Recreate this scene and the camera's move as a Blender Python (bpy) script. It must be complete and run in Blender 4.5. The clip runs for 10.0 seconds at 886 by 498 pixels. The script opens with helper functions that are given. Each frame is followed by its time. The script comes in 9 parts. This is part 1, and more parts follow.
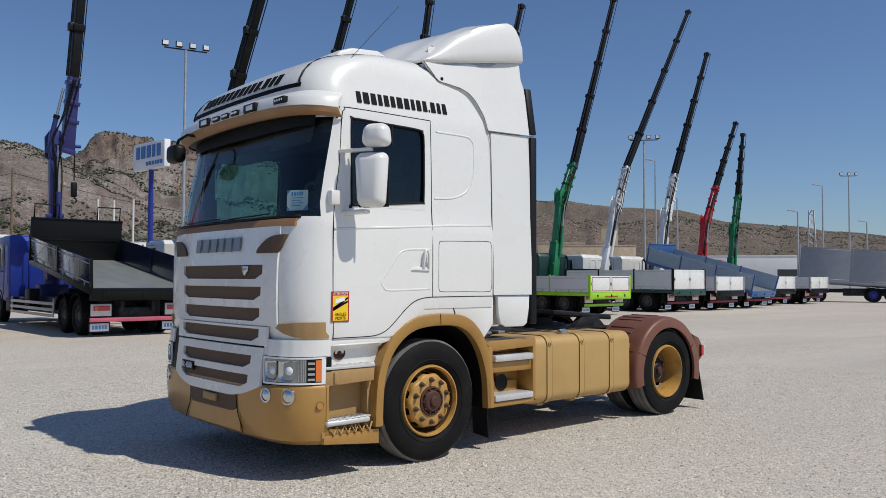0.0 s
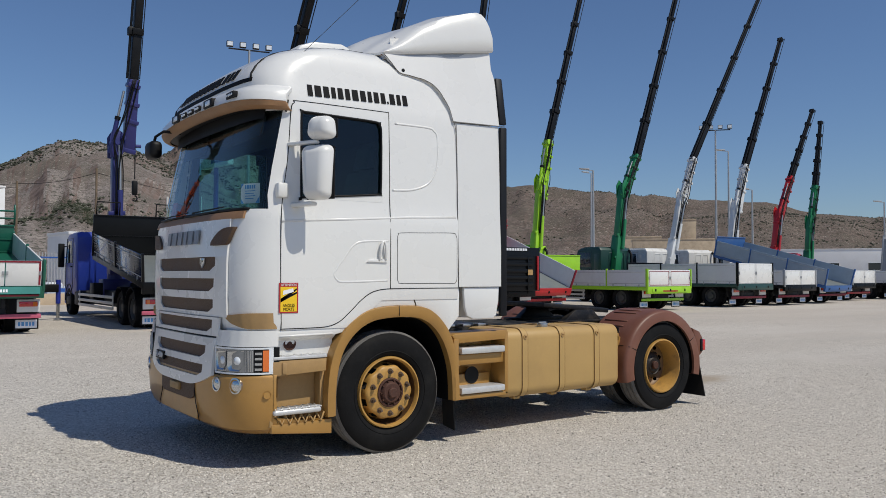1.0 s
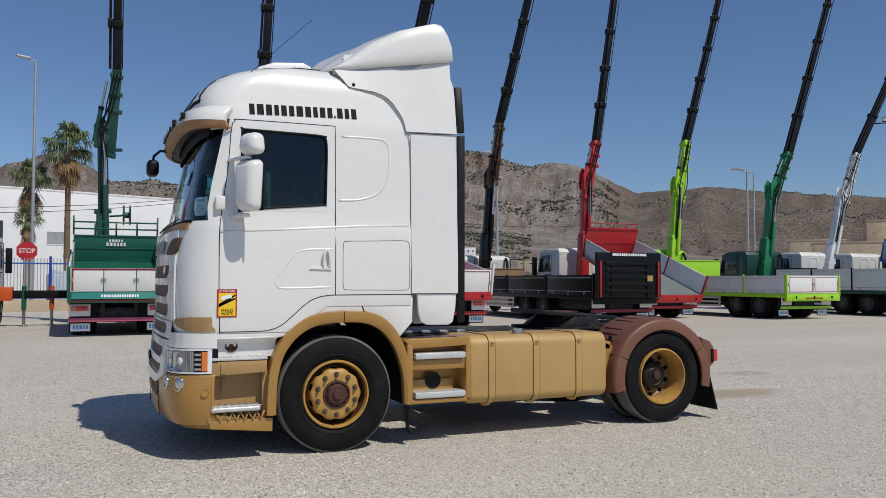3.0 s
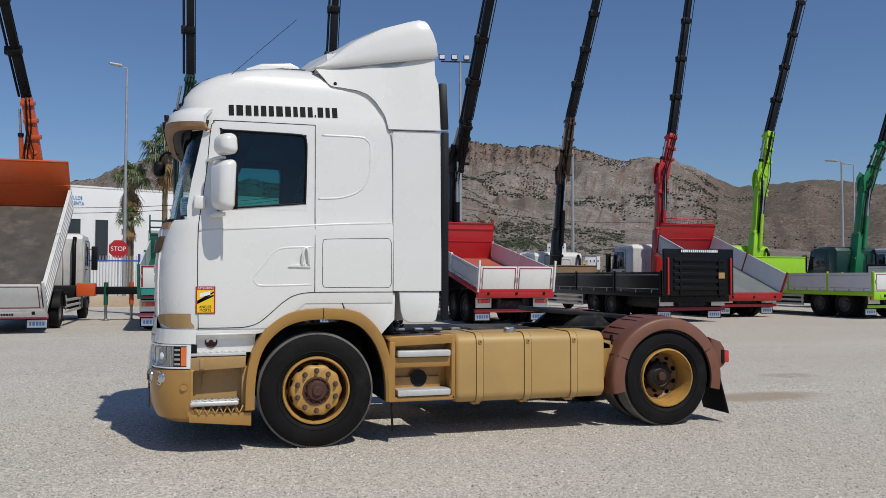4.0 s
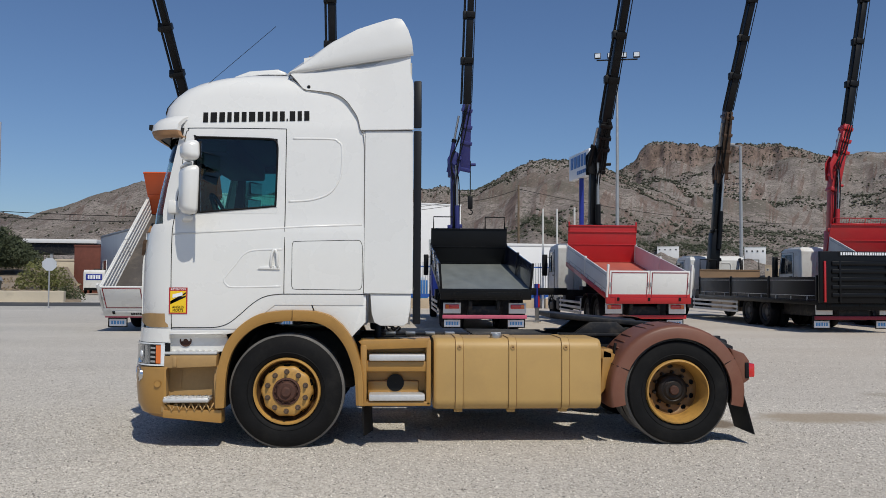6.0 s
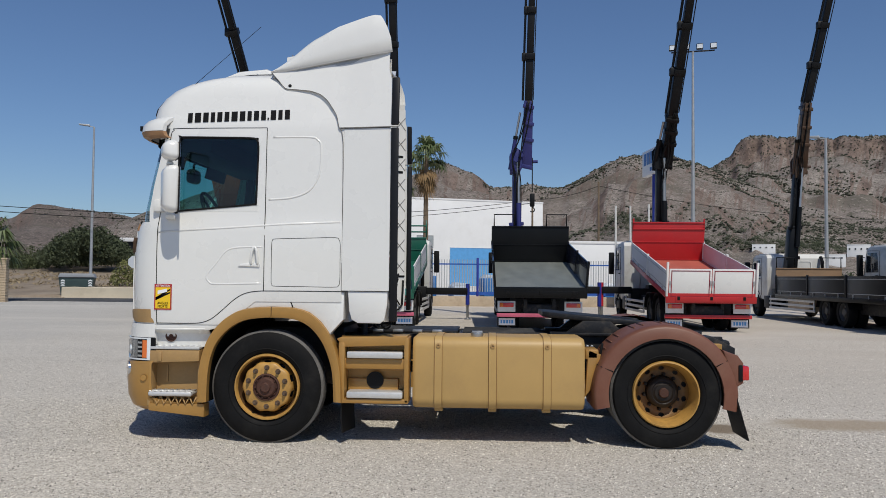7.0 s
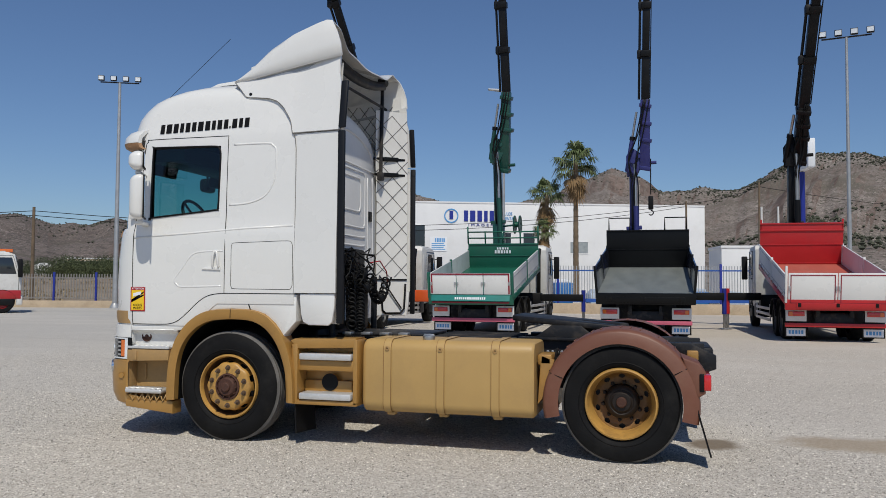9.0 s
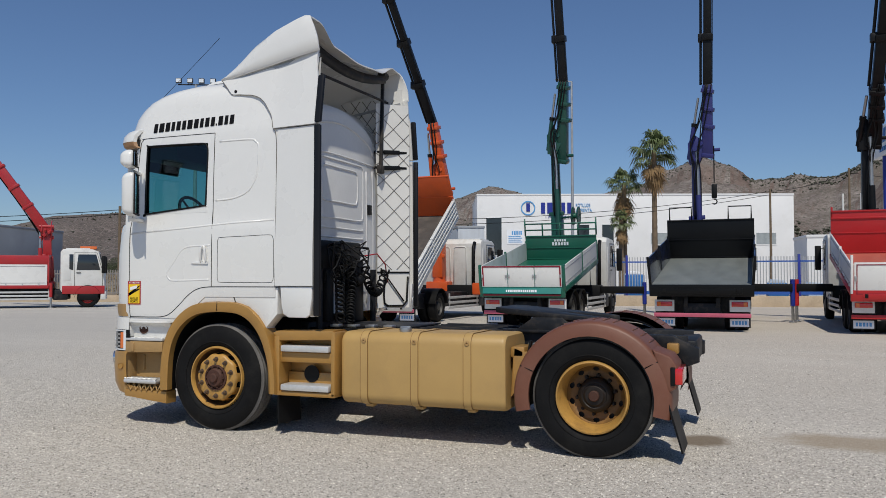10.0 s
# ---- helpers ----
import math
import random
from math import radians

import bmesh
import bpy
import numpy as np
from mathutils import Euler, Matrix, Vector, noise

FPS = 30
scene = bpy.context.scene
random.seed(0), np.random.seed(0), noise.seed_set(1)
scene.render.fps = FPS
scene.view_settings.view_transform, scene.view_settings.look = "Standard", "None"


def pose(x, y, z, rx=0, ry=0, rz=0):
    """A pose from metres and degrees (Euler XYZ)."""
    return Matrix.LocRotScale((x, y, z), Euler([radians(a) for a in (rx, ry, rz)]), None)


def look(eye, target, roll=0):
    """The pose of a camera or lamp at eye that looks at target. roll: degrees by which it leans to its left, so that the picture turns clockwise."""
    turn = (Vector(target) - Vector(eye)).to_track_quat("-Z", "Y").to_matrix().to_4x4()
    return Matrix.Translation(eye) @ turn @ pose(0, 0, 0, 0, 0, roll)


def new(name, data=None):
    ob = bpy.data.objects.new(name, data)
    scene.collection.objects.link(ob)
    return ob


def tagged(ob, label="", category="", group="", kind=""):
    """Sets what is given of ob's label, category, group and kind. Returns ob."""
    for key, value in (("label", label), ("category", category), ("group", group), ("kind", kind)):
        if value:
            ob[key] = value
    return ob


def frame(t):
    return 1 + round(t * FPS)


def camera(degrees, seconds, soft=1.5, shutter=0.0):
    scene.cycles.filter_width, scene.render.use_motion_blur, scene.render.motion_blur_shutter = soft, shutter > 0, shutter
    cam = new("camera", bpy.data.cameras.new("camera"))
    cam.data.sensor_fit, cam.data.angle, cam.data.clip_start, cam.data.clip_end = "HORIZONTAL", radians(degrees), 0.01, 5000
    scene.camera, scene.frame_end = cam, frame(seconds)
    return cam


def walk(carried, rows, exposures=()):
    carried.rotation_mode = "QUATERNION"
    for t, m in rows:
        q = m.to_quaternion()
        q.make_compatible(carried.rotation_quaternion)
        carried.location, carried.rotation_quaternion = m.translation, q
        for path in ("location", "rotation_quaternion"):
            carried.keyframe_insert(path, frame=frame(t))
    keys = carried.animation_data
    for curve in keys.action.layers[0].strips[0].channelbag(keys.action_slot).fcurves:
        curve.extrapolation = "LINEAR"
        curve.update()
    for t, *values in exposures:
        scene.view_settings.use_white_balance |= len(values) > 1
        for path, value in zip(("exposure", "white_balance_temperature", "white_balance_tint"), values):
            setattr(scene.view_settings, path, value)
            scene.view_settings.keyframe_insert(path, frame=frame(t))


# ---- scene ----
cam = camera(57.7, 10.0, soft=0.7)
PATH = [
    (0, (-4.535, -6.558, 1.577), (-3.219, -5.053, 1.651), 0.2),
    (0.5, (-4.132, -6.866, 1.554), (-2.894, -5.297, 1.621), 0.1),
    (1, (-3.708, -7.187, 1.551), (-2.544, -5.561, 1.612), 0.1),
    (1.5, (-3.294, -7.497, 1.549), (-2.213, -5.816, 1.598), 0.1),
    (2, (-2.879, -7.786, 1.565), (-1.887, -6.050, 1.61), 0.1),
    (2.5, (-2.47, -8.084, 1.557), (-1.573, -6.298, 1.623), 0),
    (4, (-1.039, -8.618, 1.57), (-0.459, -6.705, 1.637), 0.1),
    (4.5, (-0.515, -8.735, 1.568), (-0.049, -6.791, 1.639), -0.1),
    (5, (-0.011, -8.725, 1.551), (0.329, -6.756, 1.633), 0),
    (5.5, (0.486, -8.748, 1.554), (0.713, -6.763, 1.636), 0.2),
    (7, (2.03, -8.673, 1.558), (1.925, -6.677, 1.629), 0.5),
    (7.5, (2.518, -8.556, 1.549), (2.313, -6.568, 1.635), 0.6),
    (8, (3.036, -8.493, 1.542), (2.731, -6.519, 1.637), 0.6),
    (8.5, (3.504, -8.338, 1.534), (3.092, -6.383, 1.629), 0.6),
    (9, (4.012, -8.225, 1.516), (3.496, -6.295, 1.604), 0.3),
    (9.5, (4.491, -8.088, 1.509), (3.876, -6.187, 1.587), 0.1),
    (10, (4.96, -7.880, 1.506), (4.244, -6.014, 1.577), -0.1),
]
walk(cam, [(t, look(eye, target, roll)) for t, eye, target, roll in PATH],
     exposures=((0, 0.08, 6880, 7), (1, -0.02, 6880, 7), (2.5, -0.03, 6880, 7), (6, -0.04, 6880, 7), (10, -0.08, 6880, 7)))

# ---------------------------------------------------------------- light
SUN_DIR = Vector((0.26, -0.68, 1.0)).normalized()
world = bpy.data.worlds.new("sky")
scene.world = world
world.use_nodes = True
wn = world.node_tree.nodes
sky = wn.new("ShaderNodeTexSky")
sky.sky_type, sky.sun_disc = "NISHITA", False
sky.sun_elevation = math.asin(SUN_DIR.z)
sky.sun_rotation = math.atan2(SUN_DIR.x, SUN_DIR.y)
sky.air_density, sky.dust_density, sky.ozone_density, sky.altitude = 1.0, 0.45, 5.5, 100
wn["Background"].inputs["Strength"].default_value = 0.0765
deep = wn.new("ShaderNodeMix")
deep.data_type, deep.blend_type = "RGBA", "MULTIPLY"
deep.inputs[0].default_value, deep.inputs[7].default_value = 1.0, (0.90, 0.985, 1.17, 1)
world.node_tree.links.new(sky.outputs[0], deep.inputs[6])
world.node_tree.links.new(deep.outputs[2], wn["Background"].inputs["Color"])
sun = new("sun", bpy.data.lights.new("sun", "SUN"))
sun.data.energy, sun.data.angle, sun.data.color = 3.15, radians(0.53), (1.0, 0.965, 0.91)
sun.matrix_world = look(SUN_DIR * 60, (0, 0, 0))
scene.view_settings.exposure = 0.0

# ---------------------------------------------------------------- materials
def mat(name, col, rough=0.5, metal=0.0, var=0.10, scale=2.5, fine=45.0, bump=0.0, coat=0.0, dirt=None, dirt_amount=0.3, dirt_scale=1.2, stretch=None, spec=0.5):
    """Paint, rubber, metal...: base colour varied at two scales, optional dirt patches, fine relief."""
    m = bpy.data.materials.new(name)
    m.use_nodes = True
    nt = m.node_tree
    n, link = nt.nodes, nt.links.new
    b = n["Principled BSDF"]
    tc = n.new("ShaderNodeTexCoord")
    src = tc.outputs["Object"]
    if stretch:
        mp = n.new("ShaderNodeMapping")
        mp.inputs["Scale"].default_value = stretch
        link(src, mp.inputs["Vector"])
        src = mp.outputs["Vector"]
    big, small = n.new("ShaderNodeTexNoise"), n.new("ShaderNodeTexNoise")
    big.inputs["Scale"].default_value, big.inputs["Detail"].default_value = scale, 5
    small.inputs["Scale"].default_value, small.inputs["Detail"].default_value = fine, 3
    link(src, big.inputs["Vector"])
    link(src, small.inputs["Vector"])
    add = n.new("ShaderNodeMath")
    add.operation = "ADD"
    link(big.outputs["Fac"], add.inputs[0])
    half = n.new("ShaderNodeMath")
    half.operation, half.inputs[1].default_value = "MULTIPLY", 0.5
    link(small.outputs["Fac"], half.inputs[0])
    link(half.outputs[0], add.inputs[1])
    ramp = n.new("ShaderNodeMapRange")
    ramp.inputs["From Min"].default_value, ramp.inputs["From Max"].default_value = 0.45, 1.05
    link(add.outputs[0], ramp.inputs["Value"])
    mix = n.new("ShaderNodeMix")
    mix.data_type = "RGBA"
    lo = [max(0, c * (1 - var)) for c in col]
    hi = [min(1, c * (1 + var)) for c in col]
    mix.inputs[6].default_value, mix.inputs[7].default_value = (*lo, 1), (*hi, 1)
    link(ramp.outputs[0], mix.inputs[0])
    out = mix.outputs[2]
    if dirt:
        dn = n.new("ShaderNodeTexNoise")
        dn.inputs["Scale"].default_value, dn.inputs["Detail"].default_value, dn.inputs["Roughness"].default_value = dirt_scale, 8, 0.7
        link(src, dn.inputs["Vector"])
        dr = n.new("ShaderNodeMapRange")
        dr.inputs["From Min"].default_value, dr.inputs["From Max"].default_value = 0.5, 0.75
        dr.inputs["To Max"].default_value = dirt_amount
        link(dn.outputs["Fac"], dr.inputs["Value"])
        dm = n.new("ShaderNodeMix")
        dm.data_type = "RGBA"
        dm.inputs[7].default_value = (*dirt, 1)
        link(out, dm.inputs[6])
        link(dr.outputs[0], dm.inputs[0])
        out = dm.outputs[2]
    link(out, b.inputs["Base Color"])
    b.inputs["Metallic"].default_value = metal
    rr = n.new("ShaderNodeMapRange")
    rr.inputs["To Min"].default_value, rr.inputs["To Max"].default_value = max(0.02, rough - 0.07), min(1, rough + 0.07)
    link(big.outputs["Fac"], rr.inputs["Value"])
    link(rr.outputs[0], b.inputs["Roughness"])
    b.inputs["Coat Weight"].default_value, b.inputs["Coat Roughness"].default_value = coat, 0.06
    b.inputs["Specular IOR Level"].default_value = spec
    if bump:
        bp = n.new("ShaderNodeBump")
        bp.inputs["Strength"].default_value, bp.inputs["Distance"].default_value = bump, 0.01
        link(small.outputs["Fac"], bp.inputs["Height"])
        link(bp.outputs[0], b.inputs["Normal"])
    return m


def glass(name, tint, alpha_mix):
    """Tinted sheet glass: part clear, part mirror at grazing angles."""
    m = bpy.data.materials.new(name)
    m.use_nodes = True
    nt = m.node_tree
    n, link = nt.nodes, nt.links.new
    n.remove(n["Principled BSDF"])
    tr, gl, mx, lw = n.new("ShaderNodeBsdfTransparent"), n.new("ShaderNodeBsdfGlossy"), n.new("ShaderNodeMixShader"), n.new("ShaderNodeLayerWeight")
    tr.inputs["Color"].default_value = (*tint, 1)
    gl.inputs["Roughness"].default_value = 0.02
    gl.inputs["Color"].default_value = (0.9, 0.95, 1, 1)
    lw.inputs["Blend"].default_value = 0.5
    pw = n.new("ShaderNodeMath")
    pw.operation, pw.inputs[1].default_value = "POWER", 5.0
    link(lw.outputs["Facing"], pw.inputs[0])
    rg = n.new("ShaderNodeMapRange")
    rg.inputs["To Min"].default_value, rg.inputs["To Max"].default_value = alpha_mix, 1.0
    link(pw.outputs[0], rg.inputs["Value"])
    link(rg.outputs[0], mx.inputs[0])
    link(tr.outputs[0], mx.inputs[1])
    link(gl.outputs[0], mx.inputs[2])
    link(mx.outputs[0], n["Material Output"].inputs["Surface"])
    return m


WHITE = mat("white paint", (0.755, 0.75, 0.725), 0.28, var=0.02, coat=0.5, bump=0.0, dirt=(0.55, 0.52, 0.47), dirt_amount=0.10)
WHITE_OLD = mat("worn white paint", (0.68, 0.675, 0.65), 0.45, var=0.05, dirt=(0.35, 0.31, 0.26), dirt_amount=0.45, dirt_scale=2.2)
GREY_CAB = mat("dusty white paint", (0.66, 0.655, 0.64), 0.45, var=0.05, dirt=(0.3, 0.28, 0.26), dirt_amount=0.2)
GOLD = mat("gold bronze paint", (0.43, 0.232, 0.062), 0.38, metal=0.25, var=0.10, coat=0.25, dirt=(0.25, 0.14, 0.05), dirt_amount=0.5, dirt_scale=2.0, fine=160, bump=0.03)
GOLD_RIM = mat("gold rim paint", (0.46, 0.255, 0.065), 0.45, var=0.15, dirt=(0.16, 0.085, 0.035), dirt_amount=0.7, dirt_scale=7)
# grime plus the shade inside the deep rear rim, both put into the colour
GOLD_DEEP = mat("grimy gold darkened for rim shade", (0.22, 0.11, 0.03), 0.5, var=0.25, dirt=(0.05, 0.028, 0.016), dirt_amount=0.9, dirt_scale=5)
GOLD_TANK = mat("matt gold tank paint", (0.455, 0.29, 0.105), 0.5, var=0.06, dirt=(0.32, 0.20, 0.09), dirt_amount=0.4, dirt_scale=1.6, fine=160, bump=0.03)
BRONZE = mat("faded bronze plastic", (0.31, 0.165, 0.075), 0.55, var=0.15, dirt=(0.16, 0.09, 0.05), dirt_amount=0.5)
GOLD_MATT = mat("faded gold plastic", (0.40, 0.245, 0.095), 0.6, var=0.12, dirt=(0.22, 0.14, 0.08), dirt_amount=0.5)
BROWN = mat("brown plastic", (0.165, 0.062, 0.036), 0.5, var=0.14, dirt=(0.28, 0.17, 0.12), dirt_amount=0.35, fine=220, bump=0.05)
GRILLE = mat("brown grille mesh", (0.105, 0.058, 0.031), 0.6, var=0.2, fine=260, bump=0.5)
RUST = mat("rusty hub steel", (0.085, 0.036, 0.024), 0.7, metal=0.3, var=0.35, fine=90, bump=0.3, dirt=(0.05, 0.03, 0.025), dirt_amount=0.8, dirt_scale=9)
RUBBER = mat("tyre rubber", (0.0085, 0.0085, 0.009), 0.7, var=0.3, scale=6, fine=80, bump=0.15, spec=0.13, dirt=(0.035, 0.033, 0.03), dirt_amount=0.35, dirt_scale=4)
RIM_GRIME = mat("brake-dusted gold rim", (0.095, 0.046, 0.016), 0.6, var=0.35, scale=9, fine=60, dirt=(0.05, 0.026, 0.014), dirt_amount=0.85, dirt_scale=6)
NUT = mat("grey-brown wheel nut", (0.15, 0.105, 0.075), 0.5, metal=0.5, var=0.3, fine=90)
TREAD = mat("dusty tyre tread", (0.12, 0.115, 0.11), 0.85, var=0.3, scale=6, fine=120, bump=0.3, dirt=(0.25, 0.23, 0.21), dirt_amount=0.5, dirt_scale=5)
BLACK = mat("black plastic", (0.006, 0.006, 0.0065), 0.5, var=0.25, fine=120, bump=0.05, spec=0.22)
BLACK_RUBBER = mat("black rubber strip", (0.008, 0.009, 0.012), 0.5, var=0.25, spec=0.25)
CHASSIS = mat("dark chassis paint", (0.011, 0.012, 0.015), 0.5, spec=0.3, var=0.35, dirt=(0.16, 0.13, 0.10), dirt_amount=0.45, dirt_scale=4)
STEEL = mat("bare steel", (0.45, 0.45, 0.45), 0.38, metal=0.9, var=0.2, dirt=(0.2, 0.15, 0.1), dirt_amount=0.3)
ALU = mat("pale aluminium tread", (0.62, 0.62, 0.61), 0.42, metal=0.35, var=0.12, dirt=(0.35, 0.31, 0.27), dirt_amount=0.3, dirt_scale=8)
SEAM = mat("grey seam cord", (0.16, 0.15, 0.14), 0.7)
HUB_DARK = mat("greasy hub steel", (0.018, 0.013, 0.011), 0.55, metal=0.3, var=0.3, fine=90, bump=0.2)
GLASS = glass("tinted glass", (0.16, 0.46, 0.43), 0.045)
GLASS_FRONT = glass("windscreen glass", (0.72, 0.82, 0.80), 0.045)
GLASS_FAR = mat("dark window glass", (0.02, 0.025, 0.03), 0.08, var=0.1, spec=0.8)
LENS_W = mat("clear lamp lens", (0.75, 0.78, 0.8), 0.12, var=0.15, coat=1.0, fine=150)
LAMP_BOWL = mat("silver lamp bowl", (0.30, 0.31, 0.32), 0.22, metal=0.7, var=0.25, fine=60, coat=0.6)
RIM_FAR = mat("dull dark rim", (0.075, 0.073, 0.07), 0.6, metal=0.2, var=0.3)
CHROME = mat("lamp chrome", (0.6, 0.62, 0.64), 0.15, metal=1.0, var=0.1)
MIRROR = mat("mirror glass", (0.85, 0.86, 0.87), 0.02, metal=1.0, var=0.0)
ORANGE_LENS = mat("amber lens", (0.75, 0.16, 0.02), 0.15, var=0.15, coat=1.0, fine=150)
RED_LENS = mat("red lens", (0.55, 0.012, 0.012), 0.15, var=0.15, coat=1.0, fine=150)
INTERIOR = mat("cab interior trim", (0.022, 0.021, 0.022), 0.75, var=0.15)
SEAT = mat("seat cloth", (0.04, 0.042, 0.05), 0.9, var=0.2)
INK = mat("black lettering", (0.006, 0.006, 0.007), 0.6, var=0.1, spec=.12)
GREY_INK = mat("grey badge metal", (0.25, 0.27, 0.29), 0.35, metal=0.5, var=0.1)
RED_PAINT = mat("red paint", (0.40, 0.016, 0.020), 0.4, var=0.08, coat=0.2, dirt=(0.25, 0.05, 0.04), dirt_amount=0.4)
DKRED = mat("dark red marking", (0.25, 0.01, 0.025), 0.5, var=0.1)
YELLOW = mat("yellow film", (0.85, 0.55, 0.02), 0.4, var=0.05)
SIGN_BLUE = mat("sign blue film", (0.03, 0.15, 0.42), 0.4, var=0.1)
LIGHT_BLUE = mat("light blue film", (0.10, 0.33, 0.65), 0.4, var=0.1)
PAPER = mat("white sheet", (0.8, 0.82, 0.85), 0.6, var=0.03)
PINK = mat("faded red bumper", (0.5, 0.10, 0.16), 0.55, var=0.2)
PALE_GREY = mat("dropside aluminium", (0.68, 0.685, 0.69), 0.45, metal=0.05, var=0.06, dirt=(0.35, 0.33, 0.30), dirt_amount=0.25)
CLOTH = mat("quilted white panel", (0.74, 0.73, 0.70), 0.55, var=0.04, dirt=(0.4, 0.37, 0.33), dirt_amount=0.25)
BLUE_FENCE = mat("blue fence paint", (0.02, 0.09, 0.36), 0.45, var=0.15)
BLUE_POST = mat("deep blue paint", (0.015, 0.03, 0.26), 0.45, var=0.15)
GALV = mat("galvanised steel", (0.42, 0.43, 0.44), 0.5, metal=0.5, var=0.15)
BUILDING = mat("white render wall", (0.74, 0.74, 0.74), 0.8, var=0.05, scale=0.3, dirt=(0.5, 0.48, 0.44), dirt_amount=0.25, dirt_scale=0.4)
BEIGE = mat("beige render", (0.48, 0.38, 0.27), 0.9, var=0.18, scale=0.9, fine=14, bump=.2, dirt=(0.25, 0.18, 0.12), dirt_amount=0.6, dirt_scale=1.3)
PALE_WALL = mat("pale sheet wall", (0.46, 0.49, 0.53), 0.6, var=0.08, scale=0.6, stretch=(4, 4, .4), dirt=(0.3, 0.3, 0.3), dirt_amount=.4, dirt_scale=.5)
CREAM = mat("cream render", (0.56, 0.49, 0.38), 0.9, var=0.1, scale=.5, dirt=(0.35, 0.3, 0.22), dirt_amount=.4)
RED_BRICK = mat("dark red brick", (0.17, 0.055, 0.038), 0.85, var=0.2, scale=2, fine=20)
ROOF_GREY = mat("grey sheet cladding", (0.30, 0.32, 0.35), 0.6, var=0.12, scale=0.6)
BED_FLOOR = mat("scuffed grey steel floor", (0.22, 0.24, 0.23), 0.5, metal=0.3, var=0.2, dirt=(0.4, 0.38, 0.34), dirt_amount=0.35, dirt_scale=1.8, stretch=(1, 0.3, 1))
BED_DIRT = mat("dirty tipper steel", (0.075, 0.065, 0.058), 0.75, metal=0.1, var=0.35, dirt=(0.23, 0.19, 0.15), dirt_amount=0.8, dirt_scale=0.9)
BOOM = mat("black boom paint", (0.006, 0.0065, 0.008), 0.45, spec=0.22, var=0.3, dirt=(0.03, 0.027, 0.024), dirt_amount=0.3, dirt_scale=1.5)

# ---------------------------------------------------------------- mesh tools
def box(bm, x0, x1, y0, y1, z0, z1, bevel=0.0, seg=2):
    r = bmesh.ops.create_cube(bm, size=1.0, matrix=Matrix.LocRotScale(((x0 + x1) / 2, (y0 + y1) / 2, (z0 + z1) / 2), None, (abs(x1 - x0), abs(y1 - y0), abs(z1 - z0))))
    if bevel:
        es = list({e for v in r["verts"] for e in v.link_edges})
        bmesh.ops.bevel(bm, geom=es, offset=bevel, segments=seg, affect="EDGES", profile=0.5)
    return bm


def beam(bm, a, b, w, h, bevel=0.0, up=(0, 0, 1), w2=None, h2=None):
    """A bar of rectangular section from a to b, tapering to w2 x h2."""
    a, b = Vector(a), Vector(b)
    d = (b - a).normalized()
    s = d.cross(Vector(up))
    s = s.normalized() if s.length > 1e-4 else Vector((1, 0, 0))
    u = s.cross(d).normalized()
    rings = []
    for p, ww, hh in ((a, w, h), (b, w2 or w, h2 or h)):
        rings.append([bm.verts.new(p + s * (i * ww / 2) + u * (j * hh / 2)) for i, j in ((-1, -1), (1, -1), (1, 1), (-1, 1))])
    fs = [bm.faces.new((rings[0][k], rings[0][(k + 1) % 4], rings[1][(k + 1) % 4], rings[1][k])) for k in range(4)]
    fs += [bm.faces.new(rings[0][::-1]), bm.faces.new(rings[1])]
    if bevel:
        es = list({e for f in fs for e in f.edges})
        bmesh.ops.bevel(bm, geom=es, offset=bevel, segments=2, affect="EDGES", profile=0.5)
    return bm


def rod(bm, a, b, r, r2=None, seg=10, cap=True):
    a, b = Vector(a), Vector(b)
    d = b - a
    m = Matrix.Translation((a + b) / 2) @ d.to_track_quat("Z", "Y").to_matrix().to_4x4()
    bmesh.ops.create_cone(bm, cap_ends=cap, segments=seg, radius1=r, radius2=r if r2 is None else r2, depth=d.length, matrix=m)
    return bm


def tube(bm, pts, r, seg=8, closed=False):
    """A round bar along a line of points."""
    pts = [Vector(p) for p in pts]
    n, rings = len(pts), []
    for i, p in enumerate(pts):
        a = pts[i - 1] if i or closed else p
        b = pts[(i + 1) % n] if i < n - 1 or closed else p
        d = (b - a).normalized()
        q = d.to_track_quat("Z", "Y").to_matrix()
        rings.append([bm.verts.new(p + q @ Vector((r * math.cos(k * 2 * math.pi / seg), r * math.sin(k * 2 * math.pi / seg), 0))) for k in range(seg)])
    for i in range(n if closed else n - 1):
        A, B = rings[i], rings[(i + 1) % n]
        off = min(range(seg), key=lambda o: sum((A[k].co - B[(k + o) % seg].co).length for k in range(seg)))
        for k in range(seg):
            bm.faces.new((A[k], A[(k + 1) % seg], B[(k + 1 + off) % seg], B[(k + off) % seg]))
    if not closed:
        bm.faces.new(rings[0][::-1])
        bm.faces.new(rings[-1])
    return bm


def curve(pts, n=6, closed=False):
    """A smooth line through points (Catmull-Rom)."""
    P = [Vector(p) for p in pts]
    m = len(P)
    out = []
    for i in range(m if closed else m - 1):
        a, b, c, d = (P[(i + k) % m] if closed else P[max(0, min(m - 1, i + k))] for k in (-1, 0, 1, 2))
        for j in range(n):
            t = j / n
            out.append(.5 * ((2 * b) + (c - a) * t + (2 * a - 5 * b + 4 * c - d) * t * t + (3 * b - a - 3 * c + d) * t ** 3))
    if not closed:
        out.append(P[-1])
    return out


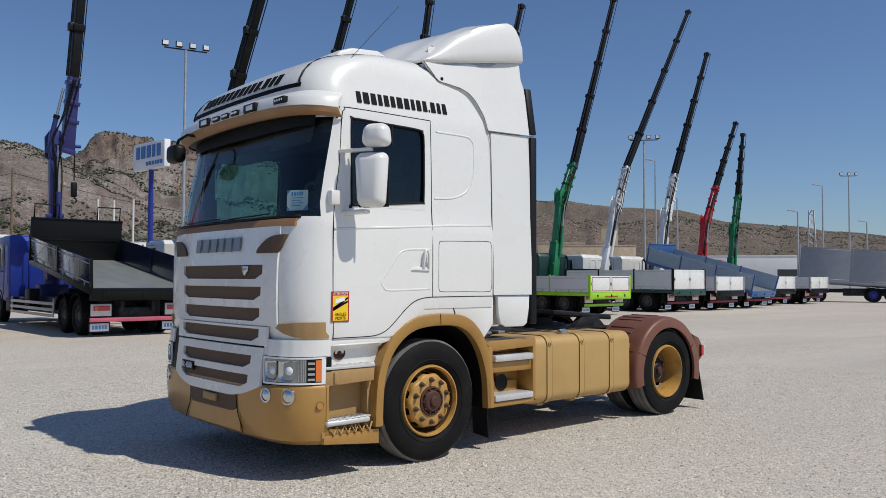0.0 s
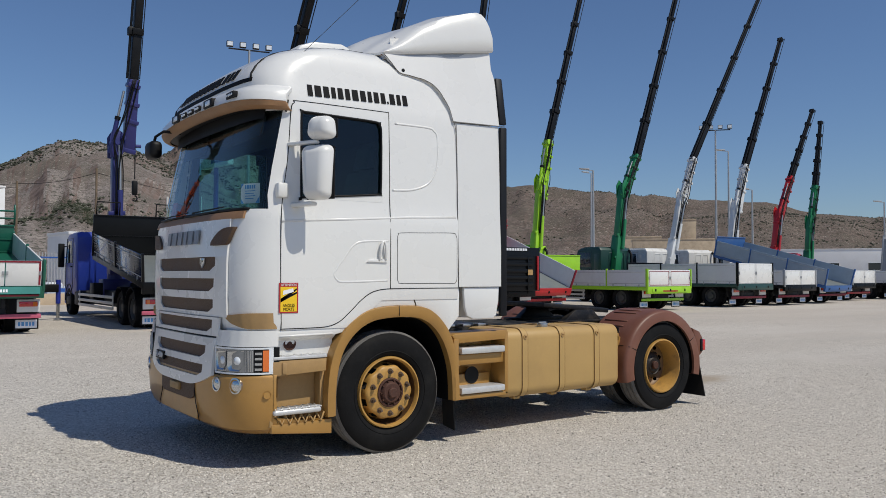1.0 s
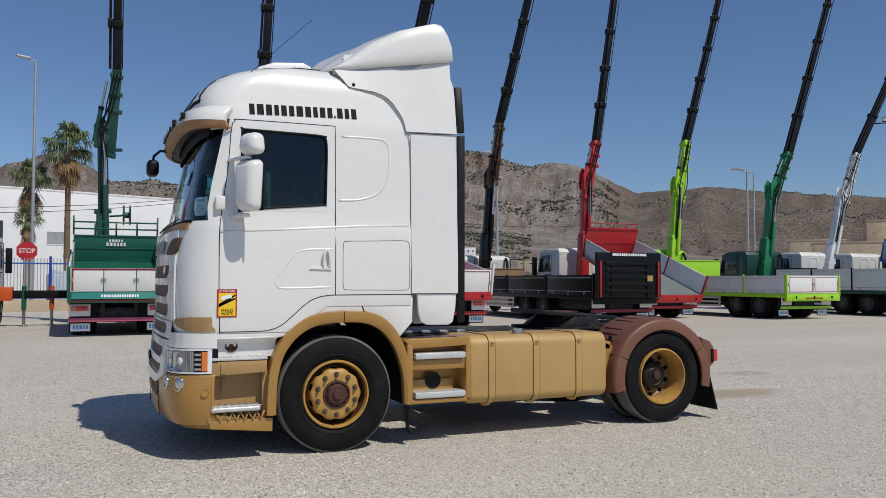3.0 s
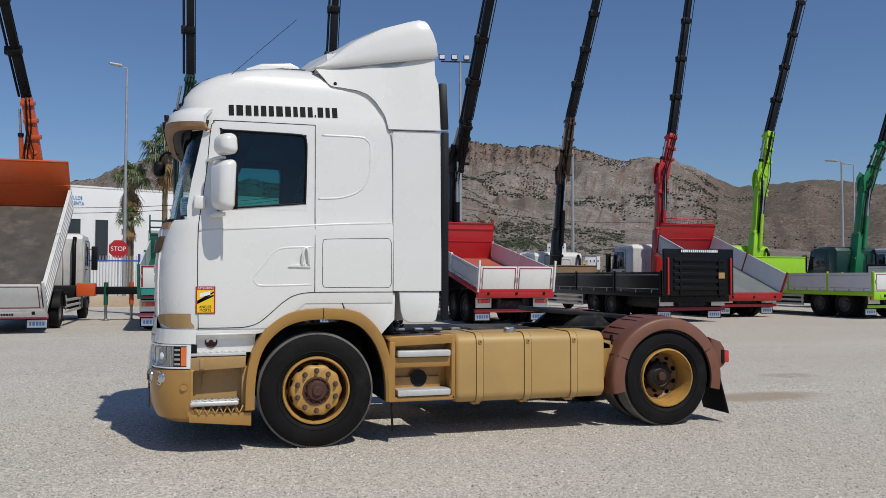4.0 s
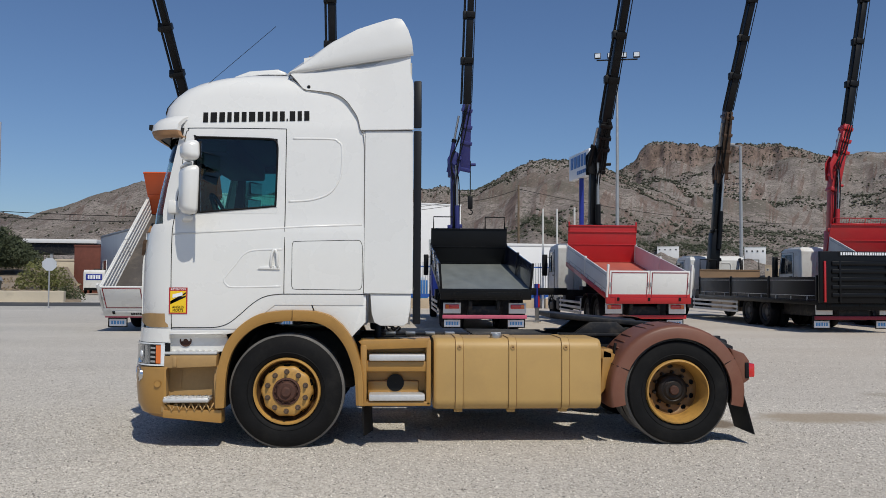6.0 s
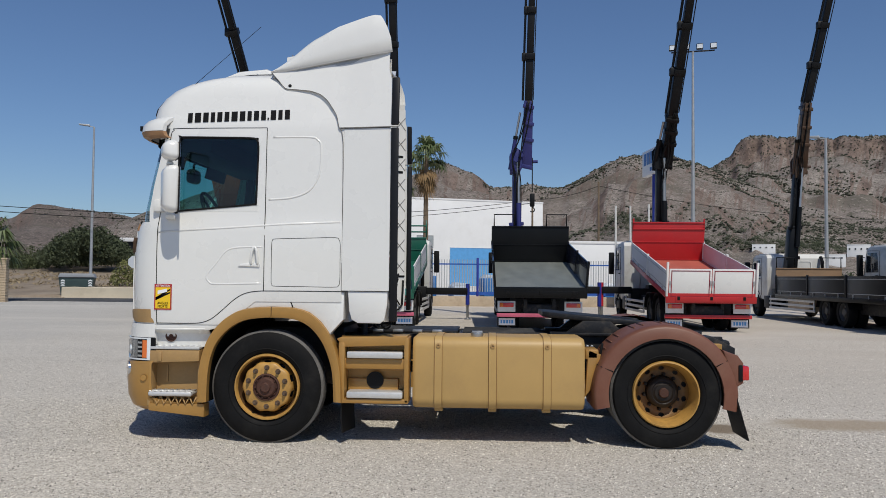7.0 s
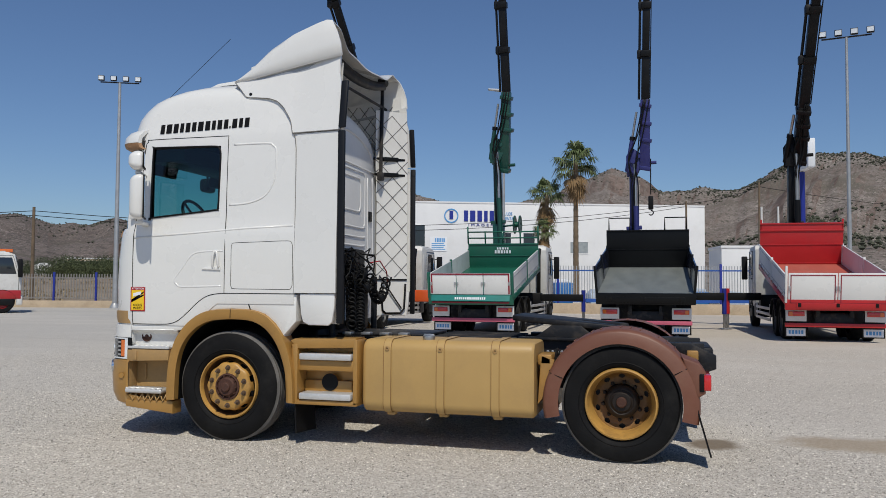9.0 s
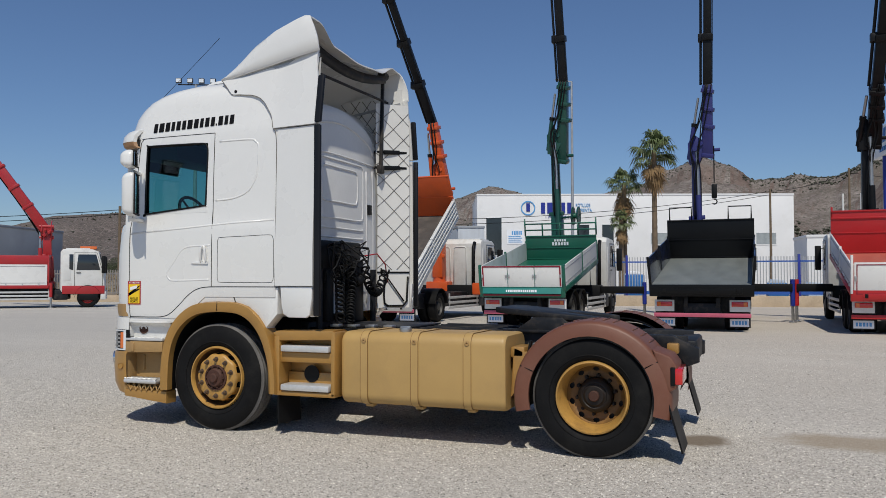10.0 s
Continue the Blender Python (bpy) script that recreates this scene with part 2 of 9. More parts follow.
def prism(bm, pts, a0, a1, axis="y", bevel=0.0):
    """A flat outline, extruded along an axis from a0 to a1."""
    def at(p, a):
        return {"x": (a, p[0], p[1]), "y": (p[0], a, p[1]), "z": (p[0], p[1], a)}[axis]
    lo = [bm.verts.new(at(p, a0)) for p in pts]
    hi = [bm.verts.new(at(p, a1)) for p in pts]
    n = len(pts)
    fs = [bm.faces.new(lo), bm.faces.new(hi[::-1])]
    fs += [bm.faces.new((lo[(k + 1) % n], lo[k], hi[k], hi[(k + 1) % n])) for k in range(n)]
    bmesh.ops.recalc_face_normals(bm, faces=fs)
    if bevel:
        es = list({e for f in fs[:2] for e in f.edges})
        bmesh.ops.bevel(bm, geom=es, offset=bevel, segments=2, affect="EDGES", profile=0.5)
    return bm


def lathe(bm, profile, centre=(0, 0, 0), axis="y", seg=48, closed=False):
    """A profile of (radius, along) turned round an axis."""
    rings = []
    for r, a in profile:
        ring = []
        for k in range(seg):
            c, s = math.cos(2 * math.pi * k / seg), math.sin(2 * math.pi * k / seg)
            v = {"y": (r * c, a, r * s), "x": (a, r * c, r * s), "z": (r * c, r * s, a)}[axis]
            ring.append(bm.verts.new(Vector(v) + Vector(centre)))
        rings.append(ring)
    m = len(rings)
    for i in range(m if closed else m - 1):
        A, B = rings[i], rings[(i + 1) % m]
        for k in range(seg):
            bm.faces.new((A[k], A[(k + 1) % seg], B[(k + 1) % seg], B[k]))
    bmesh.ops.recalc_face_normals(bm, faces=bm.faces[:])
    return bm


def grid_skin(bm, rows, thick=None):
    """A skin through rows of points; thick: a second skin behind it, shifted by that vector."""
    vs = [[bm.verts.new(p) for p in row] for row in rows]
    for A, B in zip(vs, vs[1:]):
        for k in range(len(A) - 1):
            bm.faces.new((A[k], A[k + 1], B[k + 1], B[k]))
    if thick is not None:
        ws = [[bm.verts.new(thick(p) if callable(thick) else Vector(p) + Vector(thick)) for p in row] for row in rows]
        for A, B in zip(ws, ws[1:]):
            for k in range(len(A) - 1):
                bm.faces.new((B[k], B[k + 1], A[k + 1], A[k]))
        rim = [vs[0], [r[-1] for r in vs], vs[-1][::-1], [r[0] for r in vs][::-1]]
        rim2 = [ws[0], [r[-1] for r in ws], ws[-1][::-1], [r[0] for r in ws][::-1]]
        for a, b in zip(rim, rim2):
            for k in range(len(a) - 1):
                bm.faces.new((a[k + 1], a[k], b[k], b[k + 1]))
        bmesh.ops.recalc_face_normals(bm, faces=bm.faces[:])
    return bm


def finish(bm, name, smooth=35):
    if smooth:
        for f in bm.faces:
            f.smooth = True
        lim = radians(smooth)
        for e in bm.edges:
            if len(e.link_faces) == 2 and e.calc_face_angle(0) > lim:
                e.smooth = False
    me = bpy.data.meshes.new(name)
    bm.to_mesh(me)
    bm.free()
    return me


def part(name, bm, material, parent=None, label="", smooth=35):
    """One mesh object out of a bmesh, under a thing or a part."""
    ob = new(name, finish(bm, name, smooth))
    ob.data.materials.append(material)
    if parent is not None:
        ob.parent = parent
    if label:
        tagged(ob, label)
    return ob


def thing(name, label, category, group="", m=None, kind=""):
    ob = new(name)
    ob.empty_display_size = 0.2
    if m is not None:
        ob.matrix_basis = m
    return tagged(ob, label, category, group, kind)


def same(name, ob, parent, m=None):
    """Another part on the mesh of ob."""
    o = new(name, ob.data)
    o.parent = parent
    if m is not None:
        o.matrix_basis = m
    if "label" in ob:
        tagged(o, ob["label"])
    return o


def lettering(text, size, m, material, parent=None, depth=0.003, width=None, name="lettering", label="", shear=0.0):
    """Words with the built-in font, set as a thin solid; width squeezes or stretches them to a length."""
    cu = bpy.data.curves.new(name, "FONT")
    cu.body, cu.size, cu.extrude, cu.align_x, cu.align_y, cu.offset = text, size, depth, "CENTER", "CENTER", 0.0
    cu.shear = shear
    tmp = new("tmp", cu)
    dg = bpy.context.evaluated_depsgraph_get()
    me = bpy.data.meshes.new_from_object(tmp.evaluated_get(dg))
    bpy.data.objects.remove(tmp)
    if width:
        xs = [v.co.x for v in me.vertices]
        k = width / (max(xs) - min(xs))
        for v in me.vertices:
            v.co.x *= k
    ob = new(name, me)
    ob.data.materials.clear()
    ob.data.materials.append(material)
    if parent is not None:
        ob.parent = parent
    ob.matrix_basis = m
    if label:
        tagged(ob, label)
    return ob


def marks(count, size, m, material, parent=None, depth=0.003, width=1.0, name="sign_mark", label="", dot=None):
    """A line of plain bars, one for each letter of a trade name; dot: which one is only a low point."""
    sizes = [.35 if k == dot else (1.0, .92, 1.2, 1.05, 1.1)[k * 7 % 5] for k in range(count)]
    pitch = width / sum(sizes)
    row, c = [], -width / 2
    for k, q in enumerate(sizes):
        bm = bm_new()
        half = pitch * q / 2 - min(.17 * pitch, .25 * pitch * q)
        c += pitch * q / 2
        box(bm, c - half, c + half, -size * .36, size * (.36 if k != dot else -.20), -depth, depth)
        c += pitch * q / 2
        ob = part(name, bm, material, parent, label)
        ob.matrix_basis = m
        row.append(ob)
    return row


def wrap(ob, surface, right, zc, slope=1.0):
    """Bend flat letters onto a bowed front: surface(y, z) gives x; right: the y under the words' middle."""
    for one in ob:
        for v in one.data.vertices:
            u, w, d = v.co
            y, z = right - u, zc + w * slope
            v.co = (surface(y, z) - .003 - d, y, z)
        one.matrix_basis = Matrix.Identity(4)
    return ob


def bm_new():
    return bmesh.new()

# ---------------------------------------------------------------- ground, hills
def ground_material():
    m = bpy.data.materials.new("rolled gravel yard")
    m.use_nodes = True
    nt = m.node_tree
    n, link = nt.nodes, nt.links.new
    b = n["Principled BSDF"]
    tc = n.new("ShaderNodeTexCoord")

    def noise_tex(scale, detail=4, rough=0.6, stretch=None):
        t = n.new("ShaderNodeTexNoise")
        t.inputs["Scale"].default_value, t.inputs["Detail"].default_value, t.inputs["Roughness"].default_value = scale, detail, rough
        if stretch:
            mp = n.new("ShaderNodeMapping")
            mp.inputs["Scale"].default_value = stretch
            link(tc.outputs["Object"], mp.inputs["Vector"])
            link(mp.outputs["Vector"], t.inputs["Vector"])
        else:
            link(tc.outputs["Object"], t.inputs["Vector"])
        return t

    def remap(sock, a, b2, c, d):
        r = n.new("ShaderNodeMapRange")
        for k, v in zip(("From Min", "From Max", "To Min", "To Max"), (a, b2, c, d)):
            r.inputs[k].default_value = v
        link(sock, r.inputs["Value"])
        return r.outputs[0]

    def blend(fac, a, b2, mode="MIX"):
        x = n.new("ShaderNodeMix")
        x.data_type, x.blend_type = "RGBA", mode
        link(fac, x.inputs[0])
        for s, v in ((x.inputs[6], a), (x.inputs[7], b2)):
            if isinstance(v, tuple):
                s.default_value = (*v, 1)
            else:
                link(v, s)
        return x.outputs[2]
    stones = n.new("ShaderNodeTexVoronoi")
    stones.inputs["Scale"].default_value = 52
    link(tc.outputs["Object"], stones.inputs["Vector"])
    stones2 = n.new("ShaderNodeTexVoronoi")
    stones2.inputs["Scale"].default_value = 105
    link(tc.outputs["Object"], stones2.inputs["Vector"])
    bw = n.new("ShaderNodeRGBToBW")
    link(stones.outputs["Color"], bw.inputs[0])
    bw2 = n.new("ShaderNodeRGBToBW")
    link(stones2.outputs["Color"], bw2.inputs[0])
    col = blend(remap(bw.outputs[0], 0.2, 0.8, 0, 1), (0.31, 0.288, 0.255), (0.72, 0.68, 0.62))
    col = blend(remap(bw2.outputs[0], 0.62, 0.85, 0, 0.35), col, (0.80, 0.77, 0.72))
    col = blend(remap(bw2.outputs[0], 0.30, 0.16, 0, 0.65), col, (0.11, 0.10, 0.095))
    warm = noise_tex(0.045, 3)
    dusty = n.new("ShaderNodeSeparateXYZ")
    link(tc.outputs["Object"], dusty.inputs[0])
    col = blend(remap(warm.outputs["Fac"], 0.42, 0.62, 0, 0.40), col, (0.56, 0.49, 0.40))
    # the yard beyond the truck is dustier
    east = n.new("ShaderNodeMath")
    east.operation = "MULTIPLY"
    link(remap(dusty.outputs["Y"], 0.0, 8.0, 0, 0.52), east.inputs[0])
    link(remap(dusty.outputs["X"], -9.0, 5.0, 0.0, 1.0), east.inputs[1])
    col = blend(remap(dusty.outputs["X"], -2.0, -14.0, 0, 0.55), col, (0.46, 0.445, 0.42))
    col = blend(east.outputs[0], col, (0.55, 0.480, 0.405))
    col = blend(remap(dusty.outputs["X"], -1.0, 8.0, 0, 0.50), col, (0.51, 0.450, 0.385))
    tracks = noise_tex(0.35, 5, 0.65, (0.35, 1.6, 1))
    col = blend(remap(tracks.outputs["Fac"], 0.55, 0.72, 0, 0.35), col, (0.40, 0.37, 0.33))
    # broad pale and dark sweeps left by turning wheels
    sweep = noise_tex(0.16, 6, 0.62, (0.45, 1.5, 1))
    col = blend(remap(sweep.outputs["Fac"], 0.52, 0.68, 0, 0.24), col, (0.38, 0.36, 0.33))
    col = blend(remap(sweep.outputs["Fac"], 0.50, 0.36, 0, 0.40), col, (0.63, 0.59, 0.53))
    patch = noise_tex(1.4, 6, 0.7)
    col = blend(remap(patch.outputs["Fac"], 0.56, 0.8, 0, 0.30), col, (0.38, 0.36, 0.325))
    # long scuffs where wheels have swept the dust
    scuff = noise_tex(0.55, 6, 0.7, (0.18, 2.2, 1))
    col = blend(remap(scuff.outputs["Fac"], 0.60, 0.70, 0, 0.24), col, (0.30, 0.275, 0.24))
    # a damp heap of grit and a tan oil patch behind the rear wheel
    for (sx, sy), (rx, ry), tone, amount in (((4.50, -0.06), (0.26, 0.30), (0.20, 0.155, 0.11), 0.9), ((6.0, 0.30), (0.95, 0.42), (0.35, 0.275, 0.19), 0.75), ((7.9, 2.1), (0.5, 0.3), (0.30, 0.26, 0.2), 0.5)):
        mp = n.new("ShaderNodeMapping")
        mp.inputs["Location"].default_value = (-sx / rx, -sy / ry, 0)
        mp.inputs["Scale"].default_value = (1 / rx, 1 / ry, 1)
        link(tc.outputs["Object"], mp.inputs["Vector"])
        ln = n.new("ShaderNodeVectorMath")
        ln.operation = "LENGTH"
        link(mp.outputs["Vector"], ln.inputs[0])
        ad = n.new("ShaderNodeMath")
        ad.operation = "MULTIPLY_ADD"
        ad.inputs[1].default_value = 1.5
        link(patch.outputs["Fac"], ad.inputs[0])
        link(ln.outputs["Value"], ad.inputs[2])
        col = blend(remap(ad.outputs[0], 1.85, 1.35, 0, amount), col, tone)
    link(col, b.inputs["Base Color"])
    b.inputs["Roughness"].default_value = 0.9
    b.inputs["Specular IOR Level"].default_value = 0.2
    bp = n.new("ShaderNodeBump")
    bp.inputs["Strength"].default_value, bp.inputs["Distance"].default_value = 0.85, 0.011
    link(stones.outputs["Distance"], bp.inputs["Height"])
    bp2 = n.new("ShaderNodeBump")
    bp2.inputs["Strength"].default_value, bp2.inputs["Distance"].default_value = 0.5, 0.02
    link(patch.outputs["Fac"], bp2.inputs["Height"])
    link(bp.outputs[0], bp2.inputs["Normal"])
    link(bp2.outputs[0], b.inputs["Normal"])
    return m


def hill_material(name, soil, rock, scrub, scale=1.0):
    m = bpy.data.materials.new(name)
    m.use_nodes = True
    nt = m.node_tree
    n, link = nt.nodes, nt.links.new
    b = n["Principled BSDF"]
    tc = n.new("ShaderNodeTexCoord")

    def tex(scale_, detail=6, rough=0.65):
        t = n.new("ShaderNodeTexNoise")
        t.inputs["Scale"].default_value, t.inputs["Detail"].default_value, t.inputs["Roughness"].default_value = scale_, detail, rough
        link(tc.outputs["Object"], t.inputs["Vector"])
        return t.outputs["Fac"]

    def mixc(fac, lo, hi, a, c):
        r = n.new("ShaderNodeMapRange")
        r.inputs["From Min"].default_value, r.inputs["From Max"].default_value = lo, hi
        link(fac, r.inputs["Value"])
        x = n.new("ShaderNodeMix")
        x.data_type = "RGBA"
        link(r.outputs[0], x.inputs[0])
        for s, v in ((x.inputs[6], a), (x.inputs[7], c)):
            if isinstance(v, tuple):
                s.default_value = (*v, 1)
            else:
                link(v, s)
        return x.outputs[2]
    col = mixc(tex(0.010 * scale), 0.40, 0.62, soil, rock)
    col = mixc(tex(0.045 * scale, 8, 0.72), 0.50, 0.66, col, tuple(c * 0.72 for c in soil))
    col = mixc(tex(0.028 * scale, 8, 0.75), 0.56, 0.68, col, tuple(min(1, c * 1.28) for c in rock))
    col = mixc(tex(0.24 * scale, 6, 0.75), 0.515, 0.57, col, scrub)
    col = mixc(tex(0.0075 * scale, 4, 0.6), 0.53, 0.66, col, tuple(.5 * c + .5 * g for c, g in zip(soil, (0.088, 0.088, 0.062))))
    col = mixc(tex(0.33 * scale, 3, 0.6), 0.60, 0.67, col, (0.40, 0.35, 0.30))
    col = mixc(tex(0.75 * scale, 3, 0.7), 0.58, 0.64, col, tuple(c * .55 for c in scrub))
    # bare rock where the ground is steep
    geo, sep, steep = n.new("ShaderNodeNewGeometry"), n.new("ShaderNodeSeparateXYZ"), n.new("ShaderNodeMapRange")
    link(geo.outputs["True Normal"], sep.inputs[0])
    steep.inputs["From Min"].default_value, steep.inputs["From Max"].default_value, steep.inputs["To Max"].default_value = 0.88, 0.74, 0.85
    up = n.new("ShaderNodeMath")
    up.operation = "ABSOLUTE"
    link(sep.outputs["Z"], up.inputs[0])
    link(up.outputs[0], steep.inputs["Value"])
    face = mixc(tex(0.05 * scale, 8, 0.8), 0.42, 0.6, (0.105, 0.074, 0.062), (0.235, 0.172, 0.145))
    x = n.new("ShaderNodeMix")
    x.data_type = "RGBA"
    link(steep.outputs[0], x.inputs[0])
    link(col, x.inputs[6])
    link(face, x.inputs[7])
    col = x.outputs[2]
    link(col, b.inputs["Base Color"])
    b.inputs["Roughness"].default_value = 0.95
    b.inputs["Specular IOR Level"].default_value = 0.1
    bp = n.new("ShaderNodeBump")
    bp.inputs["Strength"].default_value, bp.inputs["Distance"].default_value = 0.6, 3.5 / scale
    link(tex(0.09 * scale, 8, 0.75), bp.inputs["Height"])
    link(bp.outputs[0], b.inputs["Normal"])
    return m


GROUND = ground_material()
HILL = hill_material("dry hillside", (0.228, 0.192, 0.172), (0.33, 0.288, 0.262), (0.115, 0.110, 0.086))
HILL_WEST = hill_material("bare grey hillside", (0.152, 0.122, 0.110), (0.200, 0.165, 0.150), (0.070, 0.066, 0.055), 1.2)
HILL_NEAR = hill_material("scrubby hillside", (0.215, 0.176, 0.156), (0.31, 0.268, 0.242), (0.092, 0.088, 0.070), 2.2)
HILL_RANGE = hill_material("dark heath hillside", (0.152, 0.114, 0.095), (0.200, 0.158, 0.135), (0.068, 0.066, 0.046), 1.3)

bm = bm_new()
rings = []
for r in (2, 6, 14, 30, 60, 120, 250, 500, 1000, 2500, 4500):
    rings.append([bm.verts.new((r * math.cos(a), r * math.sin(a), -0.0 if r < 70 else -0.4)) for a in (k * math.pi / 32 for k in range(64))])
bm.faces.new(rings[0])
for A, B in zip(rings, rings[1:]):
    for k in range(64):
        bm.faces.new((A[k], B[k], B[(k + 1) % 64], A[(k + 1) % 64]))
ground = part("ground", bm, GROUND)
tagged(ground, "pale rolled gravel yard with dusty stains", "ground", kind="structure")

# the street outside the yard and the waste ground that climbs beyond it
ROAD_LINE = [(-75, 24.5), (-46, 31.6), (-25, 36.6), (-9.5, 37.0), (11, 39.5), (60, 46)]


def road_y(x):
    for (a, ya), (b, yb) in zip(ROAD_LINE, ROAD_LINE[1:]):
        if a <= x <= b:
            return ya + (yb - ya) * (x - a) / (b - a)
    return ROAD_LINE[-1][1]


def field_z(x, y):
    """Height of the waste ground."""
    q = max(0.0, y - road_y(x) - 7.2)
    return .12 + .055 * q + .25 * min(1, q / 6) * (noise.noise(Vector((x * .13, y * .13, 2.0))) + .4 * noise.noise(Vector((x * .6, y * .6, 5.0))))


ASPHALT = mat("street asphalt", (0.052, 0.052, 0.053), 0.85, var=0.2, scale=.6, fine=30, bump=.2, dirt=(0.16, 0.14, 0.12), dirt_amount=.5, dirt_scale=.5)
FIELD = mat("dry waste ground", (0.235, 0.185, 0.135), 0.95, var=0.35, scale=.22, fine=3.5, bump=.5, dirt=(0.33, 0.285, 0.225), dirt_amount=.8, dirt_scale=.35)
bm = bm_new()
grid_skin(bm, [[(x, road_y(x) + d, .02 if 0 < d < 6.5 else .0) for d in (-.3, .2, 3.2, 6.2, 6.6)] for x in range(-75, 61, 5)])
tagged(part("road", bm, ASPHALT), "dark asphalt street outside the yard", "street", kind="structure")
bm = bm_new()
rows = []
for q in (0, .5, 1.5, 3, 5, 8, 12, 17, 23, 30, 40, 55, 75):
    row = []
    for k in range(41):
        x = -75 + (56.0 - q * .39) * k / 40
        y = road_y(x) + 7.0 + q
        row.append((x, y, field_z(x, y) - (.3 if q == 0 else 0)))
    rows.append(row)
grid_skin(bm, rows)
tagged(part("waste_ground", bm, FIELD, smooth=60), "dry brown waste ground with weeds beyond the street", "ground", kind="structure")

# skyline: bearing from the +y axis towards +x in degrees, and slope of the line of sight
FAR_LINE = [(-80, .03), (-50, .056), (-47, .070), (-43, .0755), (-41, .064), (-39, .067), (-37.3, .0755), (-35.2, .068), (-33.5, .066), (-31.5, .060), (-30, .078), (-26, .072), (-22, .06),
            (-12, .07), (0, .09), (8, .10), (13, .115), (15.5, .132), (16.8, .146), (17.5, .166), (18.4, .171), (20, .167), (22, .161), (24, .162), (25.6, .162), (27.2, .157), (28.4, .149), (29.6, .143), (31, .146), (32.5, .143), (34, .132),
            (36, .113), (37.2, .103), (40, .107), (42.5, .110), (46, .102), (50, .094), (54, .087), (57.5, .082), (61, .067), (64.6, .061), (68, .053), (72, .045), (80, .03), (110, .02)]
NEAR_LINE = [(-34, .0), (-27, .05), (-22.4, .082), (-19.8, .100), (-17.4, .114), (-14.5, .103), (-11, .098), (-7.5, .107), (-5, .127), (-2.8, .142), (-.8, .132),
             (.8, .114), (2.4, .114), (3.4, .115), (4.4, .111), (5.6, .111), (6.6, .120), (8.4, .1375), (9.4, .147), (10.4, .1535), (12.2, .151), (14.6, .142), (17.5, .118), (21, .090), (25, .072), (30, .055), (38, .035), (48, .018), (56, .0)]


def line_at(line, az):
    for (a, ea), (b, eb) in zip(line, line[1:]):
        if a <= az <= b:
            t = (az - a) / (b - a)
            return ea + (eb - ea) * (t * t * (3 - 2 * t) * 0.5 + t * 0.5)
    return 0.0


def hill_point(line, az, u, r0, r1, rough, seed, cliff):
    """A place on a hillside: bearing, way up from foot (0) to skyline (1)."""
    top = line_at(line, az)
    a = radians(az)
    r = r0 + (r1 - r0) * u
    x, y = r * math.sin(a), r * math.cos(a)
    v = min(u, 1.0)
    climb = v ** 1.2
    k = max(0.0, min(1.0, (az - cliff[0]) / 2)) * max(0.0, min(1.0, (cliff[1] - az) / 4))
    if k:
        steep = v ** 1.1 * 0.86 if v < .93 else 0.794 + (v - .93) * 5.5 if v < .962 else .970 + (v - .962) * .79
        climb = climb * (1 - k) + steep * k
    if k and u > .93:
        flute = 1 + k * (.014 * noise.noise(Vector((az * 1.7, 0.0, seed))) + .009 * noise.noise(Vector((az * 5.0, 3.0, seed))))
        x, y = x * flute, y * flute
    if u > 1:
        climb = 1 - (u - 1) * 1.5
    g = noise.fractal(Vector((x * rough, y * rough, seed)), 0.9, 2.2, 7)
    g2 = noise.fractal(Vector((x * rough * 5, y * rough * 5, seed + 9)), 0.8, 2.2, 4)
    gull = abs(noise.noise(Vector((az * 0.33 + 0.9 * noise.noise(Vector((u * 3, az * .3, seed))), u * 1.6, seed + 3))))
    env = min(1, u * 3) * min(1, max(0.0, (1.02 - u)) * 5 + 0.05)
    h = top * r1 * (climb + env * (0.13 * g + 0.022 * g2 - 0.10 * gull + 0.03))
    h += top * r1 * 0.012 * noise.fractal(Vector((az * 1.6, u, seed)), .7, 2.1, 4) * (1 if u > .8 else 0)
    return Vector((x, y, max(-0.5, h + 1.55 * u)))


def hills(name, line, az0, az1, step, r0, r1, material, label, rough, seed, cliff=(200, 201)):
    """A range of hills: ground that climbs from r0 to the skyline at r1, with gullies, and falls off behind."""
    bm = bm_new()
    ups = [0, .05, .10, .15, .2, .25, .30, .35, .4, .45, .5, .55, .6, .65, .70, .75, .8, .85, .89, .92, .945, .955, .965, .975, .987, 1.0, 1.04, 1.12, 1.3]
    n = int((az1 - az0) / step)
    grid_skin(bm, [[hill_point(line, az0 + k * step, u, r0, r1, rough, seed, cliff) for u in ups] for k in range(n + 1)])
    bmesh.ops.recalc_face_normals(bm, faces=bm.faces[:])
    ob = part(name, bm, material, smooth=180)
    return tagged(ob, label, "hills", kind="structure")


FAR_ARGS = (420, 1500, 0.006, 1.3, (15.8, 30))
NEAR_ARGS = (190, 620, 0.014, 7.7, (200, 201))
hills("backdrop_west", FAR_LINE, -80, -20, 0.3, 420, 1500, HILL_WEST, "bare grey-brown hills", 0.006, 1.3, (15.8, 30))
hills("backdrop_mountains", FAR_LINE, -20, 35.2, 0.2, 420, 1500, HILL, "dry brown mountain range with a rocky crest", 0.006, 1.3, (15.8, 30))
hills("backdrop_range", FAR_LINE, 35.2, 110, 0.3, 420, 1500, HILL_RANGE, "dark heathy mountain ridge", 0.006, 1.3, (15.8, 30))
hills("backdrop_hills", NEAR_LINE, -34, 56, 0.25, 190, 620, HILL_NEAR, "stony brown foothills dotted with bushes", 0.014, 7.7)


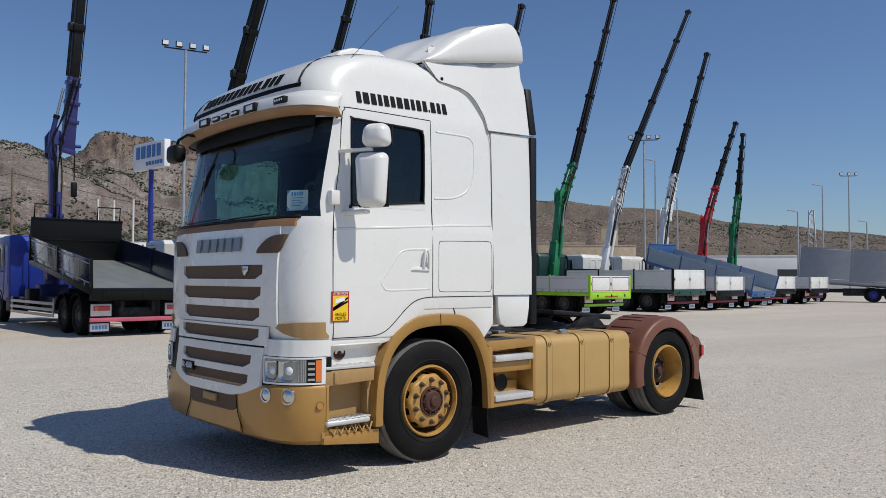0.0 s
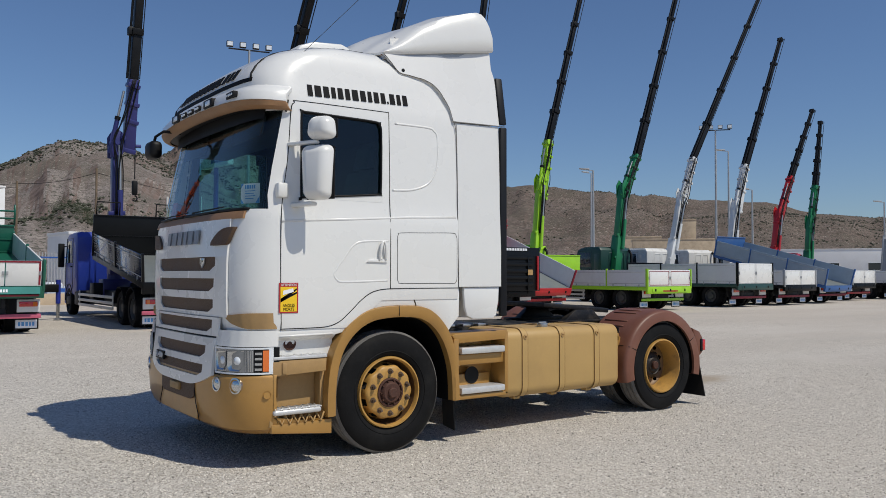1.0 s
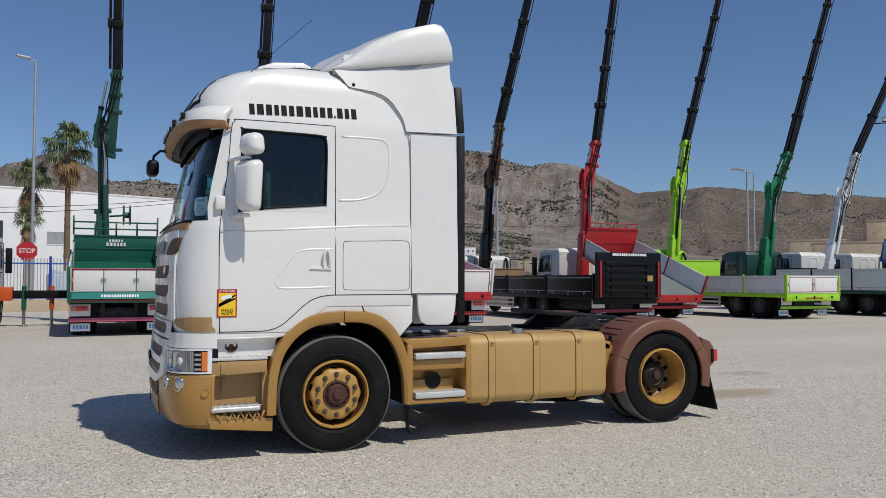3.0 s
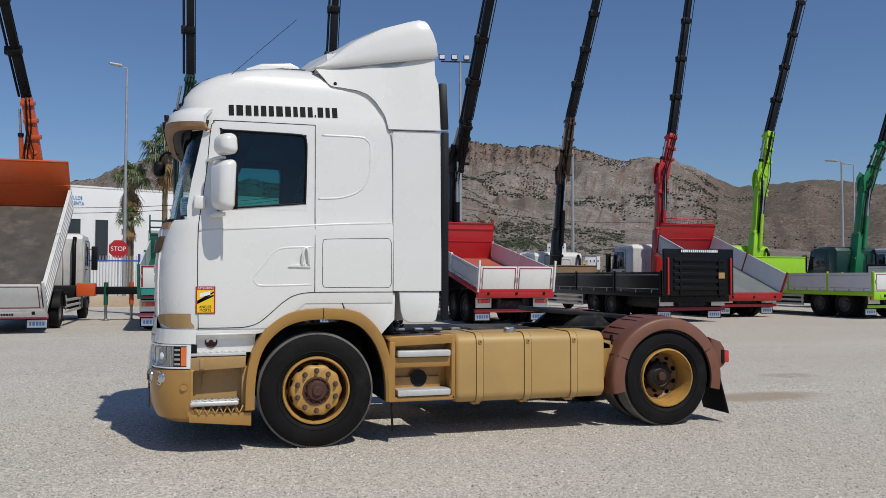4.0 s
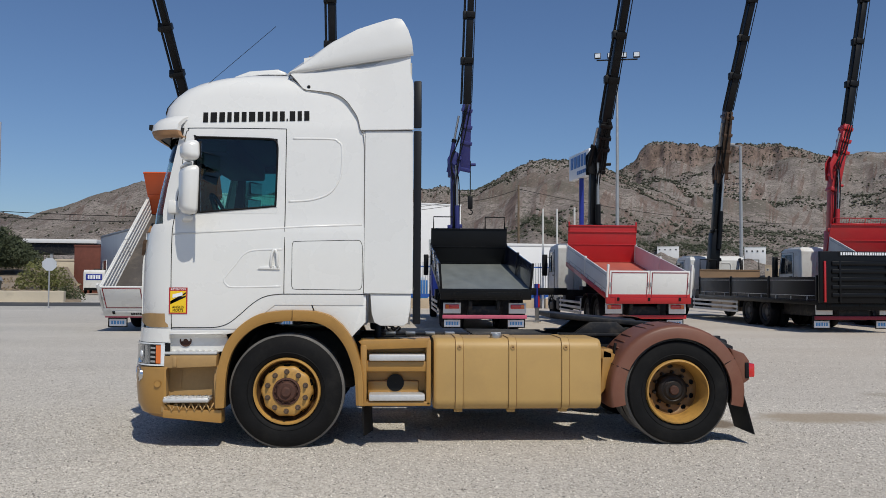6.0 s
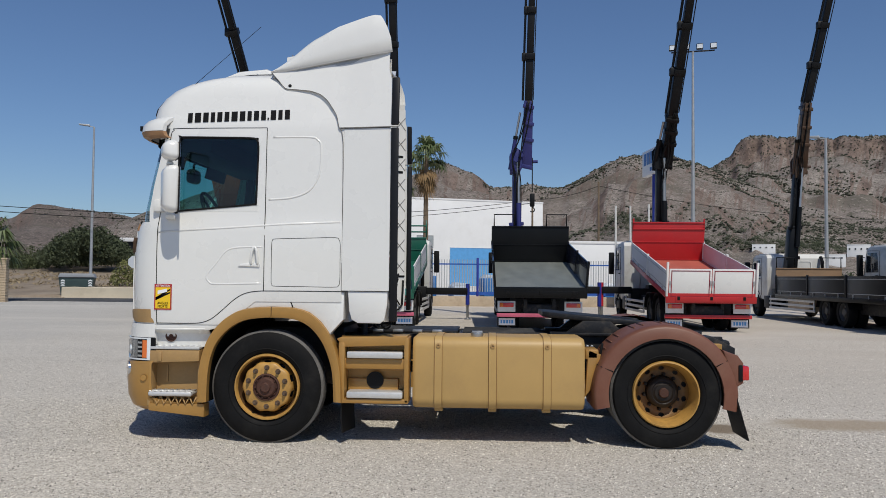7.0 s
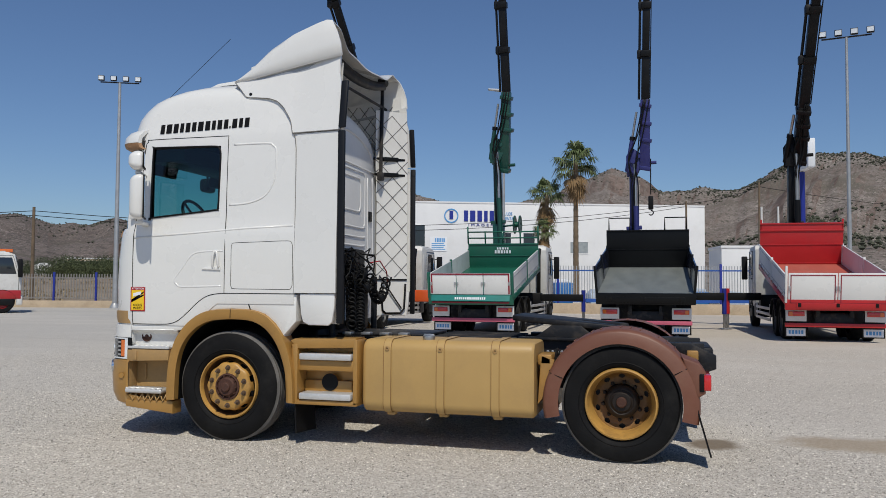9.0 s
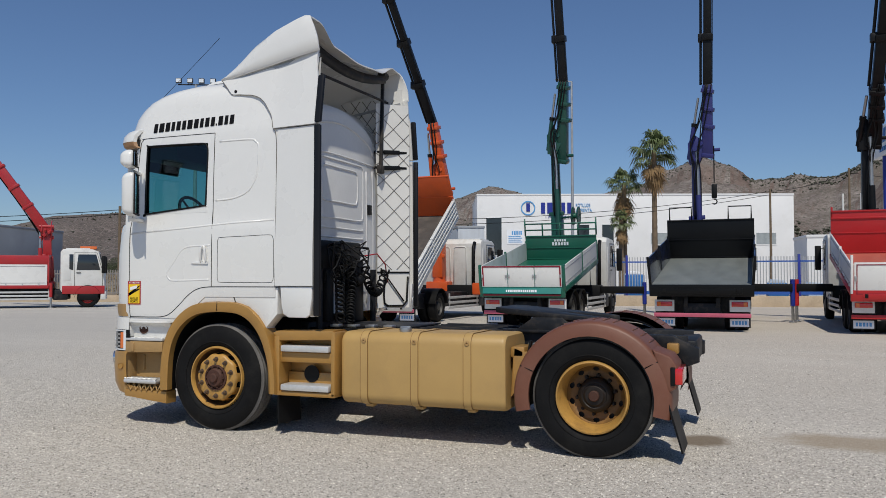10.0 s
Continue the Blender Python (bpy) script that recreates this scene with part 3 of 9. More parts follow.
def hill_shrubs(name, line, args, az0, az1, count, size, material, label, seed, low=.15, crest=.5):
    """Many small dark shrubs, thicker in some patches and towards the skyline."""
    random.seed(seed)
    r0, r1, rough, sd, cliff = args
    vs, fs = [], []
    made = 0
    for _ in range(count * 8):
        if made >= count:
            break
        az, u = random.uniform(az0, az1), low + (1.0 - low) * random.random() ** .6
        if line_at(line, az) < .03:
            continue
        a, r = radians(az), r0 + (r1 - r0) * u
        px, py = r * math.sin(a), r * math.cos(a)
        if noise.fractal(Vector((px * 4.5 / r1, py * 4.5 / r1, seed)), .8, 2.1, 4) + crest * (u - .7) < random.uniform(-.15, .42):
            continue
        p = hill_point(line, az, u, r0, r1, rough, sd, cliff)
        made += 1
        s = size * random.uniform(.3, 1.0) ** 1.3
        i = len(vs)
        ring = [(p.x + s * random.uniform(.6, 1.1) * math.cos(k * 1.2566), p.y + s * random.uniform(.6, 1.1) * math.sin(k * 1.2566), p.z + s * random.uniform(.1, .5)) for k in range(5)]
        vs += [(p.x, p.y, p.z - s * .4), *ring, (p.x + s * .2, p.y, p.z + s * random.uniform(.7, 1.2))]
        for k in range(5):
            fs += [(i, i + 1 + (k + 1) % 5, i + 1 + k), (i + 6, i + 1 + k, i + 1 + (k + 1) % 5)]
    me = bpy.data.meshes.new(name)
    me.from_pydata(vs, [], fs)
    me.materials.append(material)
    return tagged(new(name, me), label, "bushes", kind="stuff")


HILL_BUSH = mat("hillside bush", (0.060, 0.064, 0.042), 0.9, var=0.4, scale=.05, fine=.6)
hill_shrubs("hill_shrubs", NEAR_LINE, NEAR_ARGS, 0, 30, 9000, 1.15, HILL_BUSH, "dark shrubs dotted over the near hillside", 3, .15, .25)
hill_shrubs("dry_hill_shrubs", NEAR_LINE, NEAR_ARGS, -30, 2, 1300, .95, HILL_BUSH, "few low shrubs on the bare cone hills", 6, .15, .0)
hill_shrubs("mountain_shrubs", FAR_LINE, FAR_ARGS, 12, 36, 12000, 2.2, HILL_BUSH, "dark shrubs dotted over the mountainside", 4, .2, .35)
hill_shrubs("ridge_shrubs", FAR_LINE, FAR_ARGS, 36, 75, 7000, 1.5, HILL_BUSH, "low dark heath on the ridge", 8, .2, .2)
hill_shrubs("far_ridge_shrubs", FAR_LINE, FAR_ARGS, -50, -22, 1500, 2.2, HILL_BUSH, "dark shrubs on the far ridge", 5, .3, .8)

# loose chippings lying on the rolled yard where the camera passes
def gravel_material():
    m = bpy.data.materials.new("limestone chippings")
    m.use_nodes = True
    n, link = m.node_tree.nodes, m.node_tree.links.new
    geo, ramp = n.new("ShaderNodeNewGeometry"), n.new("ShaderNodeValToRGB")
    ramp.color_ramp.elements[0].color, ramp.color_ramp.elements[1].color = (0.15, 0.137, 0.12, 1), (0.80, 0.75, 0.67, 1)
    e = ramp.color_ramp.elements.new(0.45)
    e.color = (0.44, 0.405, 0.355, 1)
    link(geo.outputs["Random Per Island"], ramp.inputs[0])
    link(ramp.outputs[0], n["Principled BSDF"].inputs["Base Color"])
    n["Principled BSDF"].inputs["Roughness"].default_value = 0.85
    return m


def chippings(name, count, x0, x1, y0, y1, seed):
    rng = np.random.default_rng(seed)
    cx, cy = rng.uniform(x0, x1, count), rng.uniform(y0, y1, count)
    # none lie on the damp grit and the oil patch
    clear = (np.hypot((cx - 4.5) / .30, (cy + .06) / .34) > 1) & (np.hypot((cx - 6) / 1.0, (cy - .3) / .45) > 1)
    cx, cy = cx[clear], cy[clear]
    count = len(cx)
    r = rng.uniform(0.0035, 0.0088, count) * (1 + 0.7 * (rng.random(count) > 0.92))
    ang = rng.uniform(0, 6.283, count)
    corners = np.zeros((count, 5, 3))
    for k in range(4):
        rad = r * rng.uniform(0.7, 1.25, count)
        corners[:, k, 0] = cx + rad * np.cos(ang + k * 1.571)
        corners[:, k, 1] = cy + rad * np.sin(ang + k * 1.571)
        corners[:, k, 2] = -0.001
    corners[:, 4, 0] = cx + r * rng.uniform(-0.4, 0.4, count)
    corners[:, 4, 1] = cy + r * rng.uniform(-0.4, 0.4, count)
    corners[:, 4, 2] = r * rng.uniform(0.5, 0.95, count)
    base = (np.arange(count) * 5)[:, None]
    tri = np.concatenate([base + np.array([a, b, 4]) for a, b in ((0, 1), (1, 2), (2, 3), (3, 0))], axis=1).reshape(-1)
    me = bpy.data.meshes.new(name)
    me.vertices.add(count * 5)
    me.vertices.foreach_set("co", corners.reshape(-1).astype(np.float32))
    me.loops.add(len(tri))
    me.loops.foreach_set("vertex_index", tri.astype(np.int32))
    me.polygons.add(len(tri) // 3)
    me.polygons.foreach_set("loop_start", np.arange(0, len(tri), 3, dtype=np.int32))
    me.update(calc_edges=True)
    me.materials.append(gravel_material())
    return tagged(new(name, me), "loose pale limestone chippings on the yard", "gravel", kind="stuff")


chippings("gravel", 270000, -8.0, 10.0, -6.6, 1.2, 5)
chippings("far_gravel", 90000, -9.0, 15.0, 1.2, 6.5, 6)
chippings("far_gravel", 70000, -9.0, 20.0, 6.5, 13.0, 7)

# ---------------------------------------------------------------- the white tractor unit
truck = thing("tractor_truck", "white two-axle tractor truck with gold bumper, tank and wheels", "truck")
PLAN = [(0, 0), (.20, .002), (.40, .008), (.61, .025), (.74, .045), (.83, .075), (.90, .125), (.945, .185), (.98, .265), (1, .38)]


def plan_x(y, xf, hw, s=1.0):
    """The bowed front's x at a given y."""
    q = min(1.0, abs(y) / hw)
    for (a, xa), (b, xb) in zip(PLAN, PLAN[1:]):
        if a <= q <= b:
            return xf + s * (xa + (xb - xa) * (q - a) / (b - a))
    return xf + s * 0.38


# levels of the cab: height, front, half width, rear, depth of the corner
LEVELS = [(1.10, -1.405, 1.262, .70, 1), (1.16, -1.425, 1.270, .70, 1), (1.45, -1.435, 1.272, .70, 1), (1.75, -1.430, 1.272, .70, 1), (1.97, -1.405, 1.272, .70, 1), (2.02, -1.385, 1.268, .70, .9),
          (2.06, -1.355, 1.260, .70, .8), (2.17, -1.338, 1.252, .70, .72), (2.40, -1.29, 1.250, .70, .68), (2.64, -1.235, 1.243, .70, .66), (2.86, -1.185, 1.235, .70, .64), (2.95, -1.20, 1.230, .70, .68),
          (3.00, -1.245, 1.222, .70, .75), (3.08, -1.265, 1.205, .70, .8), (3.18, -1.248, 1.186, .67, .85), (3.27, -1.19, 1.172, .60, .9), (3.35, -1.10, 1.155, .52, .9), (3.41, -.985, 1.130, .48, .9), (3.46, -.84, 1.092, .44, .9), (3.50, -.66, 1.03, .40, .85), (3.53, -.44, .93, .36, .7), (3.55, -.22, .78, .30, .6), (3.56, -.1, .5, .2, .5)]
SIDE_X = [1, .62, .5, .25, -.03, -.11, -.39, -.63, -.868]


def cab_ring(z, xf, hw, xr, s):
    half = []
    for q in SIDE_X:
        x = xr if q == 1 else q
        k = max(0.0, min(1.0, (z - 2.95) / .3))
        x += k * (xr + (xf + s * .38 + .04 - xr) * (SIDE_X.index(q) / (len(SIDE_X) - 1)) * .96 - x)
        half.append((x, -hw))
    for q, dx in PLAN[::-1]:
        half.append((xf + s * dx, -hw * q))
    return [(x, y, z) for x, y in half] + [(x, -y, z) for x, y in half[::-1][1:]]


bm = bm_new()
vr = [[bm.verts.new(p) for p in cab_ring(*lv)] for lv in LEVELS]
for ring in vr[:2]:
    for v in ring:
        if v.co.x > -.2:
            v.co.z += .22
N = len(vr[0])
for i, (A, B) in enumerate(zip(vr, vr[1:])):
    zl, zh = LEVELS[i][0], LEVELS[i + 1][0]
    for k in range(N - 1):
        kk = min(k, N - 2 - k)
        side_window = 5 <= kk <= 7 and 2.16 <= zl and zh <= 2.87
        wind = 9 < kk and 2.05 <= zl and zh <= 2.87
        if not (side_window or wind):
            bm.faces.new((A[k], B[k], B[k + 1], A[k + 1]))
    bm.faces.new((A[N - 1], B[N - 1], B[0], A[0]))
bm.faces.new(vr[-1][::-1])
bm.faces.new(vr[0])
bmesh.ops.recalc_face_normals(bm, faces=bm.faces[:])
cab = part("cab_shell", bm, WHITE, truck, "glossy white cab panels", smooth=50)

# glass: windscreen and the side windows
bm = bm_new()
rows = []
for z, xf, hw, xr, s in LEVELS[6:11]:
    rows.append([(plan_x(y, xf, hw, s) + .022, y, z) for y in [hw * .983 * math.sin(k / 20 * math.pi / 2) for k in range(-20, 21)]])
grid_skin(bm, rows)
part("windscreen", bm, GLASS_FRONT, truck, "dark tinted windscreen").visible_shadow = False
for sg in (-1, 1):
    bm = bm_new()
    grid_skin(bm, [[(x, sg * (hw - .015), z) for x in (-.88, -.5, -.10)] for z, xf, hw, xr, s in LEVELS[7:11]])
    w = part("side_window", bm, GLASS, truck, "tinted door window")
    w.visible_shadow = False
    # rubber frame round the opening
    bm = bm_new()
    fr = [(-.868, 2.17), (-.86, 2.163), (-.5, 2.195), (-.15, 2.228), (-.122, 2.25), (-.113, 2.5), (-.110, 2.77), (-.128, 2.835), (-.18, 2.856), (-.5, 2.862), (-.84, 2.865), (-.862, 2.85), (-.868, 2.5)]

    def yside(z):
        return 1.255 - max(0, z - 2.17) * 0.030
    tube(bm, [(x, sg * (yside(z) + .001), z) for x, z, _ in curve([(a, b, 0) for a, b in fr], 4, True)], .010, 6, True)
    part("window_seal", bm, BLACK, w, "black rubber seal")
    # white corner fillets of the slanting lower edge
    bm = bm_new()
    prism(bm, [(-.868, 2.16), (-.10, 2.16), (-.10, 2.235)], sg * 1.254, sg * 1.236)
    part("window_ledge", bm, WHITE, truck)

bm = bm_new()
edge = [(plan_x(y, -1.355, 1.26, .8) - .004, y, 2.06) for y in [1.26 * .9 * k / 12 for k in range(-12, 13)]]
tube(bm, edge, .014, 6)
part("windscreen_seal", bm, BLACK, truck)


def yhw(z):
    for (z0, _, h0, *_r), (z1, _, h1, *_q) in zip(LEVELS, LEVELS[1:]):
        if z0 <= z <= z1:
            return h0 + (h1 - h0) * (z - z0) / (z1 - z0)
    return 1.262 if z < 1.1 else .6


def xfront(z):
    for (z0, a, _h, _x, sa), (z1, b, _i, _y, sb) in zip(LEVELS, LEVELS[1:]):
        if z0 <= z <= z1:
            q = (z - z0) / (z1 - z0)
            return a + (b - a) * q, sa + (sb - sa) * q
    return LEVELS[0][1], 1.0


def skin_line(pts, r=.0045, sg=-1, parent=truck, name="panel_gap", out=.0):
    """A dark gap between panels, on the cab's side."""
    bm = bm_new()
    tube(bm, [(x, sg * (yhw(z) + out), z) for x, z, _ in curve([(a, b, 0) for a, b in pts], 5)], r, 6)
    return part(name, bm, BLACK, parent)


DOOR_LOW = [(-1.04, 1.11), (-.75, 1.11), (-.62, 1.118), (-.52, 1.155), (-.42, 1.235), (-.32, 1.325), (-.22, 1.388), (-.10, 1.415), (.1, 1.42), (.70, 1.42)]
for sg in (-1, 1):
    skin_line([(-1.04, 1.10), (-1.05, 1.5), (-1.05, 1.93), (-1.035, 2.12), (-.985, 2.5), (-.955, 2.86), (-.925, 2.93), (-.85, 2.95), (-.03, 2.955)], .0038, sg)
    skin_line([(-.03, 2.955), (-.03, 2.2), (-.03, 1.42)], .0038, sg)
    skin_line(DOOR_LOW, .0038, sg)
    skin_line([(.125, 3.345), (-.03, 3.49)], .004, sg)
    # raised waist line and the embossed handle bay
    bm = bm_new()
    tube(bm, [(x, sg * (yhw(z) - .009), z) for x, z in ((-1.04, 1.965), (-.4, 2.005), (.2, 2.045), (.68, 2.065))], .014, 10)
    tube(bm, [(x, sg * (yhw(z) - .0105), z) for x, z, _ in curve([(-.05, 1.83, 0), (-.3, 1.82, 0), (-.40, 1.78, 0), (-.48, 1.68, 0), (-.57, 1.56, 0), (-.55, 1.50, 0), (-.47, 1.48, 0), (-.06, 1.49, 0)])], .014, 10)
    part("pressed_line", bm, WHITE, truck)
    # sleeper panel outlines: window blank and locker door
    bm = bm_new()
    tube(bm, [(x, sg * (yhw(z) - .0075), z) for x, z, _ in curve([(.03, 2.865, 0), (.38, 2.865, 0), (.45, 2.84, 0), (.485, 2.78, 0), (.48, 2.55, 0), (.43, 2.42, 0), (.35, 2.34, 0), (.20, 2.29, 0), (.0, 2.275, 0)])], .013, 8)
    part("window_blank_edge", bm, WHITE, truck)
    bm = bm_new()
    tube(bm, [(x, sg * (yhw(z) - .001), z) for x, z, _ in curve([(.08, 1.905, 0), (.35, 1.913, 0), (.63, 1.92, 0), (.672, 1.90, 0), (.685, 1.85, 0), (.685, 1.7, 0), (.685, 1.52, 0), (.672, 1.475, 0), (.63, 1.46, 0), (.35, 1.462, 0), (.08, 1.464, 0), (.048, 1.48, 0), (.04, 1.52, 0), (.04, 1.7, 0), (.04, 1.85, 0), (.048, 1.89, 0)], 3, True)], .003, 6, True)
    part("locker_gap", bm, BLACK_RUBBER, truck)
    # door handle: a moulded plate with an upright hooped grip
    y = sg * 1.274
    bm = bm_new()
    prism(bm, [(-.27, 1.648), (-.07, 1.643), (-.068, 1.672), (-.14, 1.678), (-.25, 1.668)], y - .012, y + .012, bevel=.006)
    handle = part("door_handle", bm, WHITE, truck)
    bm = bm_new()
    tube(bm, [(x, y + sg * d, z) for x, z, d in curve([(-.150, 1.665, .006), (-.148, 1.70, .020), (-.142, 1.77, .028), (-.128, 1.815, .024), (-.108, 1.822, .022), (-.096, 1.79, .026), (-.090, 1.72, .022), (-.088, 1.665, .006)], 3)], .012, 8)
    part("grip", bm, WHITE, handle)
    bm = bm_new()
    rod(bm, (-.13, y, 1.665), (-.13, y + sg * .012, 1.665), .010)
    part("lock", bm, STEEL, handle)

# lower side: white skirt over the wheel, gold arch, steps
ARCH_OUT = [(-.64, .38), (-.635, .62), (-.61, .80), (-.56, .95), (-.49, 1.06), (-.39, 1.16), (-.26, 1.235), (-.1, 1.265), (.05, 1.272), (.26, 1.265), (.40, 1.225), (.51, 1.14), (.60, 1.02), (.66, .87), (.70, .68), (.715, .40)]
ARCH_IN = [(-.555, .38), (-.55, .60), (-.53, .76), (-.485, .90), (-.41, 1.01), (-.31, 1.095), (-.20, 1.145), (-.08, 1.165), (.05, 1.172), (.22, 1.165), (.33, 1.135), (.43, 1.07), (.52, .96), (.58, .83), (.625, .66), (.64, .40)]
for sg in (-1, 1):
    bm = bm_new()
    prism(bm, [(-1.10, 1.075), (-1.05, 1.10)] + [(x, z - .008) for x, z in DOOR_LOW[1:-1]] + [(.725, 1.412), (.72, 1.16), (.60, 1.03)] + ARCH_OUT[12:3:-1] + [(-.56, 1.045), (-1.10, 1.045)], sg * 1.255, sg * 1.10, bevel=.008)
    part("side_skirt", bm, WHITE, truck)
    bm = bm_new()
    grid_skin(bm, [[(x, sg * y, z) for y, z in ((1.252, 1.05), (1.235, 1.035), (1.195, 1.01), (1.18, .96), (1.18, .885))] for x in (-1.12, -.9, -.7, -.55)], (0, -sg * .02, 0))
    part("skirt_bay", bm, WHITE, truck)
    bm = bm_new()
    tube(bm, [(.19, sg * 1.256, 1.41), (.245, sg * 1.256, 1.27)], .005, 6)
    part("panel_gap", bm, BLACK, truck)
    bm = bm_new()
    rows = []
    for (xo, zo, _a), (xi, zi, _b) in zip(curve([(a, b, 0) for a, b in ARCH_OUT], 4), curve([(a, b, 0) for a, b in ARCH_IN], 4)):
        rows.append([(xo, sg * 1.10, zo), (xo, sg * 1.262, zo), (xo * .93 + xi * .07, sg * 1.285, zo * .93 + zi * .07), (xo * .35 + xi * .65, sg * 1.290, zo * .35 + zi * .65), (xi, sg * 1.272, zi), (xi, sg * 1.10, zi)])
    grid_skin(bm, rows)
    bm.faces.new([v for v in bm.verts[0:6]])
    bm.faces.new([v for v in bm.verts[-6:]])
    bmesh.ops.recalc_face_normals(bm, faces=bm.faces[:])
    part("wheel_arch", bm, GOLD, truck, "gold wheel arch moulding", smooth=40)
    bm = bm_new()
    tube(bm, [(.05, sg * 1.287, 1.272), (.05, sg * 1.293, 1.18)], .003, 5)
    part("arch_joint", bm, BLACK, truck)
    # dark inner wing round the wheel
    bm = bm_new()
    grid_skin(bm, [[(x, sg * 1.20, z - .004), (x, sg * .12, z - .004)] for x, z, _ in curve([(a, b, 0) for a, b in ARCH_IN], 4)])
    part("inner_wing", bm, BLACK, truck)
    # entry steps under the door
    bm = bm_new()
    box(bm, -1.10, -.63, sg * 1.265, sg * 1.13, .865, .89, .006)
    up = part("step_plate", bm, ALU, truck, "pale aluminium step tread")
    for k in range(8):
        for a, b in ((-1.08, -1.03), (-1.03, -1.08)):
            bm = bm_new()
            beam(bm, (a + k * .057, sg * 1.25, .893), (b + k * .057, sg * 1.15, .893), .008, .008)
            part("tread_rib", bm, ALU, up)
    bm = bm_new()
    prism(bm, [(-1.11, .86), (-.63, .86), (-.635, .755), (-1.11, .735)], sg * 1.26, sg * 1.12, bevel=.012)
    box(bm, -1.03, -.985, sg * 1.275, sg * 1.2, .75, .845, .012)
    part("step_fascia", bm, GOLD_MATT, truck)
    bm = bm_new()
    box(bm, -1.10, -.62, sg * 1.10, sg * 1.07, .34, .76)
    box(bm, -.665, -.62, sg * 1.20, sg * 1.07, .34, .76, .004)
    box(bm, -1.0, -.98, sg * 1.115, sg * 1.10, .55, .70)
    box(bm, -1.125, -1.095, sg * 1.25, sg * 1.07, .34, .75, .004)
    part("step_well", bm, GOLD_MATT, truck)
    bm = bm_new()
    box(bm, -1.105, -.69, sg * 1.29, sg * 1.12, .43, .475, .018, 3)
    low = part("step_plate", bm, ALU, truck, "pale lattice step tread")
    for k in range(7):
        x = -1.09 + k * .058
        for a, b in ((x, x + .05), (x + .05, x)):
            bm = bm_new()
            beam(bm, (a, sg * 1.285, .478), (b, sg * 1.15, .478), .010, .012)
            part("tread_rib", bm, ALU, low)
    for k in range(6):
        x = -1.06 + k * .068
        bm = bm_new()
        tube(bm, [(x, sg * 1.25, .425), (x + .035, sg * 1.262, .355), (x + .068, sg * 1.25, .425)], .009, 5)
        part("step_lattice", bm, GOLD_MATT, truck)
    # hollow round towing eye plug and the concave skirt bay
    bm = bm_new()
    lathe(bm, [(.052, -sg * .01), (.055, sg * .008), (.045, sg * .012), (.040, sg * .003), (.022, sg * .003), (.018, sg * .010), (.001, sg * .010)], (-.93, sg * 1.183, .985), seg=24)
    part("filler_plug", bm, RUST, truck)
    bm = bm_new()
    tube(bm, [(-1.10, sg * 1.25, 1.05), (-.9, sg * 1.25, 1.052), (-.58, sg * 1.25, 1.056)], .010, 6)
    part("skirt_rib", bm, WHITE, truck)

# bumper: bowed shell with its own rounded corners
BUMP = [(.285, -1.365, 1.20, 1.0), (.325, -1.435, 1.245, 1.09), (.42, -1.472, 1.268, 1.11), (.54, -1.482, 1.272, 1.124), (.57, -1.485, 1.272, 1.124), (.60, -1.485, 1.272, 1.124), (.725, -1.485, 1.272, 1.124), (.75, -1.465, 1.262, 1.10)]
bm = bm_new()
rows = []
for z, xf, hw, s in BUMP:
    half = [(-.58 if z < .36 else -1.10, -hw), (-1.0 if z < .36 else -1.08, -hw)] + [(xf + s * dx * .95, -hw * q) for q, dx in PLAN[::-1]]
    rows.append([(x, y, z) for x, y in half] + [(x, -y, z) for x, y in half[::-1][1:]])
rows.append([(x + (.10 if abs(y) < 1.0 else 0), y * .96, .75) for x, y, z in rows[-1]])
rows.insert(0, [(min(x + .12, -.58), y * .93, .30) for x, y, z in rows[0]])
grid_skin(bm, rows)
# closing the stepped ends
bmesh.ops.recalc_face_normals(bm, faces=bm.faces[:])
bumper = part("bumper", bm, GOLD, truck, "gold painted front bumper")
for sg in (-1, 1):
    bm = bm_new()
    prism(bm, [(-1.11, .292), (-.58, .238), (-.58, .36), (-1.11, .36)], sg * 1.255, sg * 1.10, bevel=.01)
    part("bumper_end", bm, GOLD, truck)


def front_strip(y0, y1, zlo, zhi, out, thick, n=14, surf=None):
    """A bowed strip on the front between two edges zlo(y), zhi(y)."""
    rows = []
    for k in range(n + 1):
        y = y0 + (y1 - y0) * k / n
        row = []
        for z in (zlo(y), (zlo(y) + zhi(y)) / 2, zhi(y)):
            if surf:
                x = surf(y, z)
            else:
                xf, s = xfront(z)
                x = plan_x(y, xf, 1.272, s)
            row.append((x - out, y, z))
        rows.append(row)
    bm = bm_new()
    grid_skin(bm, rows, (thick, 0, 0))
    return bm


def low_front(y, z):
    """The front below the cab, between lamps and bumper."""
    xf = -1.435 - .085 * max(0, min(1.2, (1.10 - z) / .8))
    return plan_x(y, xf, 1.27, (-1.05 - xf) / .38)


def bump_x(y, z=.6):
    """The bumper's face."""
    return plan_x(y, -1.485, 1.272, 1.068)


# the grille, badge and number plate sit about this line
CY = -.10
# grille: openings between white bands over a brown backing. (bottom, top, half length)
SLATS = [(1.57, 1.684, .727), (1.402, 1.508, .71), (1.233, 1.338, .69)]


def rim_low(y, z0, cut):
    return z0 + cut * max(0, (abs(y - CY) - .3) / .45) ** 2


def slat_lo(s):
    zb, zt, h = s

    def f(y):
        q = (h - abs(y - CY)) / .10
        return zt if q <= 0 else (zb if q >= 1 else zt + (zb - zt) * (.62 + .38 * q))
    return f


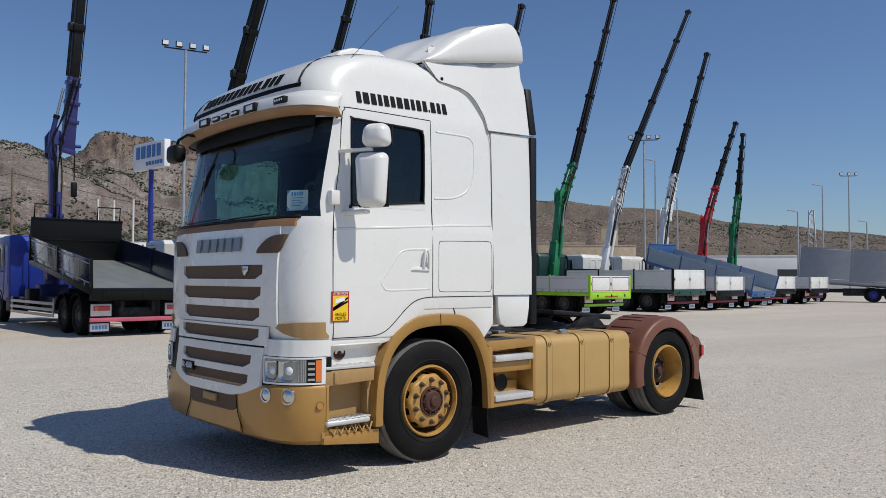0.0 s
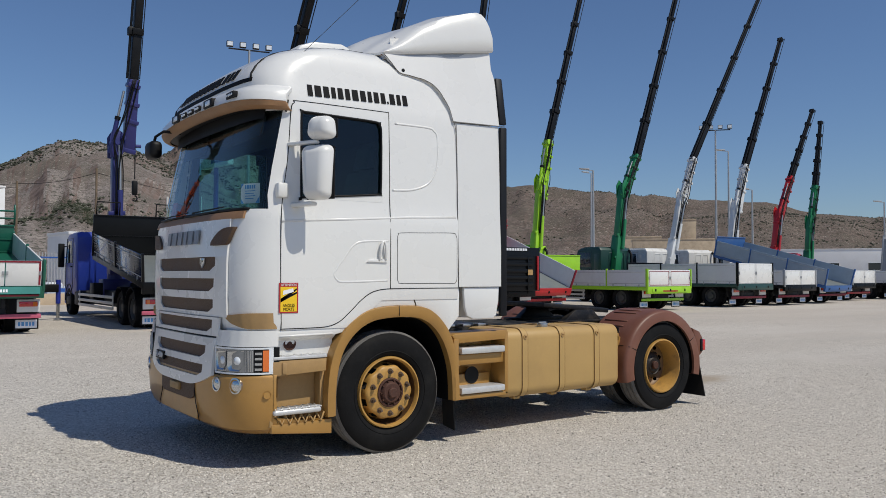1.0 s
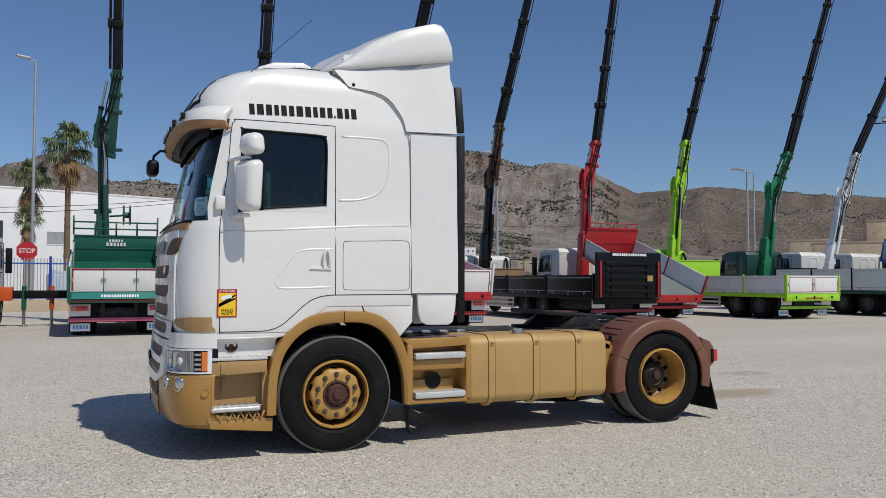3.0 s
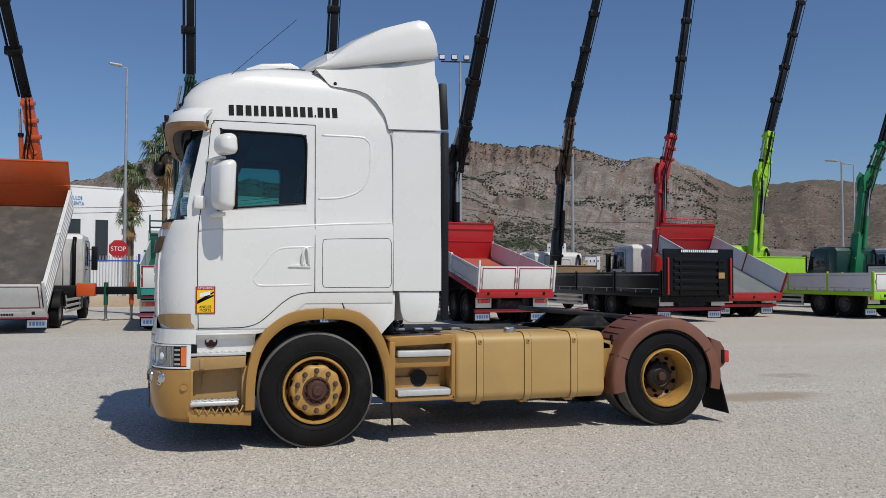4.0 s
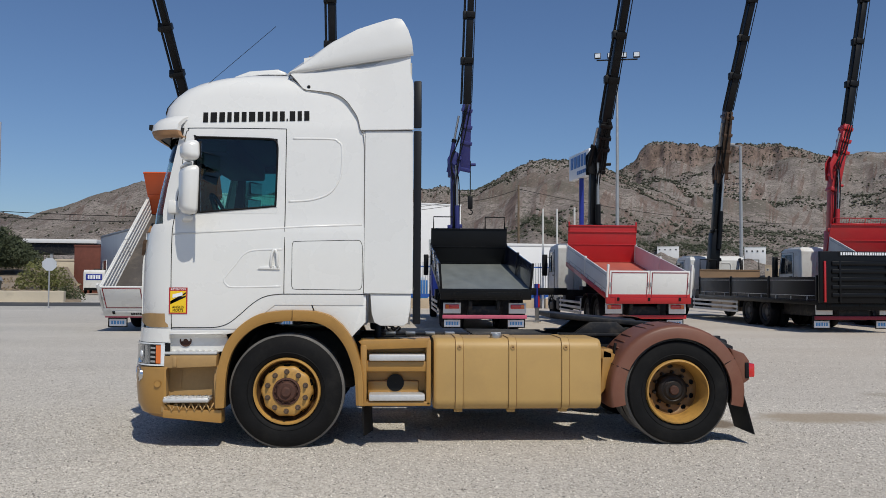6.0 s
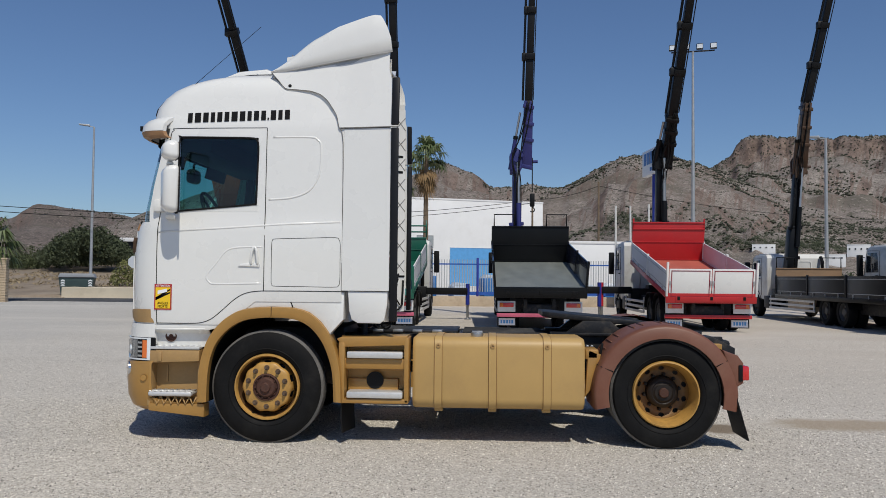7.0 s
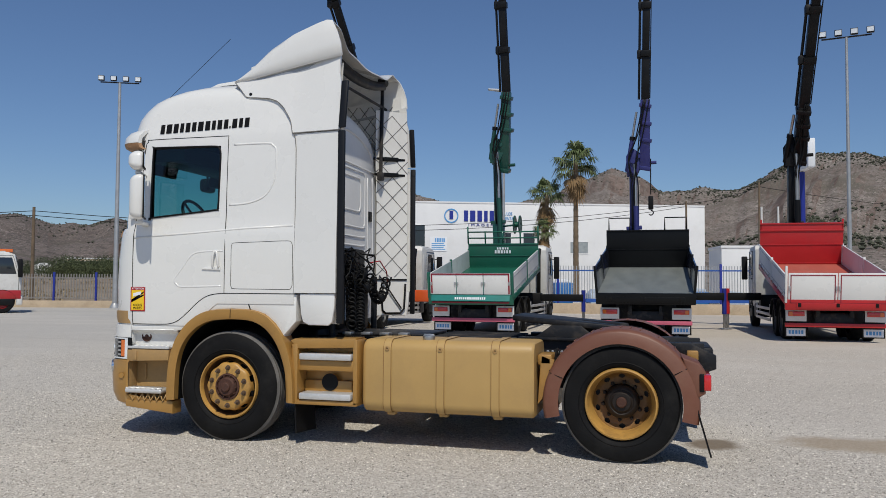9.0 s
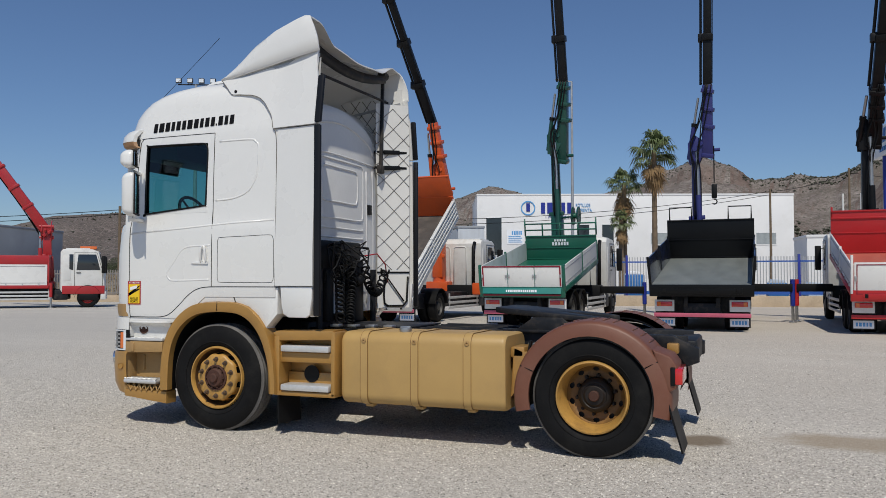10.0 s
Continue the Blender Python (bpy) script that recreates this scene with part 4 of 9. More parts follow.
def bands(name, slats, z0, z1, hw, out, surf=None, cut=0.0):
    """The white face between the slats, as bowed bands of real depth."""
    bm = bm_new()
    tops = [s[1] for s in slats]
    los = [slat_lo(s) for s in slats]
    lows = [lambda y, t=t: t for t in tops] + [lambda y: rim_low(y, z0, cut)]
    highs = [lambda y: z1] + los
    ys = sorted(set([round(-hw + 2 * hw * k / 40, 4) for k in range(41)] + [v for s in slats for v in (-s[2], s[2], -s[2] + .003, s[2] - .003, -s[2] + .1, s[2] - .1)]))
    ys = [y + CY for y in ys]
    for lo, hi in zip(lows, highs):
        rows = []
        for y in ys:
            row = []
            for z in (lo(y), hi(y)):
                if surf:
                    x = surf(y, z)
                else:
                    xf, sc = xfront(z)
                    x = plan_x(y, xf, 1.272, sc)
                row.append((x - out, y, z))
            rows.append(row)
        grid_skin(bm, rows, (out * .9, 0, 0))
    return part(name, bm, WHITE, truck, "white grille panel with slots")


lid = bands("grille_panel", SLATS, 1.20, 1.985, .90, .020)
for zb, zt, h in SLATS:
    bm = front_strip(CY - h + .005, CY + h - .005, lambda y: zb - .01, lambda y: zt + .008, .006, .004, 20)
    part("grille_insert", bm, GRILLE, lid, "brown grille insert")
lid2 = bands("lower_grille_panel", [(1.075, 1.175, .70)], 1.045, 1.195, .80, .026, low_front)
bm = front_strip(CY - .69, CY + .69, lambda y: 1.07, lambda y: 1.18, .006, .004, 20, low_front)
part("grille_insert", bm, GRILLE, lid2, "brown grille insert")
LOWER = [(.864, .963, .625), (.71, .809, .605)]
lid3 = bands("lower_grille_panel", LOWER, .63, 1.03, .77, .030, low_front, .095)
for zb, zt, h in LOWER:
    bm = front_strip(CY - h + .005, CY + h - .005, lambda y: zb - .01, lambda y: zt + .008, .008, .004, 20, low_front)
    part("grille_insert", bm, GRILLE, lid3, "brown grille insert")
bm = front_strip(-.95, .95, lambda y: .69, lambda y: 1.10, .0, .05, 20, low_front)
part("grille_back", bm, BLACK, truck)
# brown scoops either side of the badge
for sg in (-1, 1):
    bm = front_strip(CY + sg * .656, CY + sg * .975, lambda y: 1.775 + .138 * max(0, (abs(y - CY) - .905) / .07),
                     lambda y: 1.80 + .118 * (1 - (1 - min(1, (abs(y - CY) - .656) / .32)) ** 2.8), .036, .03, 16)
    part("air_scoop", bm, GRILLE, truck, "brown air scoop")
# badge and model number
wrap(marks(6, .16, pose(0, 0, 0), GREY_INK, truck, .006, .86, "badge", "grey metal badge letters"), lambda y, z: plan_x(y, xfront(z)[0], 1.272, 1) - .03, -.08, 1.855)
lettering("R 450", .072, pose(low_front(.37, .80) - .046, .37, .805, 90, 0, -92), PALE_GREY, truck, .004, .20, "badge", "silver model number")
bm = front_strip(.25, .50, lambda y: .768, lambda y: .842, .040, .02, 8, low_front)
part("badge_plate", bm, BLACK, truck)
bm = bm_new()
prism(bm, [(-.62, 1.675), (-.52, 1.675), (-.525, 1.63), (-.57, 1.595), (-.615, 1.63)], -1.446, -1.42, "x", .006)
part("emblem", bm, CHROME, truck, "small shield emblem")
# ledge under the windscreen
bm = front_strip(-1.12, 1.12, lambda y: 1.985, lambda y: 2.045, .018, .02, 20)
part("wiper_ledge", bm, BRONZE, truck, "tan cowl strip")
for a, b in (((-1.395, -.10, 2.05), (-1.355, -.72, 2.065)), ((-1.385, .75, 2.05), (-1.38, .12, 2.065))):
    bm = bm_new()
    rod(bm, a, b, .010, .007)
    rod(bm, (a[0] + .02, a[1] - .02, a[2] + .03), (b[0] + .02, b[1] - .06, b[2] + .03), .006)
    part("wiper", bm, BLACK, truck)

# headlamps, fog lamps, corner pieces
for sg in (-1, 1):
    def lampx(y, z):
        return plan_x(y, -1.46, 1.268, 1.08)
    bm = front_strip(sg * .89, sg * 1.2585, lambda y: .762, lambda y: .968, .002, .05, 20, lampx)
    hl = part("headlamp", bm, BLACK, truck, "clear headlamp unit with amber indicator")
    bm = front_strip(sg * .905, sg * 1.208, lambda y: .777, lambda y: .952, .010, .012, 14, lampx)
    part("lamp_reflector", bm, LAMP_BOWL, hl)
    for z0, z1 in ((.955, .969), (.760, .774)):
        bm = front_strip(sg * .89, sg * 1.2585, lambda y: z0, lambda y: z1, .020, .020, 20, lampx)
        part("lamp_trim", bm, LENS_W, hl)
    for y0, y1 in ((.89, .90), (1.2545, 1.2585)):
        bm = front_strip(sg * y0, sg * y1, lambda y: .772, lambda y: .957, .019, .018, 2, lampx)
        part("lamp_trim", bm, LENS_W, hl)
    # two chrome wedges, the inner one narrow, each with a lens in its throat
    for ya, yb, za, zc in ((.915, 1.035, .79, .94), (1.055, 1.175, .785, .945)):
        ym, zm = (ya + yb) / 2, (za + zc) / 2
        bm = bm_new()
        rim = [(ya, za + .03), (ya + .02, za), (yb - .03, za), (yb, za + .05), (yb, zc), (ya, zc - .01)]
        rows = [[(lampx(y, 0) - .020, sg * y, z) for y, z in rim],
                [(lampx(y, 0) - .012, sg * (ym + (y - ym) * .86), zm + (z - zm) * .86) for y, z in rim],
                [(lampx(y, 0) + .012, sg * (ym + (y - ym) * .45), zm + (z - zm) * .5) for y, z in rim]]
        grid_skin(bm, [r + r[:1] for r in rows])
        bmesh.ops.remove_doubles(bm, verts=bm.verts[:], dist=.0005)
        bowl = part("lamp_bowl", bm, CHROME, hl)
        bm = bm_new()
        lathe(bm, [(.036, .012), (.036, -.008), (.026, -.018), (.001, -.024)], (0, 0, 0), "x", 18)
        part("lamp_lens", bm, LENS_W, bowl).matrix_basis = pose(lampx(sg * ym, .85) + .004, sg * ym, zm, 0, 0, -sg * (9 if ym < 1 else 20))
    for k in range(5):
        y = sg * (1.182 + .007 * k)
        bm = bm_new()
        rod(bm, (lampx(y, .85) - .016, y, .785), (lampx(y, .85) - .016, y, .945), .0028)
        part("lamp_rib", bm, CHROME, hl)
    bm = front_strip(sg * 1.216, sg * 1.244, lambda y: .776, lambda y: .953, .012, .012, 5, lampx)
    blk = part("light_block", bm, BLACK, hl)
    for k in range(4):
        bm = front_strip(sg * 1.219, sg * 1.241, lambda y: .790 + k * .041, lambda y: .808 + k * .041, .017, .006, 4, lampx)
        part("running_light", bm, CHROME, blk)
    bm = front_strip(sg * 1.2445, sg * 1.2535, lambda y: .782, lambda y: .946, .017, .012, 4, lampx)
    part("indicator", bm, ORANGE_LENS, hl, "amber indicator")
    bm = bm_new()
    box(bm, -1.135, -1.06, sg * 1.235, sg * 1.12, .90, 1.10, .012)
    part("wing_edge", bm, WHITE, truck)
    bm = bm_new()
    box(bm, -1.135, -1.08, sg * 1.235, sg * 1.12, .752, .896, .008)
    part("wing_edge", bm, GOLD_MATT, truck)
    # white wing piece over the lamp, gold corner deflector above
    bm = front_strip(sg * .86, sg * 1.260, lambda y: .974, lambda y: 1.10, .012, .05, 20, low_front)
    part("lamp_panel", bm, WHITE, truck)
    bm = front_strip(sg * .985, sg * 1.258, lambda y: 1.112 + .075 * max(0, min(1, (1.19 - abs(y)) / .20)) ** 1.6,
                     lambda y: 1.215 + .022 * max(0, min(1, (abs(y) - .985) / .2)), .018, .04, 20)
    part("corner_deflector", bm, GOLD_MATT, truck)
    for yy, r in ((.935, .046), (1.125, .052)):
        bm = bm_new()
        c = (bump_x(sg * yy) + .012 + .03 * (yy - .9), sg * yy, .672)
        lathe(bm, [(r + .014, .02), (r + .012, -.012), (r, -.014), (r, -.004), (r * .6, -.014), (.001, -.016)], (0, 0, 0), "x", 24)
        part("fog_lamp", bm, CHROME, truck, "round clear fog lamp").matrix_basis = pose(c[0] - .008, c[1], c[2], 0, 0, -sg * (12 if yy < 1 else 26))
    bm = bm_new()
    lathe(bm, [(.03, 0), (.03, -sg * .004), (.001, -sg * .004)], (-1.155, sg * 1.272, .60), "y", 16)
    part("tow_cap", bm, GOLD, truck)
bm = front_strip(CY - .43, CY + .43, lambda y: .50 + .035 * max(0, (abs(y - CY) - .34) / .09) ** 2, lambda y: .70, .010, .012, 20, bump_x)
part("bumper_recess", bm, GRILLE, truck, "brown centre of the bumper")
bm = bm_new()
box(bm, -1.518, -1.49, CY - .12, CY + .12, .548, .612, .01)
part("tow_cover", bm, GOLD_MATT, truck)
bm = front_strip(CY - .47, CY + .47, lambda y: .35, lambda y: .488, .006, .012, 14, lambda y, z: bump_x(y) + .012)
part("plate_holder", bm, GOLD, truck)
for sg in (-1, 1):
    bm = bm_new()
    tube(bm, [(bump_x(CY + sg * y) - .001, CY + sg * y, z) for y, z in ((.43, .60), (.435, .53), (.45, .48), (.50, .40), (.53, .34))], .004, 5)
    part("bumper_groove", bm, BLACK, truck)

# sun visor with lamps, front sign, roof hatch
VIS = [(2.893, -1.345, 1.262), (2.915, -1.38, 1.275), (2.955, -1.397, 1.275), (2.96, -1.397, 1.275), (3.02, -1.388, 1.27), (3.07, -1.345, 1.25)]


def visor_rows(levels, ymax=1.0):
    rows = []
    for z, xf, hw in levels:
        row = []
        for q, dx in PLAN[::-1]:
            row.append((xf + dx * .86 + .02, -hw * q, z + .035 * (1 - q * q) - .035))
        row.insert(0, (row[0][0] + .03, -hw, z - .035))
        row += [(x, -y, zz) for x, y, zz in row[::-1][1:]]
        rows.append(row)
    return rows


bm = bm_new()
grid_skin(bm, visor_rows(VIS[:3]), lambda p: Vector((p[0] + .025, p[1] * .98, p[2])))
visor = part("sun_visor", bm, BRONZE, truck, "tan and white outside sun visor")
bm = bm_new()
rv = visor_rows(VIS[3:])
rv.append([(x + .05, y * .95, 3.075) for x, y, z in rv[-1]])
grid_skin(bm, rv, lambda p: Vector((p[0] + .022, p[1] * .98, p[2] - .012)))
part("visor_top", bm, WHITE, visor, "white upper half")
bm = bm_new()
rr = visor_rows(VIS[:1])[0]
grid_skin(bm, [[(x + .03, y * .97, z + .01) for x, y, z in rr], [(x + .10, y * .94, z + .012) for x, y, z in rr]], (0, 0, .01))
part("visor_lining", bm, BLACK, visor)
# black strip over shell and glass, painted in as the shade below the visor
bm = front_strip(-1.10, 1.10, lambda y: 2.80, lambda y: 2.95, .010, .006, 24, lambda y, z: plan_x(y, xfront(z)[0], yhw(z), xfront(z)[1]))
part("tinted_band", bm, BLACK, truck, "black band for visor shade along the windscreen top")
for y, w, h in ((-.93, .16, .05), (.12, .12, .045), (-.06, .12, .045), (-.24, .12, .045)):
    bm = bm_new()
    x = plan_x(y, -1.391, 1.27, .86) + .01
    box(bm, x - .012, x + .03, y - w / 2, y + w / 2, 2.965, 2.965 + h, .005)
    ml = part("marker_lamp", bm, BLACK, truck, "black strip of small marker lights")
    for k in range(4):
        bm = bm_new()
        yy = y + (k - 1.5) * w * .22
        lathe(bm, [(.011, 0), (.008, -.005), (.001, -.006)], (x - .012, yy, 2.965 + h / 2), "x", 10)
        part("light", bm, LENS_W, ml)
for y in (.36, -.50):
    bm = bm_new()
    x = plan_x(y, -1.391, 1.27, .86) + .01
    box(bm, x - .014, x + .04, y - .10, y + .10, 2.955, 3.025, .008)
    ml = part("spot_lamp", bm, BLACK, truck, "recessed clear spot lamp")
    bm = bm_new()
    box(bm, x - .018, x, y - .065, y + .05, 2.967, 3.012, .006)
    part("lens", bm, LENS_W, ml)


def roof_strip(y0, y1, z0, z1, out, thick, n=16):
    rows = []
    for k in range(n + 1):
        y = y0 + (y1 - y0) * k / n
        row = []
        for j in range(4):
            z = z0 + (z1 - z0) * j / 3
            xf, s = xfront(z)
            row.append((plan_x(y, xf, yhw(z), s) - out, y, z + out * .5))
        rows.append(row)
    bm = bm_new()
    grid_skin(bm, rows, (thick, 0, -.002))
    return bm


part("sign_band", roof_strip(-1.0, 1.0, 3.11, 3.145, .006, .01), INK, truck, "black stripe above the visor")
wrap(marks(15, .17, pose(0, 0, 0), INK, truck, .003, 1.45, "front_sign", "black web address", 11), lambda y, z: plan_x(y, xfront(z)[0], yhw(z), xfront(z)[1]) - .004, 0, 3.225, .80)
bm = bm_new()
tube(bm, [(plan_x(y, xfront(z)[0], yhw(z), xfront(z)[1]) - .002, y, z) for y, z in [(-.985, 3.12), (-.975, 3.18), (-.955, 3.25), (-.935, 3.32), (-.90, 3.39), (-.85, 3.44)]] + [(-.60, -.86, 3.508), (-.3, -.86, 3.545), (.0, -.86, 3.55)], .010, 6)
part("roof_gutter", bm, BLACK, truck)
bm = bm_new()
tube(bm, [(plan_x(-y, xfront(z)[0], yhw(z), xfront(z)[1]) - .002, -y, z) for y, z in [(-.985, 3.12), (-.975, 3.18), (-.955, 3.25), (-.935, 3.32), (-.90, 3.39), (-.85, 3.44)]] + [(-.60, .86, 3.508), (-.3, .86, 3.545), (.0, .86, 3.55)], .010, 6)
part("roof_gutter", bm, BLACK, truck)
bm = bm_new()
prism(bm, [(-.70, 3.46), (-.62, 3.58), (-.48, 3.635), (-.20, 3.66), (-.12, 3.63), (-.08, 3.52)], -.70, .70, "y", .035)
part("roof_hatch", bm, WHITE, truck, "white raised roof hatch")
# side lettering
for sg in (-1, 1):
    marks(15, .135, Matrix.Translation((-.312, sg * 1.2085, 3.070)) @ pose(0, 0, 0, 75, 0, 0 if sg < 0 else 180) @ pose(0, 0, 0, 0, 0, 2 if sg < 0 else -2), INK, truck, .004, 1.0, "side_sign", "black web address", 11)
# aerial
bm = bm_new()
rod(bm, (-.96, -1.14, 3.20), (-.92, -1.13, 3.26), .014)
rod(bm, (-.93, -1.135, 3.25), (-.18, -.97, 4.0), .0024)
part("aerial", bm, BLACK, truck, "black whip aerial")

# side fairings and roof deflector; they draw in towards the rear
def draw_in(bm, sg, lean=True):
    for v in bm.verts:
        if lean:
            v.co.y -= sg * max(0, v.co.z - 2.95) * .16
        # both flaps stand slightly open, the far one reaches less far back
        v.co.y += sg * max(0, v.co.x - .68) * (.14 if sg < 0 else .08)
        if sg > 0 and v.co.x > .70:
            v.co.x = .70 + (v.co.x - .70) * .78


def lining(sg, u, z, off=0):
    """Inner face of a side flap, from the edge of the cab's back wall out to the rubber edge."""
    reach = .30 if sg > 0 else .40
    out = (1.195 if sg > 0 else 1.20) - .10 * max(0, z - 3.2)
    edge = .915 - .05 * max(0, min(1, (z - 2.5) / .5))
    return (.735 + reach * u, sg * (edge + (out - edge) * u ** .8 - off), z)


def fairing_low(x):
    """Lower edge of the upper fairing, where it meets cab roof and side flap."""
    line = [(-.02, 3.50), (.12, 3.345), (.30, 3.322), (.36, 3.315), (.41, 3.30), (.46, 3.28), (.50, 3.25), (.54, 3.21), (.57, 3.165), (.60, 3.12), (.63, 3.06), (.655, 2.955), (1.3, 2.955)]
    for (a, za), (b, zb) in zip(line, line[1:]):
        if a <= x <= b:
            return za + (zb - za) * (x - a) / (b - a)
    return 3.5


def fairing_side(x, z):
    """Half width of the upper fairing: flush with the roof in front, drawn out to the flap behind."""
    k = max(0.0, min(1.0, (x - .10) / .55))
    k = k * k * (3 - 2 * k)
    skin = max(yhw(z), 1.245 - max(0, z - 2.95) * .225) + .008
    plane = 1.247 - max(0, z - 2.95) * .15
    return skin + (plane - skin) * k


for sg in (-1, 1):
    bm = bm_new()
    grid_skin(bm, [[(x, sg * (yhw(z) + .004), z) for z in (1.43, 1.75, 2.17, 2.4, 2.64, 2.86, 2.942)] for x in (.703, .85, 1.0, 1.15)], (0, -sg * .028, 0))
    draw_in(bm, sg, False)
    lowf = part("side_fairing", bm, WHITE, truck, "white side wind deflector")
    bm = bm_new()
    rows = []
    for x in (-.02, .05, .12, .22, .30, .36, .41, .46, .50, .54, .57, .60, .63, .655, .75, .85, .95, 1.05, 1.12, 1.15):
        lo, hi = fairing_low(x), min(3.50 + (x + .02) * .166, 3.69)
        row = []
        for j in range(9):
            z = lo + (hi - lo) * j / 8
            xx = min(x, 1.15 - .030 * max(0, min(1, (z - 3.40) / .10)))
            row.append((xx, sg * fairing_side(xx, z), z))
        rows.append(row)
    grid_skin(bm, rows, (0, -sg * .03, 0))
    draw_in(bm, sg, False)
    part("upper_fairing", bm, WHITE, truck, "white upper wind deflector")
    bm = bm_new()
    prism(bm, [(.76, 1.424), (1.14, 1.424), (1.135, 1.30), (1.11, 1.16), (1.07, 1.13), (.86, 1.13), (.80, 1.16), (.775, 1.24)], sg * 1.262, sg * 1.22, bevel=.012)
    draw_in(bm, sg)
    part("lower_fairing", bm, WHITE, truck)
    bm = bm_new()
    box(bm, 1.153, 1.225, sg * 1.266, sg * 1.225, 2.965, 3.425, .012)
    draw_in(bm, sg)
    part("rubber_edge", bm, BLACK_RUBBER, truck, "black rubber edge")
    bm = bm_new()
    box(bm, 1.153, 1.225, sg * 1.266, sg * 1.225, 1.15, 2.94, .012)
    draw_in(bm, sg, False)
    part("rubber_edge", bm, BLACK_RUBBER, truck, "black rubber edge")
    # gap lines between fairing and cab
    bm = bm_new()
    tube(bm, [(.70, sg * 1.274, 1.43), (.70, sg * 1.255, 2.4)] + curve([(.695, sg * 1.246, 2.8), (.68, sg * 1.244, 2.92)] + [(x, sg * (fairing_side(x, fairing_low(x)) + .002), fairing_low(x)) for x in (.655, .63, .60, .57, .54, .50, .46, .41, .36, .30, .22, .12, .05, -.02)], 3), .0035, 6)
    tube(bm, [(.655, sg * 1.246, 2.948), (.70, sg * 1.246, 2.948), (1.22 if sg < 0 else 1.135, sg * (1.246 + .076 if sg < 0 else 1.246 - .046), 2.95)], .0035, 6)
    part("panel_gap", bm, SEAM, truck)
    bm = bm_new()
    lathe(bm, [(.016, -sg * .01), (.016, sg * .004), (.001, sg * .006)], (.163, sg * (fairing_side(.163, 3.37) + .002), 3.37), "y", 14)
    part("fairing_bolt", bm, BLACK, truck)
    # quilted lining on the inside, with crossing seams
    bm = bm_new()
    grid_skin(bm, [[lining(sg, u, z) for z in (1.14, 1.45, 2.0, 2.5, 2.95, 3.2, 3.62)] for u in (0, .15, .3, .5, .75, 1)], (0, sg * .006, 0))
    ql = part("quilted_lining", bm, CLOTH, lowf, "white quilted lining")
    bm = bm_new()
    for k in range(-3, 16):
        for s2 in (1, -1):
            zs = [1.62 + k * .25 + (.40 * u if s2 > 0 else .40 * (1 - u)) for u in (q / 12 for q in range(13))]
            pts = [lining(sg, q / 12, z, .002) for q, z in enumerate(zs) if 1.58 < z < 3.58]
            if len(pts) > 2:
                tube(bm, pts, .0045, 5)
    part("lining_seam", bm, SEAM, ql)
    bm = bm_new()
    tube(bm, [lining(sg, q / 6, 1.57, .003) for q in range(7)], .012, 5)
    part("lining_hem", bm, BLACK, ql)
    for z in (3.03, 2.84):
        bm = bm_new()
        beam(bm, (.71, sg * .87, z), (1.0, sg * 1.185, z + .01), .035, .03, .006)
        beam(bm, (.80, sg * .95, z), (.93, sg * 1.12, z + .01), .05, .05, .006)
        part("fairing_bracket", bm, BLACK, truck)
    bm = bm_new()
    tube(bm, [lining(sg, u, z, .02) for u, z in ((.22, 1.50), (.20, 1.30), (.22, 1.20), (.32, 1.165), (.80, 1.165), (.93, 1.22), (.95, 1.36), (.97, 1.52))], .013, 6)
    tube(bm, [lining(sg, u, z, .03) for u, z in ((.12, 1.62), (.85, 1.22))], .009, 6)
    part("fairing_hoop", bm, BLACK, truck)

# roof deflector: a hollow shell, domed in front, dished between its raised ears at the back
DEF_MID = [(-.12, 3.60), (.0, 3.70), (.15, 3.80), (.45, 3.90), (.70, 3.92), (.95, 3.87)]
DEF_HALF = [(-.12, 3.62), (.0, 3.725), (.176, 3.82), (.43, 3.92), (.70, 3.96), (.96, 3.90)]
DEF_OUTER = [(-.09, 3.54), (.0, 3.62), (.134, 3.71), (.35, 3.855), (.62, 3.985), (.85, 4.045), (1.0, 4.045)]
DEF_EAR = [(-.03, 3.515), (.148, 3.635), (.357, 3.80), (.621, 3.935), (.887, 4.02), (.98, 4.04), (1.03, 4.03)]


def along(line, v):
    """A place on a line at the share v of its run in x."""
    x = line[0][0] + (line[-1][0] - line[0][0]) * v
    for (a, za), (b, zb) in zip(line, line[1:]):
        if a <= x <= b + 1e-9:
            t = (x - a) / (b - a)
            return x, za + (zb - za) * t
    return line[-1]


bm = bm_new()
rows = []
for k in range(19):
    v = k / 18
    ear = along(DEF_EAR, v)
    foot_x = -.03 + 1.175 * v
    foot_z = 3.505 + (foot_x + .06) * .155
    row = [(foot_x, -1.135, foot_z)]
    for f, pull in ((.35, .006), (.65, .0), (.88, -.012)):
        row.append((foot_x + (ear[0] - foot_x) * f ** 2, -1.135 - pull, foot_z + (ear[1] - foot_z) * f))
    row.append((ear[0], -1.10, ear[1]))
    for q in range(1, 17):
        y = 1.10 * (1 - q / 16)
        if y > .9:
            t = (1.10 - y) / .2
            p, q2 = ear, along(DEF_OUTER, v)
        elif y > .5:
            t = (.9 - y) / .4
            p, q2 = along(DEF_OUTER, v), along(DEF_HALF, v)
        else:
            t = (.5 - y) / .5
            p, q2 = along(DEF_HALF, v), along(DEF_MID, v)
        t = t * t * (3 - 2 * t)
        row.append((p[0] + (q2[0] - p[0]) * t, -y, p[1] + (q2[1] - p[1]) * t))
    row += [(x, -y, z) for x, y, z in row[::-1][1:]]
    rows.append(row)
